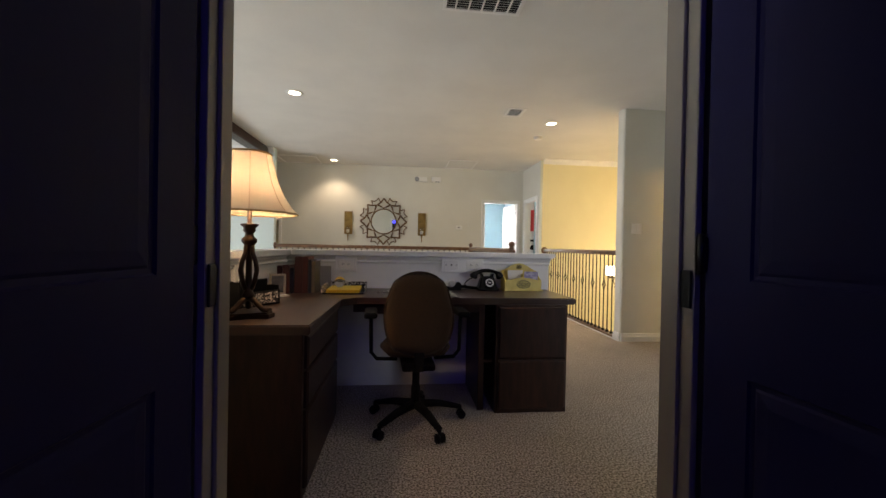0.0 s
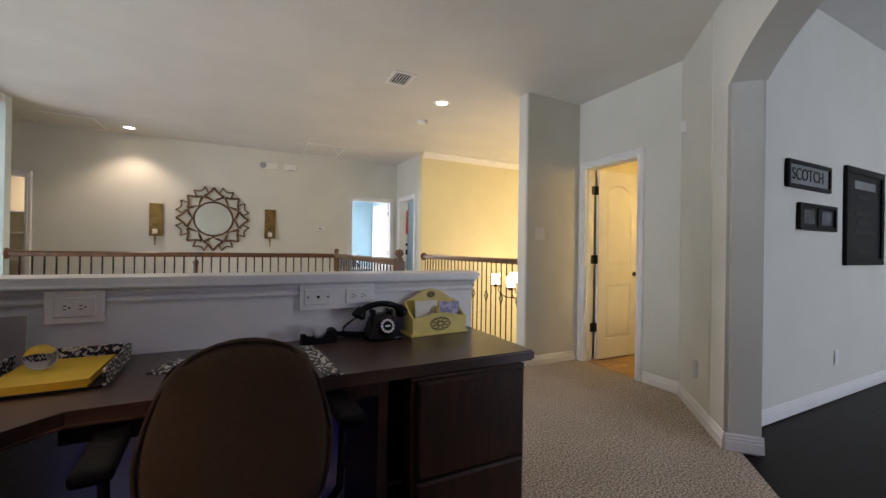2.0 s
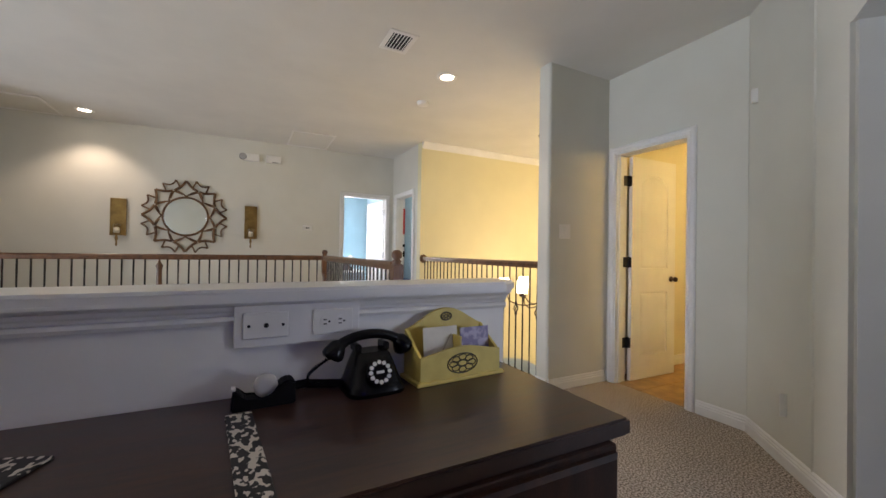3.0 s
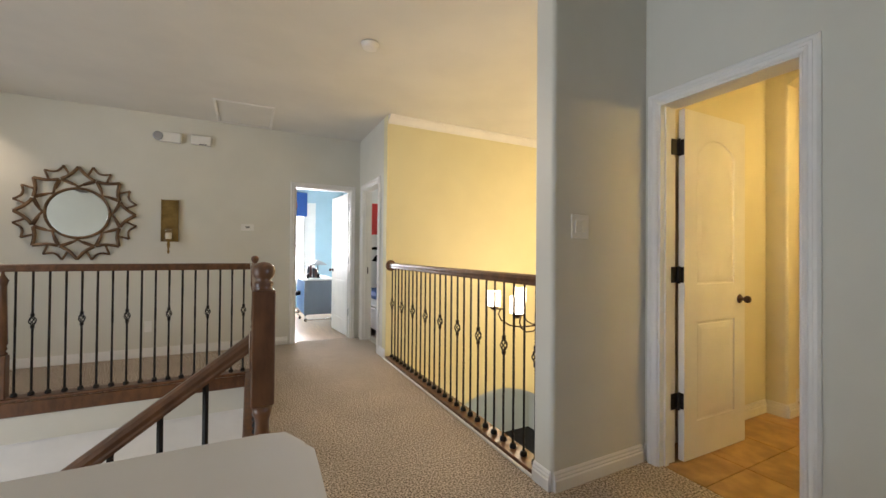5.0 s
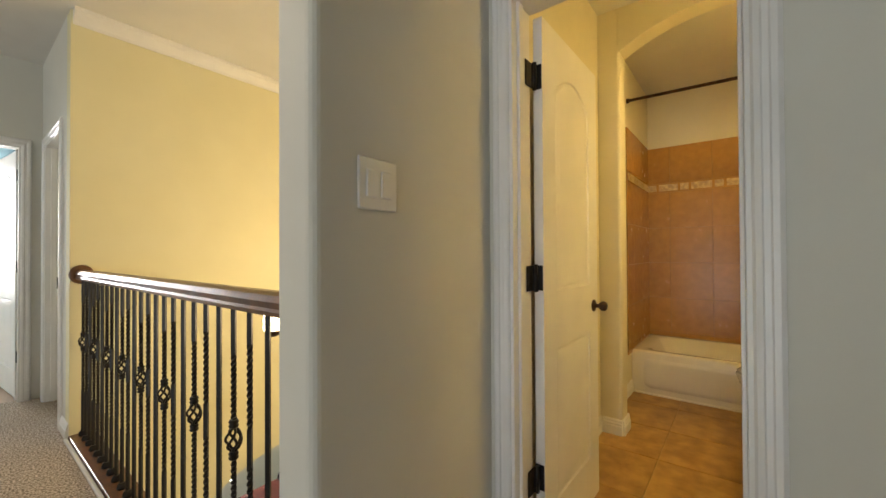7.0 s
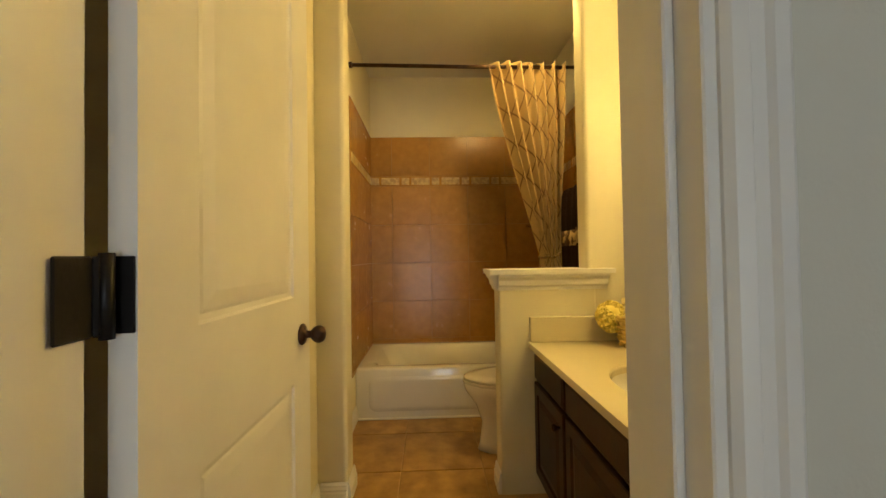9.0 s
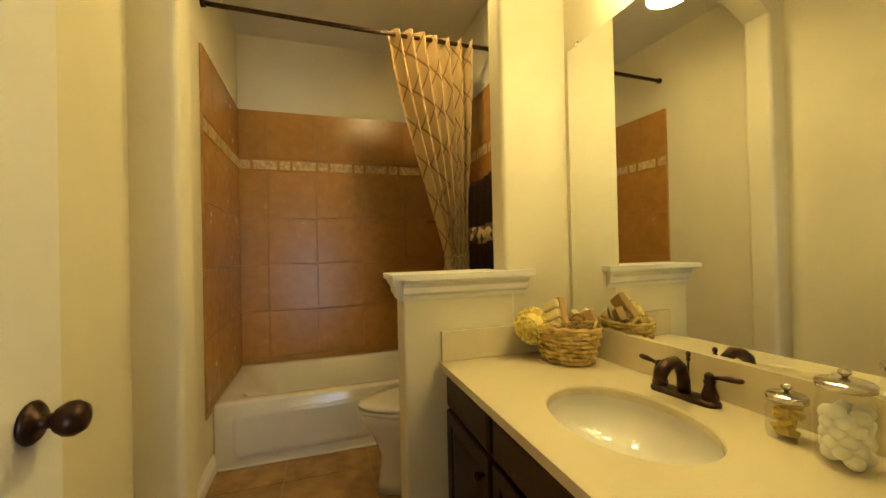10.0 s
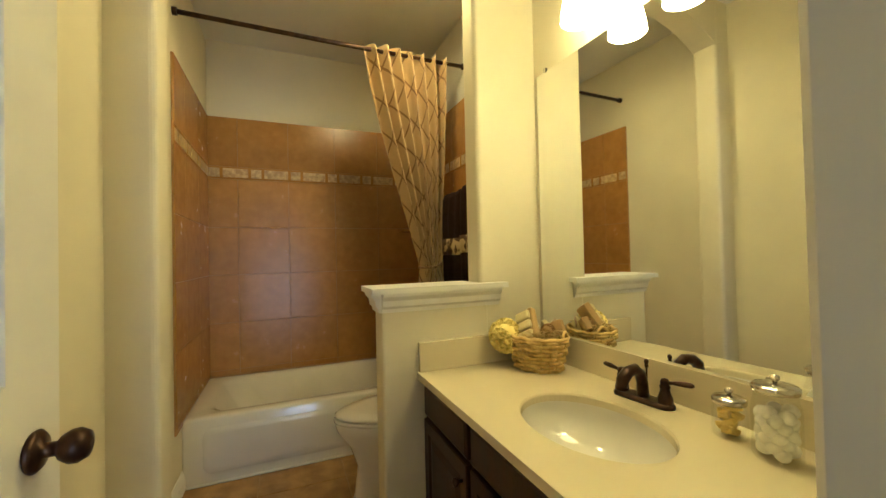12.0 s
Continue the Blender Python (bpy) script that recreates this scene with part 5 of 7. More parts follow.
for cx, cy, cz, rx_, rz_ in ((0.0, -0.0645, 0.054, 0.058, 0.031), (0.0, 0.0435, 0.188, 0.022, 0.014)):
    b = B()
    tube(b, [(cx + rx_ * math.cos(a * math.pi / 12), cy, cz + rz_ * math.sin(a * math.pi / 12)) for a in range(25)], 0.0022, 5)
    for k in range(8):
        a = k * math.pi / 4
        c = (cx + rx_ * 0.62 * math.cos(a), cz + rz_ * 0.62 * math.sin(a))
        tube(b, [(c[0] + rx_ * 0.27 * math.cos(q * math.pi / 4), cy, c[1] + rz_ * 0.30 * math.sin(q * math.pi / 4)) for q in range(9)], 0.0018, 4)
    tube(b, [(cx + rx_ * 0.3 * math.cos(a * math.pi / 6), cy, cz + rz_ * 0.3 * math.sin(a * math.pi / 6)) for a in range(13)], 0.002, 4)
    part("ornament", b, IRONORN, lr, "dark filigree ornament")
c1 = thing("card", "plain white card with a pen line in a letter rack", "card", (1.705, 3.783, DT + 0.0125), 2)
part("sheet", turn(box(B(), -0.060, -0.001, 0, 0.060, 0.001, 0.145), pose(0, 0, 0, -6)), PAPER, c1)
part("line", turn(box(B(), -0.002, -0.0025, -0.05, 0.002, -0.0012, 0.05), pose(0.01, 0.006, 0.08, -6, 33)), surface("card_line", (0.55, 0.48, 0.38), 0.7), c1)
c2 = thing("card", "lilac printed greeting card in a letter rack", "card", (1.834, 3.790, DT + 0.0125), 2)
part("sheet", turn(box(B(), -0.055, -0.001, 0, 0.055, 0.001, 0.135), pose(0, 0, 0, -6)), surface("lilac_card", (0.46, 0.42, 0.55), 0.6, other=(0.25, 0.22, 0.36), scale=30, sharp=(0.45, 0.55)), c2)

# ---- bathroom ----
MARBLE = surface("cultured_marble", (0.70, 0.62, 0.42), 0.18, other=(0.68, 0.60, 0.40), scale=4, coat=0.3)
PORCELAIN = surface("porcelain", (0.80, 0.77, 0.70), 0.10, scale=3, coat=0.4, rough_var=0.03)
ACRYLIC = surface("tub_enamel", (0.78, 0.75, 0.68), 0.14, scale=3, coat=0.4, rough_var=0.03)
TILE = surface("brown_tile", (0.44, 0.225, 0.052), 0.27, other=(0.375, 0.186, 0.042), scale=15, detail=9, sharp=(0.34, 0.66), bump=0.0, island=0.04, patch=0.07, rough_var=0.01)
ACCENT = surface("accent_tile", (0.62, 0.46, 0.20), 0.35, other=(0.38, 0.24, 0.09), scale=38, detail=3, bump=0.35, bump_scale=70, island=0.12)
GROUT = surface("grout", (0.40, 0.24, 0.085), 0.9, scale=30, bump=0.2)
FTILE = surface("floor_tile", (0.46, 0.28, 0.10), 0.38, other=(0.28, 0.155, 0.05), scale=10, detail=8, sharp=(0.35, 0.66), bump=0.06, bump_scale=40, island=0.06)
FGROUT = surface("floor_grout", (0.46, 0.31, 0.15), 0.9, scale=30)

# arch and stub between the wash room and the tub
AX0, AX1 = 5.575, 5.715
b = box(B(), AX0, 5.07, -0.02, AX1, 5.23, CE, 0.02, 4, True)
n = 20
ra = []
for i in range(n + 1):
    y = 3.92 + (5.075 - 3.92) * i / n
    z = 2.46 + 0.15 * (1 - abs(2 * i / n - 1) ** 2.3)
    ra.append([b.verts.new((AX0 + 0.001, y, z)), b.verts.new((AX1 - 0.001, y, z)), b.verts.new((AX1 - 0.001, y, CE)), b.verts.new((AX0 + 0.001, y, CE))])
for p, q in zip(ra, ra[1:]):
    b.faces.new((p[0], p[1], q[1], q[0])), b.faces.new((p[1], p[2], q[2], q[1])), b.faces.new((p[3], p[0], q[0], q[3]))
structure("wall_bath_arch", b, BATH_WALL)
b = box(B(), AX0 + 0.02, 3.58, -0.02, AX1, 3.93, CE, 0.02, 4, True)
structure("wall_bath_post", b, BATH_WALL)
b = box(B(), AX0 + 0.017, 3.89, -0.02, AX1 - 0.003, 4.36, 1.026, 0.012, 4, True)
structure("wall_pony", b, BATH_WALL, "low wall beside the toilet")
b = B()
box(b, AX0 - 0.03, 3.815, 1.028, AX0 + 0.02, 4.405, 1.05), box(b, AX0 + 0.02, 3.932, 1.028, AX1 + 0.05, 4.405, 1.05)
bmesh.ops.remove_doubles(b, verts=b.verts, dist=0.0005)
structure("trim_pony_cap", b, TRIM)
b = B()
sweep(b, MOULD, (AX0 + 0.02, 3.84, 1.027), (AX0 + 0.02, 4.36, 1.027), (-1, 0, 0))
sweep(b, MOULD, (AX0 + 0.02, 4.36, 1.027), (AX1, 4.36, 1.027), (0, 1, 0))
structure("trim_pony_moulding", b, TRIM)
skirting("baseboard_pony", [((AX0 + 0.02, 4.36), (AX1, 4.36), (0, 1))])

# tub
TX0, TX1, TY0, TY1, TZ = 6.47, 7.243, 3.602, 5.203, 0.352
tub = thing("bathtub", "white enamel alcove bathtub with a plain apron", "bathtub", (0, 0, 0))
b = B()


def rrect(x0, y0, x1, y1, r, z, n=6):
    out = []
    for cx, cy, a0 in ((x1 - r, y0 + r, -90), (x1 - r, y1 - r, 0), (x0 + r, y1 - r, 90), (x0 + r, y0 + r, 180)):
        for i in range(n + 1):
            a = radians(a0 + 90 * i / n)
            out.append((cx + r * math.cos(a), cy + r * math.sin(a), z))
    return out


loops = [rrect(TX0, TY0, TX1, TY1, 0.01, 0.0), rrect(TX0, TY0, TX1, TY1, 0.01, TZ - 0.018), rrect(TX0 + 0.004, TY0 + 0.004, TX1 - 0.004, TY1 - 0.004, 0.012, TZ - 0.005), rrect(TX0 + 0.014, TY0 + 0.014, TX1 - 0.014, TY1 - 0.014, 0.02, TZ),
         rrect(TX0 + 0.075, TY0 + 0.09, TX1 - 0.065, TY1 - 0.09, 0.10, TZ - 0.001), rrect(TX0 + 0.09, TY0 + 0.11, TX1 - 0.08, TY1 - 0.12, 0.12, TZ - 0.015), rrect(TX0 + 0.115, TY0 + 0.15, TX1 - 0.105, TY1 - 0.20, 0.13, TZ - 0.16),
         rrect(TX0 + 0.14, TY0 + 0.18, TX1 - 0.13, TY1 - 0.28, 0.14, 0.07), rrect(TX0 + 0.20, TY0 + 0.24, TX1 - 0.19, TY1 - 0.36, 0.12, 0.05)]
rings = [[b.verts.new(p) for p in l] for l in loops]
for p, q in zip(rings, rings[1:]):
    for i in range(len(p)):
        b.faces.new((p[i], p[(i + 1) % len(p)], q[(i + 1) % len(p)], q[i])).smooth = True
b.faces.new(rings[-1])
part("shell", b, ACRYLIC, tub)
b = B()
rings = []
for k, o in ((0.0, 0.0005), (0.012, 0.007), (0.03, 0.008)):
    rings.append([b.verts.new((TX0 - o, p[0], p[1])) for p in [(q[0], q[1]) for q in rrect(TY0 + 0.09 + k, 0.055 + k, TY1 - 0.09 - k, TZ - 0.06 - k, 0.05, 0)]])
for p, q in zip(rings, rings[1:]):
    for i in range(len(p)):
        b.faces.new((p[i], p[(i + 1) % len(p)], q[(i + 1) % len(p)], q[i])).smooth = True
b.faces.new(rings[-1])
part("apron_panel", b, ACRYLIC, tub)
part("caulk", box(B(), TX0 - 0.012, TY0, 0.0, TX0, TY1, 0.014, 0.004, 1), ACRYLIC, tub)

# toilet behind the low wall
toi = thing("toilet", "white porcelain toilet with its lid closed", "toilet", (6.03, 3.675, 0))


def egg(cx, cy, rx_, ry_, z, n=32, nose=0.25):
    out = []
    for i in range(n):
        a = 2 * math.pi * i / n
        c, s_ = math.cos(a), math.sin(a)
        out.append((cx + rx_ * c * (1 - nose * 0.35 * max(0, s_) ** 2), cy + ry_ * s_ * (1 + nose * max(0, s_)), z))
    return out


def loft(loops, cap0=True, cap1=True):
    b = B()
    rings = [[b.verts.new(p) for p in l] for l in loops]
    for p, q in zip(rings, rings[1:]):
        for i in range(len(p)):
            b.faces.new((p[i], p[(i + 1) % len(p)], q[(i + 1) % len(p)], q[i])).smooth = True
    if cap0:
        b.faces.new(rings[0][::-1])
    if cap1:
        b.faces.new(rings[-1])
    return b


part("bowl", loft([egg(0, 0.43, 0.115, 0.25, 0.0), egg(0, 0.43, 0.11, 0.24, 0.04), egg(0, 0.44, 0.105, 0.22, 0.16), egg(0, 0.47, 0.135, 0.225, 0.26), egg(0, 0.50, 0.172, 0.245, 0.335), egg(0, 0.50, 0.180, 0.255, 0.375), egg(0, 0.50, 0.176, 0.25, 0.385)]), PORCELAIN, toi)
part("seat", loft([egg(0, 0.50, 0.184, 0.258, 0.388), egg(0, 0.50, 0.186, 0.26, 0.397), egg(0, 0.50, 0.182, 0.256, 0.404)]), PORCELAIN, toi)
part("lid", loft([egg(0, 0.495, 0.184, 0.258, 0.409), egg(0, 0.495, 0.186, 0.26, 0.420), egg(0, 0.495, 0.176, 0.25, 0.428), egg(0, 0.495, 0.13, 0.19, 0.432)]), PORCELAIN, toi)
part("tank", box(B(), -0.21, 0.0, 0.36, 0.21, 0.19, 0.70, 0.025, 3), PORCELAIN, toi)
part("tank_lid", box(B(), -0.22, -0.005, 0.702, 0.22, 0.20, 0.74, 0.012, 2), PORCELAIN, toi)

# vanity
van = thing("vanity_cabinet", "dark espresso bathroom vanity with raised-panel doors", "cabinet", (0, 0, 0))
VX0, VX1, VY, VT = 4.235, 5.592, 4.185, 0.708
b = B()
box(b, VX0, VY - 0.02, 0.09, VX1, VY, VT - 0.028), box(b, VX0, 3.605, 0.09, VX0 + 0.018, VY - 0.02, VT - 0.028), box(b, VX1 - 0.018, 3.605, 0.09, VX1, VY - 0.02, VT - 0.028), box(b, VX0 + 0.018, 3.605, 0.09, VX1 - 0.018, VY - 0.02, 0.11)
part("body", b, ESPRESSO, van)
part("toe_kick", box(B(), VX0, 3.605, 0.0, VX1, VY - 0.07, 0.089), ESPRESSO, van)


def cab_front(name, x0, x1, z0, z1, raised):
    b = B()
    rings = []
    steps = ((0, 0.0), (0, 0.016), (0.004, 0.019), (0.045, 0.019), (0.052, 0.012), (0.060, 0.012), (0.085, 0.019)) if raised else ((0, 0.0), (0, 0.013), (0.012, 0.019))
    for k, o in steps:
        rings.append([b.verts.new((x, VY + o, z)) for x, z in ((x0 + k, z0 + k), (x1 - k, z0 + k), (x1 - k, z1 - k), (x0 + k, z1 - k))])
    for p, q in zip(rings, rings[1:]):
        for i in range(4):
            b.faces.new((p[i], p[(i + 1) % 4], q[(i + 1) % 4], q[i]))
    b.faces.new(rings[-1])
    return part(name, b, ESPRESSO, van)


for x0, x1 in ((5.19, 5.57), (4.71, 5.165), (4.25, 4.69)):
    cab_front("drawer_front", x0, x1, 0.545, 0.665, False)
    dr = cab_front("door", x0, x1, 0.11, 0.53, True)
    b = lathe(B(), [(0.006, 0), (0.006, 0.012), (0.014, 0.02), (0.013, 0.03), (0.004, 0.033)], 14)
    turn(b, pose(x0 + 0.03, VY + 0.019, 0.47, -90))
    part("knob", b, BRONZE, dr, "dark bronze knob")
# top with an oval basin
SX, SY, SA, SB = 4.955, 3.935, 0.224, 0.166
ct = thing("bathroom_countertop", "cream cultured-marble vanity top with backsplash and oval basin", "countertop", (0, 0, 0))
b = B()
n = 64
outer = []
X0, X1, Y0, Y1 = VX0 - 0.004, VX1 + 0.001, 3.575, 4.222
inner, low, rim = [], [], []
for i in range(n):
    a = 2 * math.pi * i / n
    c, s_ = math.cos(a), math.sin(a)
    tx = ((X1 - SX) if c > 0 else (SX - X0)) / max(abs(c), 1e-6)
    ty = ((Y1 - SY) if s_ > 0 else (SY - Y0)) / max(abs(s_), 1e-6)
    t = min(tx, ty)
    outer.append((SX + t * c, SY + t * s_))
for cx, cy in ((X0, Y0), (X1, Y0), (X1, Y1), (X0, Y1)):
    i = min(range(n), key=lambda k: (outer[k][0] - cx) ** 2 + (outer[k][1] - cy) ** 2)
    outer[i] = (cx, cy)
ro = [b.verts.new((x, y, VT)) for x, y in outer]
rb = [b.verts.new((x, y, VT - 0.027)) for x, y in outer]
ell = [(math.cos(2 * math.pi * i / n), math.sin(2 * math.pi * i / n)) for i in range(n)]
ri = [b.verts.new((SX + (SA + 0.004) * c, SY + (SB + 0.004) * s_, VT)) for c, s_ in ell]
rj = [b.verts.new((SX + SA * c, SY + SB * s_, VT - 0.006)) for c, s_ in ell]
rk = [b.verts.new((SX + SA * c, SY + SB * s_, VT - 0.027)) for c, s_ in ell]
for p, q in ((rb, ro), (ro, ri), (ri, rj), (rj, rk)):
    for i in range(n):
        b.faces.new((p[i], p[(i + 1) % n], q[(i + 1) % n], q[i]))
part("top", b, MARBLE, ct)
b = B()
rings = []
for k in range(9):
    q = k / 8 * math.pi / 2
    rr = math.cos(q * 0.96) ** 0.7
    rings.append([b.verts.new((SX + (SA + 0.004) * c * rr, SY + (SB + 0.004) * s_ * rr - 0.015 * (1 - rr), VT - 0.026 - 0.125 * math.sin(q))) for c, s_ in ell])
for p, q in zip(rings, rings[1:]):
    for i in range(n):
        b.faces.new((p[i], p[(i + 1) % n], q[(i + 1) % n], q[i])).smooth = True
b.faces.new(rings[-1])
basin = part("basin", b, PORCELAIN, ct, "white porcelain oval basin")
part("drain", lathe(B(), [(0.024, 0), (0.024, 0.004), (0.016, 0.006)], 20, (SX, SY - 0.012, VT - 0.148)), BRONZE, basin)
part("overflow", turn(lathe(B(), [(0.012, 0), (0.012, 0.003)], 14), pose(SX, SY + SB * 0.90, VT - 0.065, 115)), DARKSLOT, basin)
part("backsplash", prism(B(), [(VX0, 3.576), (VX1 - 0.021, 3.576 + 0.032 * (VX1 - VX0)), (VX1 - 0.021, 3.596 + 0.032 * (VX1 - VX0)), (VX0, 3.596)], VT + 0.0005, VT + 0.114), MARBLE, ct)
part("side_splash", box(B(), VX1 - 0.020, 3.648, VT + 0.0005, VX1 + 0.001, 4.215, VT + 0.118, 0.003, 2), MARBLE, ct)

# the wall behind the vanity runs a little out of square: its face comes forward towards the low wall
def vanity_wall(x):
    return 3.575 + 0.032 * (x - VX0)


structure("wall_vanity", prism(B(), [(VX0 - 0.004, 3.572), (5.594, 3.572), (5.594, vanity_wall(5.594)), (VX0 - 0.004, vanity_wall(VX0))], VT + 0.001, CE), BATH_WALL)
# mirror over the vanity
wm = thing("wall_mirror", "large frameless mirror above the vanity", "mirror", (0, 0, 0))
part("glass", prism(B(), [(VX0, vanity_wall(VX0) + 0.001), (5.566, vanity_wall(5.566) + 0.001), (5.566, vanity_wall(5.566) + 0.007), (VX0, vanity_wall(VX0) + 0.007)], VT + 0.115, 1.975), MIRROR, wm)
for x in (5.505, 4.6):
    part("clip", box(B(), x - 0.010, vanity_wall(x) + 0.001, 1.972, x + 0.010, vanity_wall(x) + 0.012, 1.990, 0.003, 1), CLEAR, wm, "clear plastic clip")

# vanity light, three frosted shades
FROST = glow("frosted_shade", (1.0, 0.74, 0.26), 22.0)
vl = thing("vanity_light", "three-lamp vanity light with glowing frosted shades", "wall light", (4.95, 3.603, 2.165))
part("bar", box(B(), -0.30, 0.002, 0.03, 0.30, 0.03, 0.12, 0.008, 2), BRONZE, vl)
for x in (-0.22, 0.0, 0.22):
    part("arm", tube(B(), [(x, 0.03, 0.075), (x, 0.10, 0.075), (x, 0.125, 0.05), (x, 0.125, 0.0)], 0.009, 8), BRONZE, vl)
    s_ = part("shade", lathe(B(), [(0.068, -0.175), (0.066, -0.145), (0.056, -0.095), (0.046, -0.045), (0.034, -0.012), (0.018, 0.0)], 24, (x, 0.125, 0.0), caps=False), FROST, vl, "frosted glass shade, lit")
    smooth(s_)

# recessed light added over toilet and tub, out of view, to brighten them
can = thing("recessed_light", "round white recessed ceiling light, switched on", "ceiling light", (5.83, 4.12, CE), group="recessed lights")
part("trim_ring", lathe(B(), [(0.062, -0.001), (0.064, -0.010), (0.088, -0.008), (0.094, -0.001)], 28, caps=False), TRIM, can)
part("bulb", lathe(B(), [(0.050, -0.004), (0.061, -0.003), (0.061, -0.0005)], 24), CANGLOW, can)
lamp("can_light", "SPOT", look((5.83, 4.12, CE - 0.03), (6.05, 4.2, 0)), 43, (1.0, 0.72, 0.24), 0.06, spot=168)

# faucet
fa = thing("faucet", "oil-rubbed bronze two-handle faucet", "faucet", (4.997, 3.685, VT), 8)
fa.scale = (0.92, 0.92, 0.92)
b = loft([[(0.074 * (1 if c > 0 else -1) + 0.030 * c, 0.030 * s_, z) for c, s_ in [(math.cos(2 * math.pi * i / 32 + 0.01), math.sin(2 * math.pi * i / 32 + 0.01)) for i in range(32)]] for z in (0.0, 0.010)]
         + [[((0.074 * (1 if c > 0 else -1) + 0.025 * c), 0.025 * s_, 0.016) for c, s_ in [(math.cos(2 * math.pi * i / 32 + 0.01), math.sin(2 * math.pi * i / 32 + 0.01)) for i in range(32)]]])
part("base_plate", b, BRONZE, fa)
part("spout", tube(B(), [(0, -0.002, 0.012), (0, 0.0, 0.06), (0, 0.012, 0.092), (0, 0.040, 0.112), (0, 0.078, 0.108), (0, 0.105, 0.088), (0, 0.112, 0.066)], [0.020, 0.018, 0.018, 0.0185, 0.019, 0.020, 0.018], 14), BRONZE, fa)
part("lift_rod", lathe(B(), [(0.003, 0.01), (0.003, 0.105), (0.006, 0.108), (0.007, 0.114), (0.004, 0.118), (0.008, 0.124), (0.007, 0.132), (0.002, 0.136)], 12, (0, -0.026, 0)), BRONZE, fa)
for s_ in (-1, 1):
    b = lathe(B(), [(0.024, 0.012), (0.023, 0.03), (0.016, 0.05), (0.014, 0.062), (0.017, 0.068), (0.013, 0.076), (0.014, 0.084), (0.010, 0.092), (0.002, 0.095)], 18, (s_ * 0.076, 0, 0))
    hd = part("handle", b, BRONZE, fa)
    part("lever", tube(B(), [(s_ * 0.080, 0, 0.080), (s_ * 0.10, -0.004, 0.084), (s_ * 0.125, -0.008, 0.087), (s_ * 0.150, -0.012, 0.088), (s_ * 0.158, -0.013, 0.088)], [0.006, 0.006, 0.009, 0.0085, 0.004], 10), BRONZE, hd)

# basket of soaps
WICKER = surface("wicker", (0.76, 0.57, 0.18), 0.55, other=(0.50, 0.33, 0.09), scale=30, bump=0.2)
bk = thing("wicker_basket", "small oval wicker basket on the vanity top", "basket", (5.42, 3.765, VT), 25)
bk.scale = (1.14, 1.14, 1.3)
N = 18


def brim(z):
    k = z / 0.095
    return 0.082 + 0.026 * k, 0.060 + 0.022 * k


for k in range(8):
    z = 0.007 + 0.0122 * k
    b = B()
    pts = []
    for i in range(N * 4 + 1):
        a = 2 * math.pi * i / (N * 4)
        ax, ay = brim(z)
        w = 0.0055 * math.cos(a * N / 2 * 1.0 + math.pi * k)
        pts.append(((ax + w) * math.cos(a), (ay + w) * math.sin(a), z))
    part("weaver", tube(b, pts, 0.0056, 6), WICKER, bk)
for i in range(N):
    a = 2 * math.pi * i / N
    pts = []
    for z in (0.0, 0.03, 0.06, 0.09, 0.102):
        ax, ay = brim(z)
        pts.append((ax * math.cos(a), ay * math.sin(a), z))
    part("stake", tube(B(), pts, 0.0028, 5), WICKER, bk)
ax, ay = brim(0.10)
part("rim", tube(B(), [(ax * math.cos(2 * math.pi * i / 40), ay * math.sin(2 * math.pi * i / 40), 0.101 + 0.002 * math.cos(i * 2)) for i in range(41)], 0.006, 6), WICKER, bk)
part("bottom", lathe(B(), [(1.0, 0.0), (1.0, 0.006)], 26, sx=0.080, sy=0.058), WICKER, bk)
for s_ in (-1, 1):
    part("handle", tube(B(), [(s_ * 0.104, 0.022 * q, 0.100 + 0.022 * math.cos(q * math.pi / 2)) for q in (-1, -0.6, -0.2, 0.2, 0.6, 1)], 0.005, 6), WICKER, bk)
STRAW = surface("straw", (0.62, 0.46, 0.17), 0.7, other=(0.45, 0.30, 0.09), scale=20)
b = B()
rng = random.Random(4)
for _ in range(230):
    a, r = rng.uniform(0, 6.28), math.sqrt(rng.random())
    c = Vector((0.092 * r * math.cos(a), 0.068 * r * math.sin(a), rng.uniform(0.085, 0.125)))
    d = Vector((rng.uniform(-1, 1), rng.uniform(-1, 1), rng.uniform(-0.25, 0.45))).normalized() * rng.uniform(0.018, 0.04)
    m = c + Vector((rng.uniform(-1, 1), rng.uniform(-1, 1), rng.uniform(0, 1))) * 0.012
    tube(b, [c - d, m, c + d], 0.0013, 3)
tagged(single("straw_filling", b, STRAW, "loose straw filling a wicker basket", "straw", (5.42, 3.765, VT + 0.028), 25), kind="stuff")
SOAP = surface("soap", (0.72, 0.62, 0.32), 0.5, scale=15)
KRAFT = surface("kraft_card", (0.50, 0.33, 0.13), 0.75, scale=12)
so = thing("soap_box", "wooden box of cream soap bars standing in a basket", "soap", (5.405, 3.80, VT + 0.105), 20)
so.scale = (1.25, 1.25, 1.2)
m = pose(0, 0, 0, 22, 28, 0)
part("tray", turn(box(B(), -0.035, -0.006, 0, 0.035, 0.018, 0.115, 0.003, 1), m), KRAFT, so)
for i in range(3):
    part("bar", turn(box(B(), -0.029, 0.016, 0.008 + 0.034 * i, 0.029, 0.026 + 0.006, 0.038 + 0.034 * i, 0.006, 2), m), SOAP, so)
sp = thing("soap_bar", "cream wrapped bar of soap in a basket", "soap", (5.44, 3.70, VT + 0.130), -15)
part("bar", turn(box(B(), -0.035, -0.012, 0, 0.035, 0.012, 0.048, 0.004, 2), pose(0, 0, 0, -18, -30, 20)), SOAP, sp)
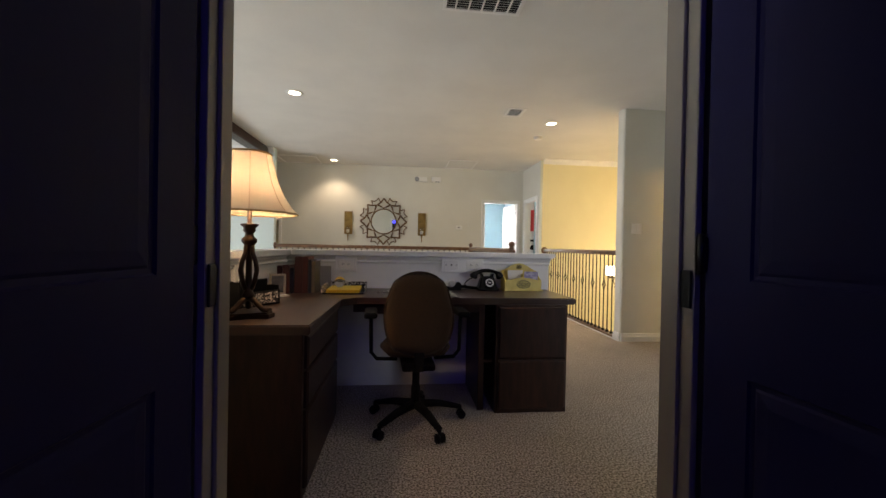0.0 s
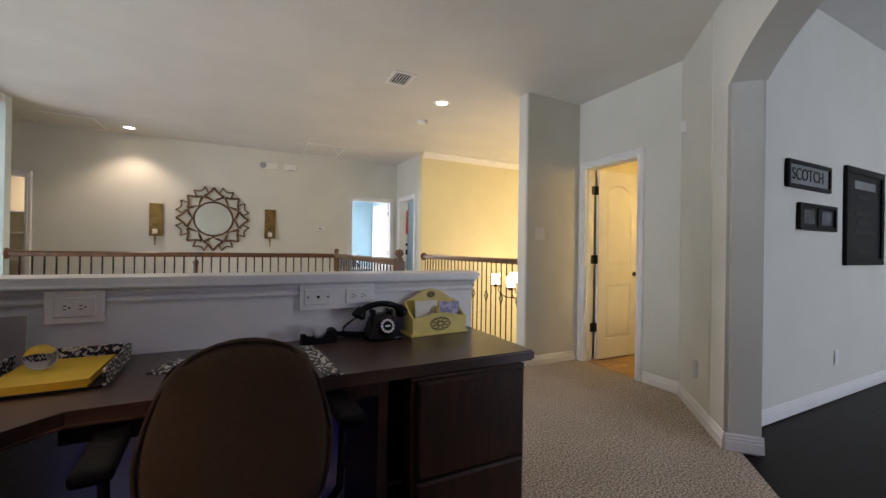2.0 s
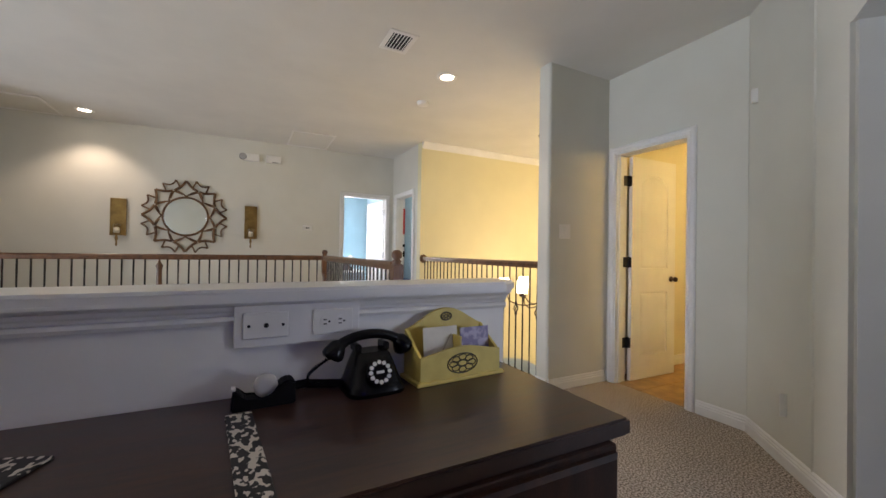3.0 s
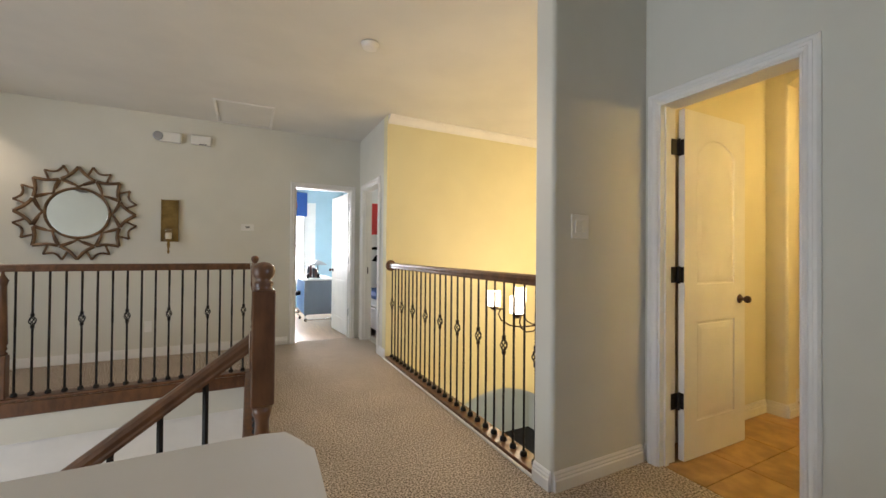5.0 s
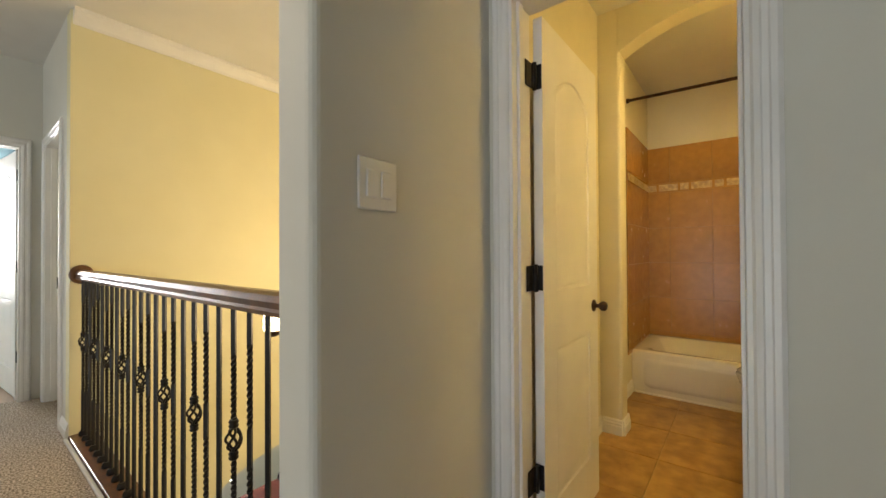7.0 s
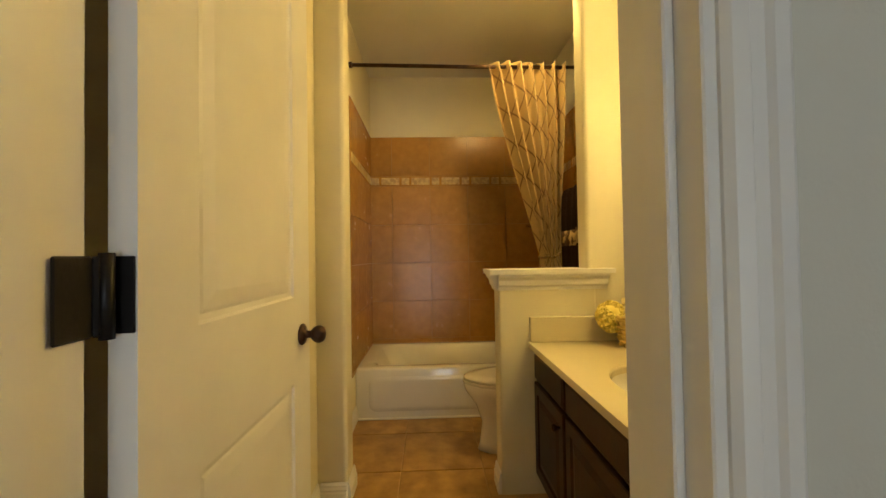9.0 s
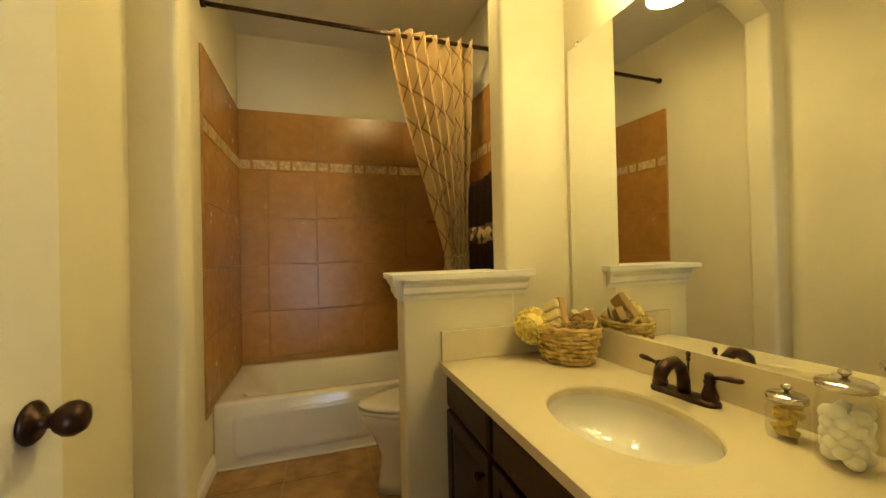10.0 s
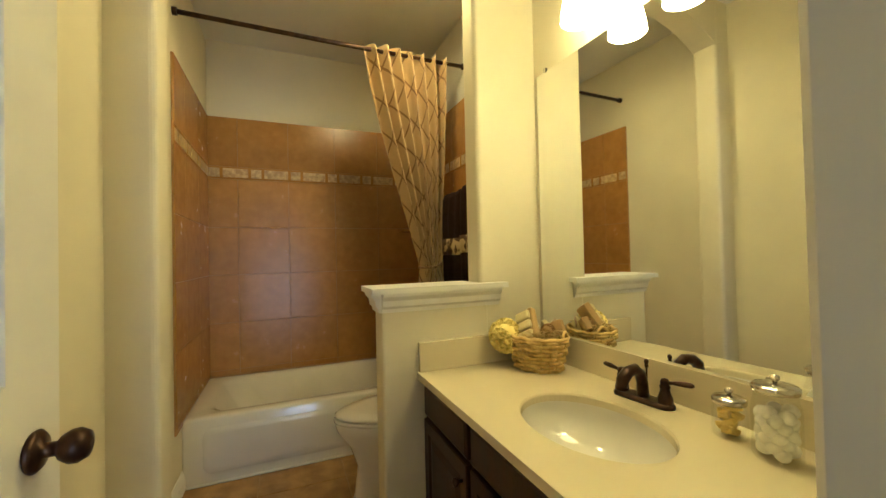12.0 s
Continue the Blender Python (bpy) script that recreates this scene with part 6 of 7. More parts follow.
kb = thing("soap_carton", "small brown carton of soap in a basket", "soap", (5.372, 3.695, VT + 0.135), 30)
part("carton", turn(box(B(), -0.030, -0.014, 0, 0.030, 0.014, 0.055, 0.002, 1), pose(0, 0, 0, 15, 25, 0)), KRAFT, kb)
tb = thing("twine_ball", "ball of brown twine in a basket", "twine", (5.398, 3.728, VT + 0.150))
b = B()
pts = []
for i in range(420):
    a = i * 0.31
    ph_ = i * 0.0187
    v = Vector((math.cos(a), math.sin(a), 0)) * 0.028
    v = Matrix.Rotation(ph_ * 2.1, 3, "X") @ Matrix.Rotation(ph_, 3, "Y") @ v
    pts.append(v)
part("twine", tube(b, pts, 0.0017, 4), surface("twine", (0.30, 0.17, 0.06), 0.8, scale=30), tb)
b = B()
bmesh.ops.create_icosphere(b, subdivisions=2, radius=0.026)
part("core", b, KRAFT, tb)
bt = thing("wooden_brush", "dark round wooden soap dish in a basket", "soap dish", (5.465, 3.79, VT + 0.128))
part("dish", turn(lathe(B(), [(0.008, -0.01), (0.026, -0.006), (0.030, 0.002), (0.026, 0.008), (0.006, 0.004)], 20), pose(0, 0, 0.006, 40, 25)), surface("dark_wood_dish", (0.11, 0.05, 0.02), 0.4, scale=20), bt)
cb = thing("hair_comb", "pale wooden comb handle leaning in a basket", "comb", (5.45, 3.715, VT + 0.125), 40)
part("handle", turn(box(B(), -0.010, -0.004, 0, 0.010, 0.004, 0.085, 0.003, 2), pose(0, 0, 0, 10, -42)), surface("pale_wood", (0.50, 0.40, 0.26), 0.5, scale=20), cb)
# yellow bath puff: many crinkled loops
PUFF = surface("yellow_net", (0.92, 0.80, 0.26), 0.7, other=(0.88, 0.72, 0.18), scale=40)
b = B()
for k in range(70):
    ax_ = Vector((rng.gauss(0, 1), rng.gauss(0, 1), rng.gauss(0, 1))).normalized()
    side = ax_.orthogonal().normalized()
    oth = ax_.cross(side)
    R = 0.060 * rng.uniform(0.85, 1.0)
    pr = None
    for i in range(13):
        a = -1.0 + 2.0 * i / 12
        d = ax_ * math.cos(a) + side * math.sin(a)
        w = 0.007 * math.sin(i * 2.2 + k)
        p, q = d * R + oth * (w - 0.005), d * R * 0.80 + oth * (-w * 0.4)
        cur = (b.verts.new(p), b.verts.new(q))
        if pr:
            b.faces.new((pr[0], cur[0], cur[1], pr[1]))
        pr = cur
pu = thing("bath_puff", "yellow net bath puff beside a basket", "bath puff", (5.505, 3.860, VT + 0.125))
pu.scale = (1.25, 1.25, 1.25)
part("netting", b, PUFF, pu)
part("core", lathe(B(), [(0.004, -0.050), (0.038, -0.034), (0.051, 0), (0.038, 0.034), (0.004, 0.050)], 14), PUFF, pu)

# glass jars
CHROME = surface("chrome", (0.62, 0.58, 0.52), 0.12, 1.0, scale=6, rough_var=0.04)
COTTON = surface("cotton", (0.84, 0.82, 0.76), 0.95, scale=30, bump=0.3)
YSOAP = surface("yellow_soap", (0.74, 0.55, 0.10), 0.5, scale=12)


def jar(label, at, r, h, kind):
    j = thing("glass_jar", label, "jar", at)
    g = part("glass", lathe(B(), [(r * 0.1, 0.001), (r * 0.92, 0.001), (r, 0.007), (r, h * 0.78), (r * 0.90, h * 0.88), (r * 0.90, h)], 32, caps=False), THIN, j)
    g.visible_shadow = False
    lid = part("lid", lathe(B(), [(r * 0.96, h), (r * 0.98, h + 0.010), (r * 0.90, h + 0.014), (r * 0.3, h + 0.018), (0.006, h + 0.020)], 28), CHROME, j, "chrome lid")
    part("knob", lathe(B(), [(0.004, h + 0.019), (0.005, h + 0.023), (0.010, h + 0.028), (0.009, h + 0.034), (0.002, h + 0.037)], 14), CHROME, lid)
    rr = random.Random(7)
    for k in range(9 if kind == "soap" else 34):
        b = B()
        a, q = rr.uniform(0, 6.28), r * 0.55 * math.sqrt(rr.random())
        if kind == "soap":
            z = 0.012 + 0.008 * k * h / 0.09
            box(b, -0.020, -0.012, -0.006, 0.020, 0.012, 0.006, 0.002, 1)
            turn(b, pose(q * 0.7 * math.cos(a), q * 0.7 * math.sin(a), z, rr.uniform(-25, 25), rr.uniform(-25, 25), rr.uniform(0, 180)))
            part("soap_piece", b, YSOAP, j)
        else:
            z = 0.018 + (h * 0.80 - 0.03) * k / 33
            bmesh.ops.create_icosphere(b, subdivisions=2, radius=0.0165)
            for v in b.verts:
                v.co *= 1 + 0.10 * noise.noise(v.co * 90 + Vector((k, 0, 0)))
            turn(b, pose((r - 0.021) * math.cos(k * 2.4), (r - 0.021) * math.sin(k * 2.4), z))
            for f in b.faces:
                f.smooth = True
            part("cotton_ball", b, COTTON, j)
    return j


jar("small lidded glass jar of yellow soap pieces", (4.742, 3.69, VT), 0.038, 0.082, "soap")
jar("tall lidded glass jar of cotton balls", (4.632, 3.712, VT), 0.045, 0.148, "cotton")

# shower rod, curtain, towels
rod = thing("shower_rod", "dark bronze shower curtain rod across the tub", "curtain rod", (0, 0, 0))
part("pole", tube(B(), [(6.385, 5.195, 2.425), (6.37, 4.4, 2.405), (6.355, 3.61, 2.395)], 0.0125, 12), BRONZE, rod)
for y in (5.195, 3.61):
    part("end_cap", tube(B(), [(6.385 if y > 5 else 6.355, y - 0.01, 2.425 if y > 5 else 2.395), (6.385 if y > 5 else 6.355, y + 0.01, 2.425 if y > 5 else 2.395)], 0.02, 14), BRONZE, rod)
CURT, t_, p_ = nodes_of("curtain_cloth")
nd, lk = t_.nodes, t_.links.new
uvn = nd.new("ShaderNodeUVMap")
sep = nd.new("ShaderNodeSeparateXYZ")
lk(uvn.outputs[0], sep.inputs[0])


def calc(op, a, c=None):
    m_ = nd.new("ShaderNodeMath")
    m_.operation = op
    for i, v in enumerate((a, c)):
        if v is None:
            continue
        if isinstance(v, (int, float)):
            m_.inputs[i].default_value = v
        else:
            lk(v, m_.inputs[i])
    return m_.outputs[0]


# ogee lattice: wavy verticals that bend towards one another
us, vs_ = calc("MULTIPLY", sep.outputs[0], 8.0), calc("MULTIPLY", sep.outputs[1], 9.0)
tri = calc("ABSOLUTE", calc("SUBTRACT", calc("FRACT", vs_), 0.5))
l1 = calc("ABSOLUTE", calc("SUBTRACT", calc("FRACT", calc("ADD", us, tri)), 0.5))
l2 = calc("ABSOLUTE", calc("SUBTRACT", calc("FRACT", calc("SUBTRACT", us, tri)), 0.5))
line = calc("LESS_THAN", calc("MINIMUM", l1, l2), 0.040)
mixc = nd.new("ShaderNodeMix")
mixc.data_type = "RGBA"
mixc.inputs["A"].default_value, mixc.inputs["B"].default_value = (0.48, 0.34, 0.155, 1), (0.21, 0.12, 0.045, 1)
lk(line, mixc.inputs["Factor"]), lk(mixc.outputs["Result"], p_.inputs["Base Color"])
p_.inputs["Roughness"].default_value, p_.inputs["Sheen Weight"].default_value = 0.6, 0.1
cu = thing("shower_curtain", "tan shower curtain with a brown lattice, tied back", "curtain", (0, 0, 0))
b = B()
uvl = b.loops.layers.uv.new("UVMap")
NU, NV = 150, 60
grid = []
for j in range(NV + 1):
    v = j / NV
    z = 2.425 - v * (2.425 - 0.42)
    tie = 1.10
    if z > tie:
        k = ((2.425 - z) / (2.425 - tie))
        yl, yr = 4.250 - 0.33 * k ** 1.15, 3.735 + 0.055 * k
        depth = 0.050 * (1 - 0.45 * k)
    else:
        k = (tie - z) / 0.68
        yl, yr = 3.92 + 0.05 * k, 3.79 - 0.02 * k
        depth = 0.033 + 0.015 * k
    row = []
    for i in range(NU + 1):
        u = i / NU
        w = math.sin(2 * math.pi * u * 7 + 0.9 * math.sin(5 * u + 2 * v)) + 0.18 * math.sin(2 * math.pi * u * 12.3 + 3 * v)
        head = 0.018 * math.sin(2 * math.pi * u * 7) * max(0, 1 - v * 14)
        row.append(b.verts.new((6.355 + depth * w + 0.012 * math.sin(9 * v + 3 * u), yl + (yr - yl) * u + 0.010 * math.sin(2 * math.pi * u * 7 + 1.3), z + head)))
    grid.append(row)
for j in range(NV):
    for i in range(NU):
        f = b.faces.new((grid[j][i], grid[j][i + 1], grid[j + 1][i + 1], grid[j + 1][i]))
        f.smooth = True
        for lp, (du, dv) in zip(f.loops, ((0, 0), (1, 0), (1, 1), (0, 1))):
            lp[uvl].uv = ((i + du) / NU, (j + dv) / NV)
cl = part("cloth", b, CURT, cu)
sol = cl.modifiers.new("thickness", "SOLIDIFY")
sol.thickness = 0.003
b = B()
for s_ in (0, math.pi):
    tube(b, [(6.355 + (0.052 + 0.004 * math.cos(i * 0.9 + s_)) * math.cos(a), 3.855 + (0.085 + 0.004 * math.cos(i * 0.9 + s_)) * math.sin(a), 1.10 + 0.05 * max(0, -math.sin(a)) + 0.004 * math.sin(i * 0.9 + s_))
             for i, a in enumerate([2 * math.pi * q / 60 for q in range(61)])], 0.005, 6)
part("tie_back", b, surface("cord_tie", (0.40, 0.27, 0.12), 0.7, other=(0.15, 0.08, 0.03), scale=60), cu, "twisted cord tie-back")

TOWEL = surface("brown_towel", (0.032, 0.017, 0.012), 0.98, other=(0.018, 0.010, 0.008), scale=90, bump=0.6, bump_scale=220, spec=0.1)
BAND = surface("towel_band", (0.50, 0.38, 0.18), 0.8, other=(0.07, 0.035, 0.018), scale=24, detail=1, sharp=(0.47, 0.53))
bar = thing("towel_bar", "bronze towel bar on the bathroom wall", "towel bar", (0, 0, 0))
part("pole", tube(B(), [(5.78, 3.755, 1.515), (6.33, 3.755, 1.515)], 0.009, 10), BRONZE, bar)
for x in (5.79, 6.318):
    part("bracket", tube(B(), [(x, 3.60, 1.515), (x, 3.762, 1.515)], 0.013, 10), BRONZE, bar)
for x0, x1, dz in ((6.062, 6.305, 0.0), (5.80, 6.050, 0.012)):
    tw = thing("bath_towel", "dark brown towel with a patterned band, hanging folded", "towel", (0, 0, 0), group="hanging towels")
    b = B()
    n = 14
    prof = [(3.795, 0.88), (3.797, 1.2), (3.795, 1.40), (3.790, 1.505), (3.778, 1.535), (3.755, 1.543), (3.735, 1.535), (3.722, 1.50), (3.720, 1.2), (3.721, 0.94)]
    gr = [[b.verts.new((x0 + (x1 - x0) * i / n, y + 0.004 * math.sin(i * 1.1 + z * 4) * (1 if y > 3.755 else -1), z + dz + 0.004 * math.sin(i * 0.7))) for y, z in prof] for i in range(n + 1)]
    for i in range(n):
        for j in range(len(prof) - 1):
            b.faces.new((gr[i][j], gr[i + 1][j], gr[i + 1][j + 1], gr[i][j + 1])).smooth = True
    c_ = part("cloth", b, TOWEL, tw)
    sl = c_.modifiers.new("thickness", "SOLIDIFY")
    sl.thickness, sl.offset = 0.010, 0
    b = B()
    gr = [[b.verts.new((x0 + (x1 - x0) * i / n, 3.8035 + 0.004 * math.sin(i * 1.1 + z * 4), z + dz)) for z in (1.172, 1.22, 1.268)] for i in range(n + 1)]
    for i in range(n):
        for j in range(2):
            b.faces.new((gr[i][j], gr[i + 1][j], gr[i + 1][j + 1], gr[i][j + 1])).smooth = True
    c_ = part("band", b, BAND, tw, "pale woven band with scrolls")
    sl = c_.modifiers.new("thickness", "SOLIDIFY")
    sl.thickness = 0.003

# corner shelves of the tub
for z in (1.39, 1.715):
    b = B()
    pts = [(7.236, 3.612)] + [(7.236 - 0.19 * math.sin(radians(a)), 3.612 + 0.19 * math.cos(radians(a))) for a in range(0, 91, 10)]
    prism(b, pts[::1], z - 0.018, z)
    single("corner_shelf", b, TILE, "brown ceramic corner shelf above the tub", "shelf", group="corner shelves")

# wall tiles of the tub alcove, one by one
tile_meshes = {}


def tile_mesh(w, h, mat_, th=0.0045):
    key = (round(w, 3), round(h, 3), mat_.name)
    if key not in tile_meshes:
        b = B()
        c = 0.0012
        r0 = [b.verts.new(p) for p in ((0, 0, 0), (w, 0, 0), (w, 0, h), (0, 0, h))]
        r1 = [b.verts.new(p) for p in ((0, -th + c, 0), (w, -th + c, 0), (w, -th + c, h), (0, -th + c, h))]
        r2 = [b.verts.new(p) for p in ((c, -th, c), (w - c, -th, c), (w - c, -th, h - c), (c, -th, h - c))]
        for p, q in ((r0, r1), (r1, r2)):
            for i in range(4):
                b.faces.new((p[i], p[(i + 1) % 4], q[(i + 1) % 4], q[i]))
        b.faces.new(r2)
        bmesh.ops.recalc_face_normals(b, faces=b.faces)
        me = bpy.data.meshes.new("tile")
        b.to_mesh(me), b.free()
        me.materials.append(mat_)
        tile_meshes[key] = me
    return tile_meshes[key]


def tiled(parent, origin, rz, spans, rows, bands):
    """Tiles on a wall whose face looks along its own -y; spans and rows are (start, end)."""
    base = pose(*origin, 0, 0, rz)
    g = 0.0021
    for z0, z1 in rows:
        for u0, u1 in spans:
            o = new("tile", tile_mesh(u1 - u0 - 2 * g, z1 - z0 - 2 * g, TILE))
            o.parent, o.matrix_basis = parent, base @ pose(u0 + g, 0, z0 + g)
    z0, z1 = bands
    strip = new("tile", tile_mesh(spans[-1][1] - spans[0][0] - 2 * g, z1 - z0 - 2 * g, TILE, 0.0035))
    strip.parent, strip.matrix_basis = parent, base @ pose(spans[0][0] + g, 0, z0 + g)
    u, k, end = spans[0][0], 0, spans[-1][1]
    while u < end - 0.02:
        w = min((0.088, 0.182)[k % 2], end - u)
        o = new("tile", tile_mesh(w - 2 * g - 0.016, z1 - z0 - 2 * g - 0.022, ACCENT, 0.0065))
        o.parent, o.matrix_basis = parent, base @ pose(u + g + 0.008, 0, z0 + g + 0.011)
        u, k = u + w, k + 1


ROWS_T = [(0.358, 0.393), (0.393, 0.726), (0.726, 1.066), (1.066, 1.404), (1.404, 1.752), (1.842, 2.197)]
back_w = structure("wall_tub_back", box(B(), 7.240, 3.60, 0.33, 7.249, 5.205, 2.195), GROUT)
tiled(back_w, (7.240, 5.200, 0), -90, [(0.0, 0.192), (0.192, 0.532), (0.532, 0.872), (0.872, 1.212), (1.212, 1.552), (1.552, 1.598)], ROWS_T, (1.752, 1.842))
side_w = structure("wall_tub_side", box(B(), 6.335, 5.196, 0.33, 7.238, 5.204, 2.195), GROUT)
tiled(side_w, (6.335, 5.196, 0), 0, [(0.0, 0.225), (0.225, 0.565), (0.565, 0.895)], ROWS_T, (1.752, 1.842))
side_e = structure("wall_tub_end", box(B(), 6.335, 3.601, 0.33, 7.238, 3.605, 2.195), GROUT)
tiled(side_e, (7.238, 3.605, 0), 180, [(0.0, 0.33), (0.33, 0.67), (0.67, 0.90)], ROWS_T, (1.752, 1.842))
# floor tiles of the bathroom
bf = structure("floor_bath_tiles", box(B(), 4.125, 3.605, -0.022, 6.47, 5.2, -0.006), FGROUT, "mottled tan floor tiles")
me_cache = {}
for i in range(6):
    for j in range(4):
        x0, x1 = max(4.135, 4.10 + 0.43 * i), min(6.468, 4.10 + 0.43 * (i + 1))
        y0, y1 = max(3.605, 3.985 + 0.43 * (j - 1)), min(5.204, 3.985 + 0.43 * j)
        if x1 - x0 < 0.03 or y1 - y0 < 0.03:
            continue
        key = (round(x1 - x0, 3), round(y1 - y0, 3))
        if key not in me_cache:
            b = box(B(), 0.002, 0.002, -0.008, key[0] - 0.002, key[1] - 0.002, 0.0, 0.002, 1)
            me = bpy.data.meshes.new("tile")
            b.to_mesh(me), b.free()
            me.materials.append(FTILE)
            me_cache[key] = me
        o = new("tile", me_cache[key])
        o.parent, o.location = bf, (x0, y0, 0)

# ---- bedroom beyond the landing ----
WINGLOW = glow("bright_sky", (0.93, 0.97, 1.0), 3.2)
structure("backdrop_sky", box(B(), 0.5, 13.4, -0.5, 5.0, 13.45, 3.5), WINGLOW, "bright overcast sky outside the window")
w1 = structure("window_1", box(box(box(box(B(), 2.2, 12.40, 0.55, 2.25, 12.45, 2.25), 3.25 - 0.20, 12.40, 0.55, 3.30 - 0.0, 12.45, 2.25), 2.25, 12.40, 0.55, 3.05, 12.45, 0.61), 2.25, 12.40, 2.2, 3.05, 12.45, 2.25), TRIM)
part("sash_bar", box(B(), 2.25, 12.405, 1.30, 3.05, 12.44, 1.345, 0.004, 1), TRIM, w1)
part("window_sill", box(B(), 2.15, 12.34, 0.515, 3.14, 12.40, 0.55, 0.006, 2), TRIM, w1)
gp = part("pane", box(B(), 2.25, 12.42, 0.61, 3.05, 12.424, 2.2), CLEAR, w1)
gp.visible_shadow = False
BLUEC = surface("blue_cloth", (0.02, 0.09, 0.32), 0.8, scale=20, bump=0.1)
ORANGEC = surface("orange_cloth", (0.75, 0.16, 0.05), 0.8, other=(0.62, 0.10, 0.03), scale=9, stretch=(1, 1, 6), bump=0.1)
va = thing("window_valance", "blue box valance with a round orange disc over the window", "valance", (2.6, 12.28, 1.95))
part("box", box(B(), -0.55, 0.0, 0, 0.51, 0.118, 0.50, 0.01, 2), BLUEC, va)
part("disc", turn(lathe(B(), [(0.285, 0), (0.285, 0.012), (0.275, 0.016)], 48), pose(0.02, 0.0, 0.22, 90)), ORANGEC, va, "round orange fabric disc")
STEEL = surface("grey_steel", (0.20, 0.25, 0.31), 0.4, 0.3, scale=6)
WHITEW = surface("white_laminate", (0.75, 0.76, 0.77), 0.3, scale=6)
bd = thing("bedroom_desk", "grey metal desk with a white top on casters", "desk", (2.86, 10.55, 0))
part("top", box(B(), -0.04, -0.03, 0.70, 0.52, 1.2, 0.725, 0.004, 1), WHITEW, bd)
part("front_panel", box(B(), 0.0, 0.0, 0.12, 0.50, 0.02, 0.70, 0.003, 1), STEEL, bd)
part("side_panel", box(B(), 0.0, 0.02, 0.12, 0.02, 1.15, 0.70, 0.003, 1), surface("blue_panel", (0.05, 0.18, 0.42), 0.5, scale=6), bd)
part("base_rail", tube(B(), [(0.02, 0.01, 0.10), (0.02, 0.01, 0.03), (0.48, 0.01, 0.03), (0.48, 0.01, 0.10)], 0.010, 8), CHROME, bd)
for x, y in ((0.03, 0.03), (0.47, 0.03), (0.03, 1.1)):
    part("caster", turn(lathe(B(), [(0.012, -0.012), (0.028, -0.010), (0.028, 0.010), (0.012, 0.012)], 14), pose(x, y, 0.028, 90)), BLACK, bd)
dl = thing("desk_lamp", "small metal desk lamp with a wide shade", "lamp", (3.12, 10.85, 0.725))
part("base", lathe(B(), [(0.07, 0), (0.07, 0.012), (0.012, 0.02), (0.010, 0.26)], 18), CHROME, dl)
part("shade", lathe(B(), [(0.16, 0.235), (0.13, 0.26), (0.07, 0.295), (0.02, 0.315), (0.008, 0.33)], 22), surface("grey_shade", (0.35, 0.36, 0.37), 0.4, scale=8), dl)
for x, h, c in ((2.98, 0.20, BMAT["navy"]), (3.02, 0.22, BMAT["maroon"]), (3.07, 0.18, BMAT["navy"]), (3.11, 0.16, BMAT["dark red"])):
    o = thing("book", "upright book standing on the bedroom desk", "book", (x, 11.05, 0.725), 0, "bedroom books")
    part("cover", box(B(), -0.017, -0.07, 0, 0.017, 0.07, h, 0.002, 1), c, o)
hp = thing("headphones", "dark headphones lying on the bedroom desk", "headphones", (3.02, 10.72, 0.725))
part("band", tube(B(), [(0.09 * math.cos(a), 0, 0.02 + 0.09 * math.sin(a)) for a in [math.pi * i / 14 for i in range(15)]], 0.012, 8), BMAT["maroon"], hp)
for s_ in (-1, 1):
    part("ear_cup", turn(lathe(B(), [(0.03, -0.02), (0.042, -0.01), (0.042, 0.01), (0.03, 0.02)], 16), pose(s_ * 0.09, 0, 0.045, 0, 90)), BLKPLAST, hp)
bc = thing("bedroom_chair", "black swivel chair with a chrome base", "chair", (2.70, 11.15, 0), -60)
part("seat", turn(cushion(0.36, 0.36, 0.09), pose(0, 0, 0.44, 90)), BLKPLAST, bc)
part("backrest", turn(cushion(0.30, 0.34, 0.07), pose(0, -0.18, 0.66, -8)), BLKPLAST, bc)
part("post", lathe(B(), [(0.022, 0.08), (0.022, 0.42)], 12), CHROME, bc)
for k in range(5):
    a = 2 * math.pi * k / 5
    part("leg", tube(B(), [(0, 0, 0.11), (0.15 * math.cos(a), 0.15 * math.sin(a), 0.10), (0.27 * math.cos(a), 0.27 * math.sin(a), 0.05)], 0.012, 8), CHROME, bc)
    part("caster", turn(lathe(B(), [(0.012, -0.014), (0.026, -0.010), (0.026, 0.010), (0.012, 0.014)], 12), pose(0.27 * math.cos(a), 0.27 * math.sin(a), 0.026, 90)), BLACK, bc)

# ---- bedroom east of the hall: white wall with a red block and a dark figure ----
b = B()
box(b, 3.52, 9.72, 0.0, 7.0, 9.80, 2.7), box(b, 7.0, 7.95, 0.0, 7.08, 9.8, 2.7)
structure("wall_red_room", b, surface("white_room_paint", (0.80, 0.80, 0.79), 0.85, scale=3, bump=0.1))
structure("floor_red_room", box(B(), 3.47, 7.95, -0.1, 7.0, 9.8, -0.004), CARPET)
structure("ceiling_red_room", box(B(), 3.52, 7.95, 2.7, 7.0, 9.8, 2.75), CEIL)
RED = surface("red_paint", (0.70, 0.05, 0.045), 0.6, scale=5)
wa = thing("wall_decal", "red panel with dark abstract shapes on a white wall", "wall art", (4.0, 9.718, 1.0))
part("panel", box(B(), -0.35, -0.004, 0.48, 0.5, 0.0, 0.98), RED, wa)
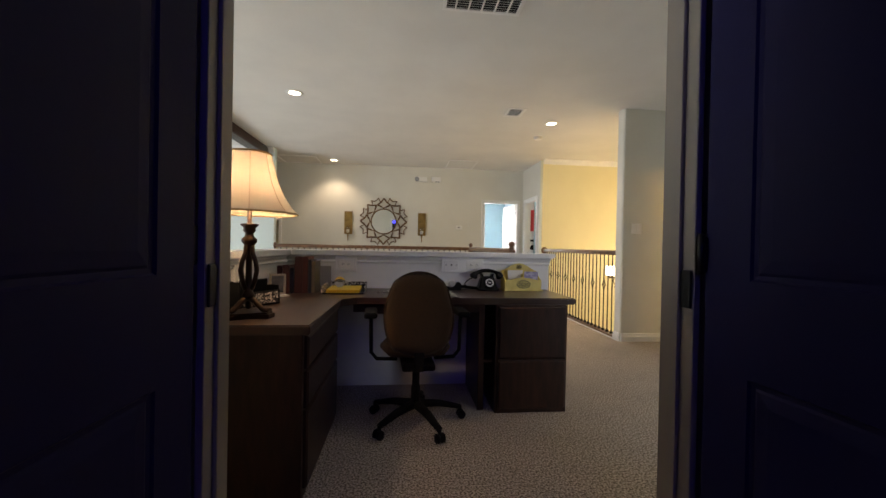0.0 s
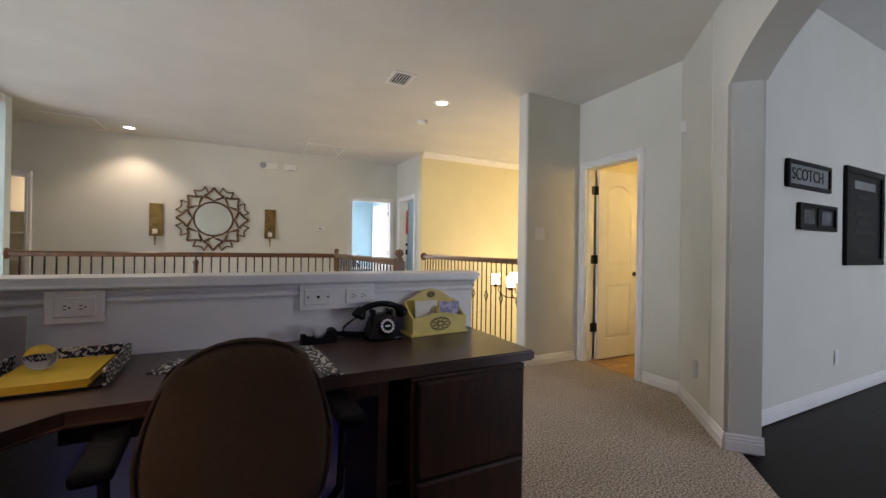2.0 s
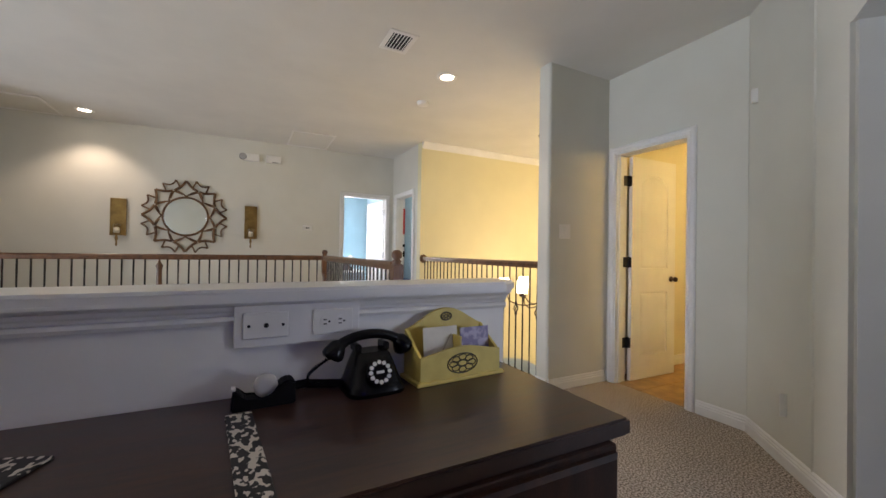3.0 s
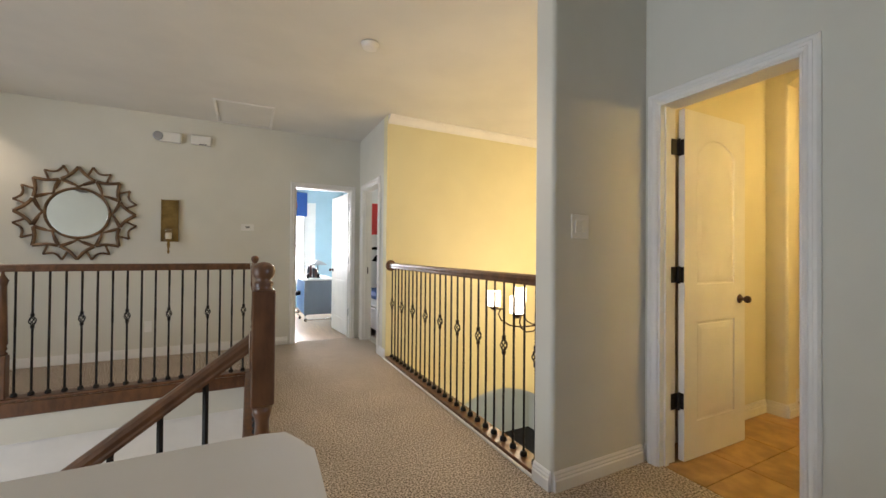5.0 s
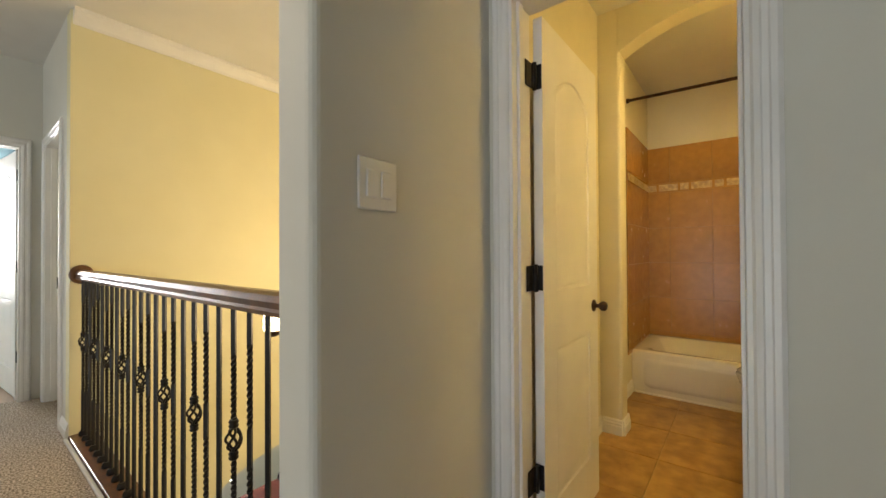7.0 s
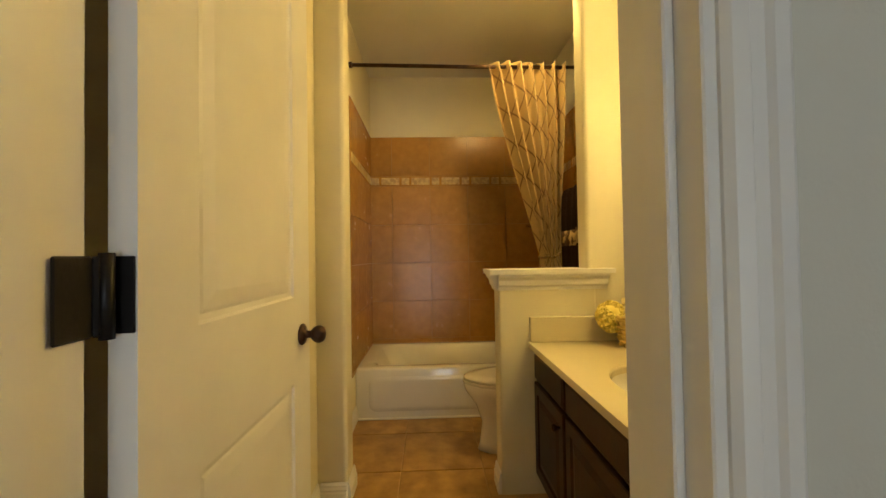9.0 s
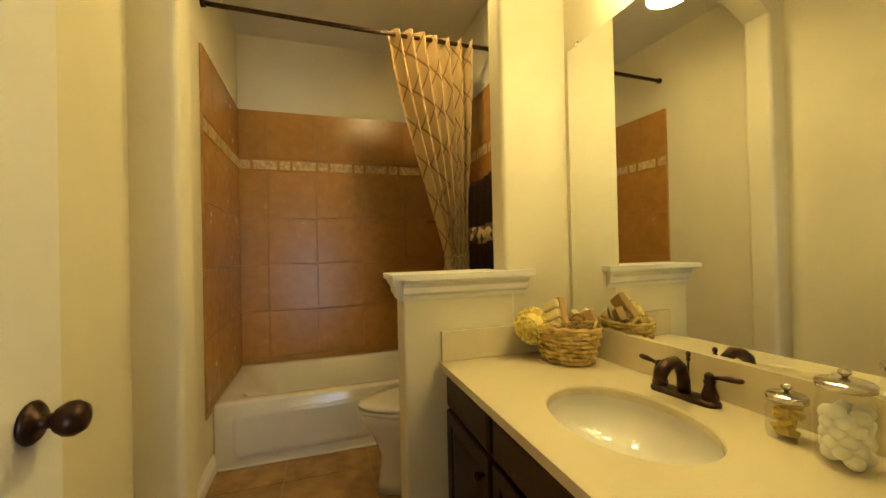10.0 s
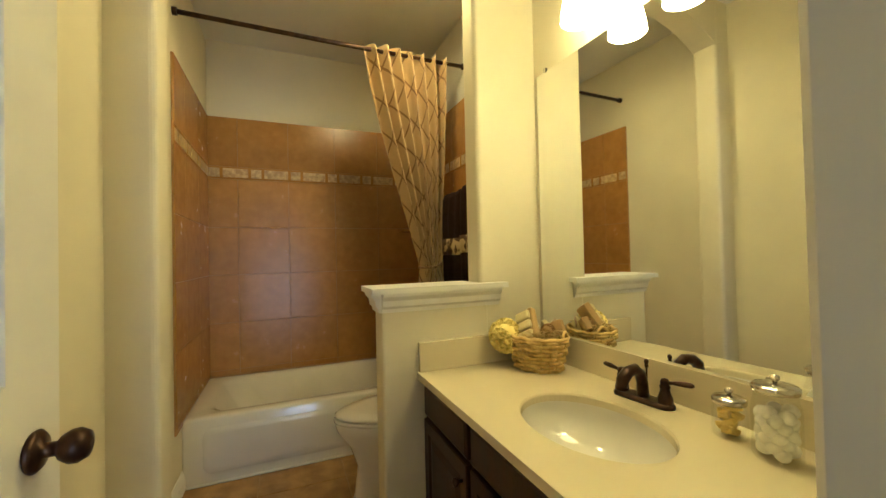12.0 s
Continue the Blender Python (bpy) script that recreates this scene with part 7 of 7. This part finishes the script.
for z, w, h in ((0.26, 0.30, 0.04), (0.10, 0.24, 0.09)):
    b = B()
    prism(b, [(-w, -0.5 * h), (w * 0.4, -h), (w, 0.2 * h), (w * 0.2, 0.9 * h), (-w * 0.7, 0.5 * h)], -0.002, 0.002)
    part("shape", turn(b, pose(0.02, -0.004, z, 90)), FRAME, wa)
bed = thing("bed", "bed with blue and white bedding and red cushions", "bed", (4.55, 9.2, 0))
part("frame", box(B(), -0.95, -0.5, 0.1, 0.95, 0.5, 0.40, 0.02, 2), WHITEW, bed)
part("mattress", box(B(), -0.93, -0.48, 0.40, 0.93, 0.48, 0.60, 0.05, 3), WHITEW, bed)
part("blanket", box(B(), -0.96, -0.51, 0.52, 0.2, 0.51, 0.63, 0.05, 3), BLUEC, bed)
cu2 = thing("cushion", "red cushion lying on the bed", "cushion", (4.1, 9.35, 0.69))
part("cover", turn(cushion(0.36, 0.30, 0.14), pose(0, 0, 0, 70)), RED, cu2)

# ---- room behind the landing's far door: shelves with a lamp ----
b = B()
box(b, -3.3, 10.3, 0.0, -1.2, 10.38, 2.7), box(b, -3.4, 9.14, 0.0, -3.3, 10.38, 2.7), box(b, -1.2, 9.14, 0.0, -1.1, 10.38, 2.7)
structure("wall_closet", b, BATH_WALL)
structure("floor_closet", box(B(), -3.4, 9.09, -0.1, -1.1, 10.38, -0.004), CARPET)
structure("ceiling_closet", box(B(), -3.4, 9.14, 2.7, -1.1, 10.38, 2.75), CEIL)
sh = thing("wall_shelves", "cream wooden wall shelves in a lit side room", "shelf", (-2.25, 10.14, 0))
for z in (0.5, 0.9, 1.30, 1.62):
    part("board", box(B(), -0.5, -0.12, z, 0.5, 0.155, z + 0.025, 0.003, 1), TRIM, sh)
for x in (-0.5, 0.48):
    part("upright", box(B(), x, -0.12, 0.3, x + 0.02, 0.155, 1.645, 0.002, 1), TRIM, sh)
cl2 = thing("closet_lamp", "small glowing white lamp on a shelf", "lamp", (-1.98, 10.05, 1.645))
part("shade", lathe(B(), [(0.07, 0.12), (0.06, 0.30), (0.055, 0.30)], 20), glow("closet_shade", (1, 0.9, 0.75), 6), cl2)
part("base", lathe(B(), [(0.05, 0), (0.045, 0.02), (0.012, 0.04), (0.012, 0.13)], 16), BRONZE, cl2)
lamp("closet_light", "POINT", pose(-1.98, 9.85, 2.0), 5, SOFT, 0.08)

# ---- foyer: chandelier and the arched doorway below ----
SHADEG = glow("chandelier_glass", (1.0, 0.86, 0.60), 7.5)
cd = thing("chandelier", "iron chandelier with six glowing cylinder shades", "chandelier", (4.70, 6.70, 0))
part("stem", lathe(B(), [(0.012, 0.42), (0.020, 0.45), (0.035, 0.50), (0.018, 0.56), (0.014, 0.80), (0.022, 0.86), (0.010, 0.90), (0.008, CE)], 14), BRONZE, cd)
part("canopy", lathe(B(), [(0.02, CE - 0.05), (0.07, CE - 0.02), (0.075, CE - 0.001)], 20), BRONZE, cd)
part("finial", lathe(B(), [(0.004, 0.24), (0.018, 0.28), (0.012, 0.32), (0.028, 0.36), (0.016, 0.42)], 14), BRONZE, cd)
for k in range(6):
    a = radians(200 + 60 * k)
    c, s_ = math.cos(a), math.sin(a)
    ar = part("arm", tube(B(), [(r * c, r * s_, z) for r, z in ((0.02, 0.50), (0.10, 0.46), (0.22, 0.44), (0.34, 0.45), (0.43, 0.50), (0.46, 0.56), (0.44, 0.61), (0.40, 0.62))], 0.0075, 8), BRONZE, cd)
    part("cup", lathe(B(), [(0.02, 0.60), (0.045, 0.63), (0.05, 0.645)], 18, (0.505 * c, 0.505 * s_, 0)), BRONZE, ar)
    sd = part("shade", lathe(B(), [(0.066, 0.648), (0.066, 0.80)], 24, (0.505 * c, 0.505 * s_, 0), caps=False), SHADEG, cd, "glowing white cylinder shade")
    part("link", tube(B(), [(0.40 * c, 0.40 * s_, 0.62), (0.505 * c, 0.505 * s_, 0.61)], 0.007, 6), BRONZE, ar)
lamp("chandelier_light", "POINT", pose(4.90, 6.45, 0.95), 17, (1.0, 0.80, 0.45), 0.45)
# fill lamp without a fixture, added to even out the foyer wall
lamp("foyer_fill", "POINT", pose(6.2, 6.1, 1.0), 58, (1.0, 0.80, 0.45), 0.4)
# what shows through the archway below
b = B()
box(b, 3.6, 11.2, LOW, 4.9, 11.3, 0), box(b, 5.9, 11.2, LOW, 8.2, 11.3, 0), box(b, 4.9, 11.2, -0.9, 5.9, 11.3, 0), box(b, 4.9, 11.2, LOW, 5.9, 11.3, -2.6), box(b, 3.5, 7.95, LOW, 3.6, 11.3, 0), box(b, 8.2, 7.95, LOW, 8.3, 11.3, 0)
structure("wall_dining", b, WALL)
structure("floor_dining", box(B(), 3.5, 7.95, LOW - 0.1, 8.3, 13.6, LOW + 0.001), DARK_FLOOR)
structure("ceiling_dining", box(B(), 3.5, 7.95, -0.42, 8.3, 11.3, -0.36), CEIL)
w2 = structure("window_2", box(box(B(), 4.9, 11.2, -2.6, 4.95, 11.26, -0.9), 5.85, 11.2, -2.6, 5.9, 11.26, -0.9), TRIM)
part("sash_bar", box(B(), 4.95, 11.21, -1.78, 5.85, 11.25, -1.74), TRIM, w2)
lamp("window_light", "AREA", look((5.4, 11.15, -1.75), (5.4, 8, -2.3)), 130, DAY, 0.9, 1.6)
dt = thing("dining_table", "dark reddish wooden table on the storey below", "table", (5.35, 9.6, LOW))
part("tabletop", box(B(), -0.75, -0.55, 0.72, 0.75, 0.55, 0.76, 0.01, 2), surface("mahogany", (0.10, 0.022, 0.014), 0.2, other=(0.06, 0.012, 0.008), scale=5, coat=0.4), dt)
for x in (-0.65, 0.65):
    for y in (-0.45, 0.45):
        part("leg", box(B(), x - 0.04, y - 0.04, 0, x + 0.04, y + 0.04, 0.72, 0.006, 1), ESPRESSO, dt)
vs2 = thing("vase", "white pedestal vase holding green leaves", "vase", (5.05, 9.35, LOW + 0.76))
part("body", lathe(B(), [(0.06, 0), (0.05, 0.015), (0.02, 0.05), (0.02, 0.09), (0.06, 0.13), (0.09, 0.20), (0.10, 0.25)], 24), PLATE, vs2)
LEAF = surface("leaf_green", (0.10, 0.22, 0.04), 0.5, scale=20)
lf = random.Random(3)
for i in range(40):
    b = B()
    a = lf.uniform(0, 6.28)
    L = lf.uniform(0.05, 0.09)
    vsq = [b.verts.new(p) for p in ((0, 0, 0), (L * 0.5, L * 0.28, 0.01), (L, 0, -0.01), (L * 0.5, -L * 0.28, 0.01))]
    b.faces.new(vsq)
    turn(b, pose(0.07 * math.cos(a) * lf.random(), 0.07 * math.sin(a) * lf.random(), 0.25 + 0.10 * lf.random(), lf.uniform(-40, 40), lf.uniform(-70, 10), math.degrees(a)))
    part("leaf", b, LEAF, vs2)
bw = thing("blue_bowl", "bright blue glass bowl on the table below", "bowl", (5.75, 9.3, LOW + 0.76))
part("bowl", lathe(B(), [(0.05, 0), (0.12, 0.04), (0.17, 0.10), (0.165, 0.10), (0.11, 0.045), (0.02, 0.02)], 28, caps=False), surface("blue_glaze", (0.01, 0.10, 0.60), 0.15, scale=8), bw)
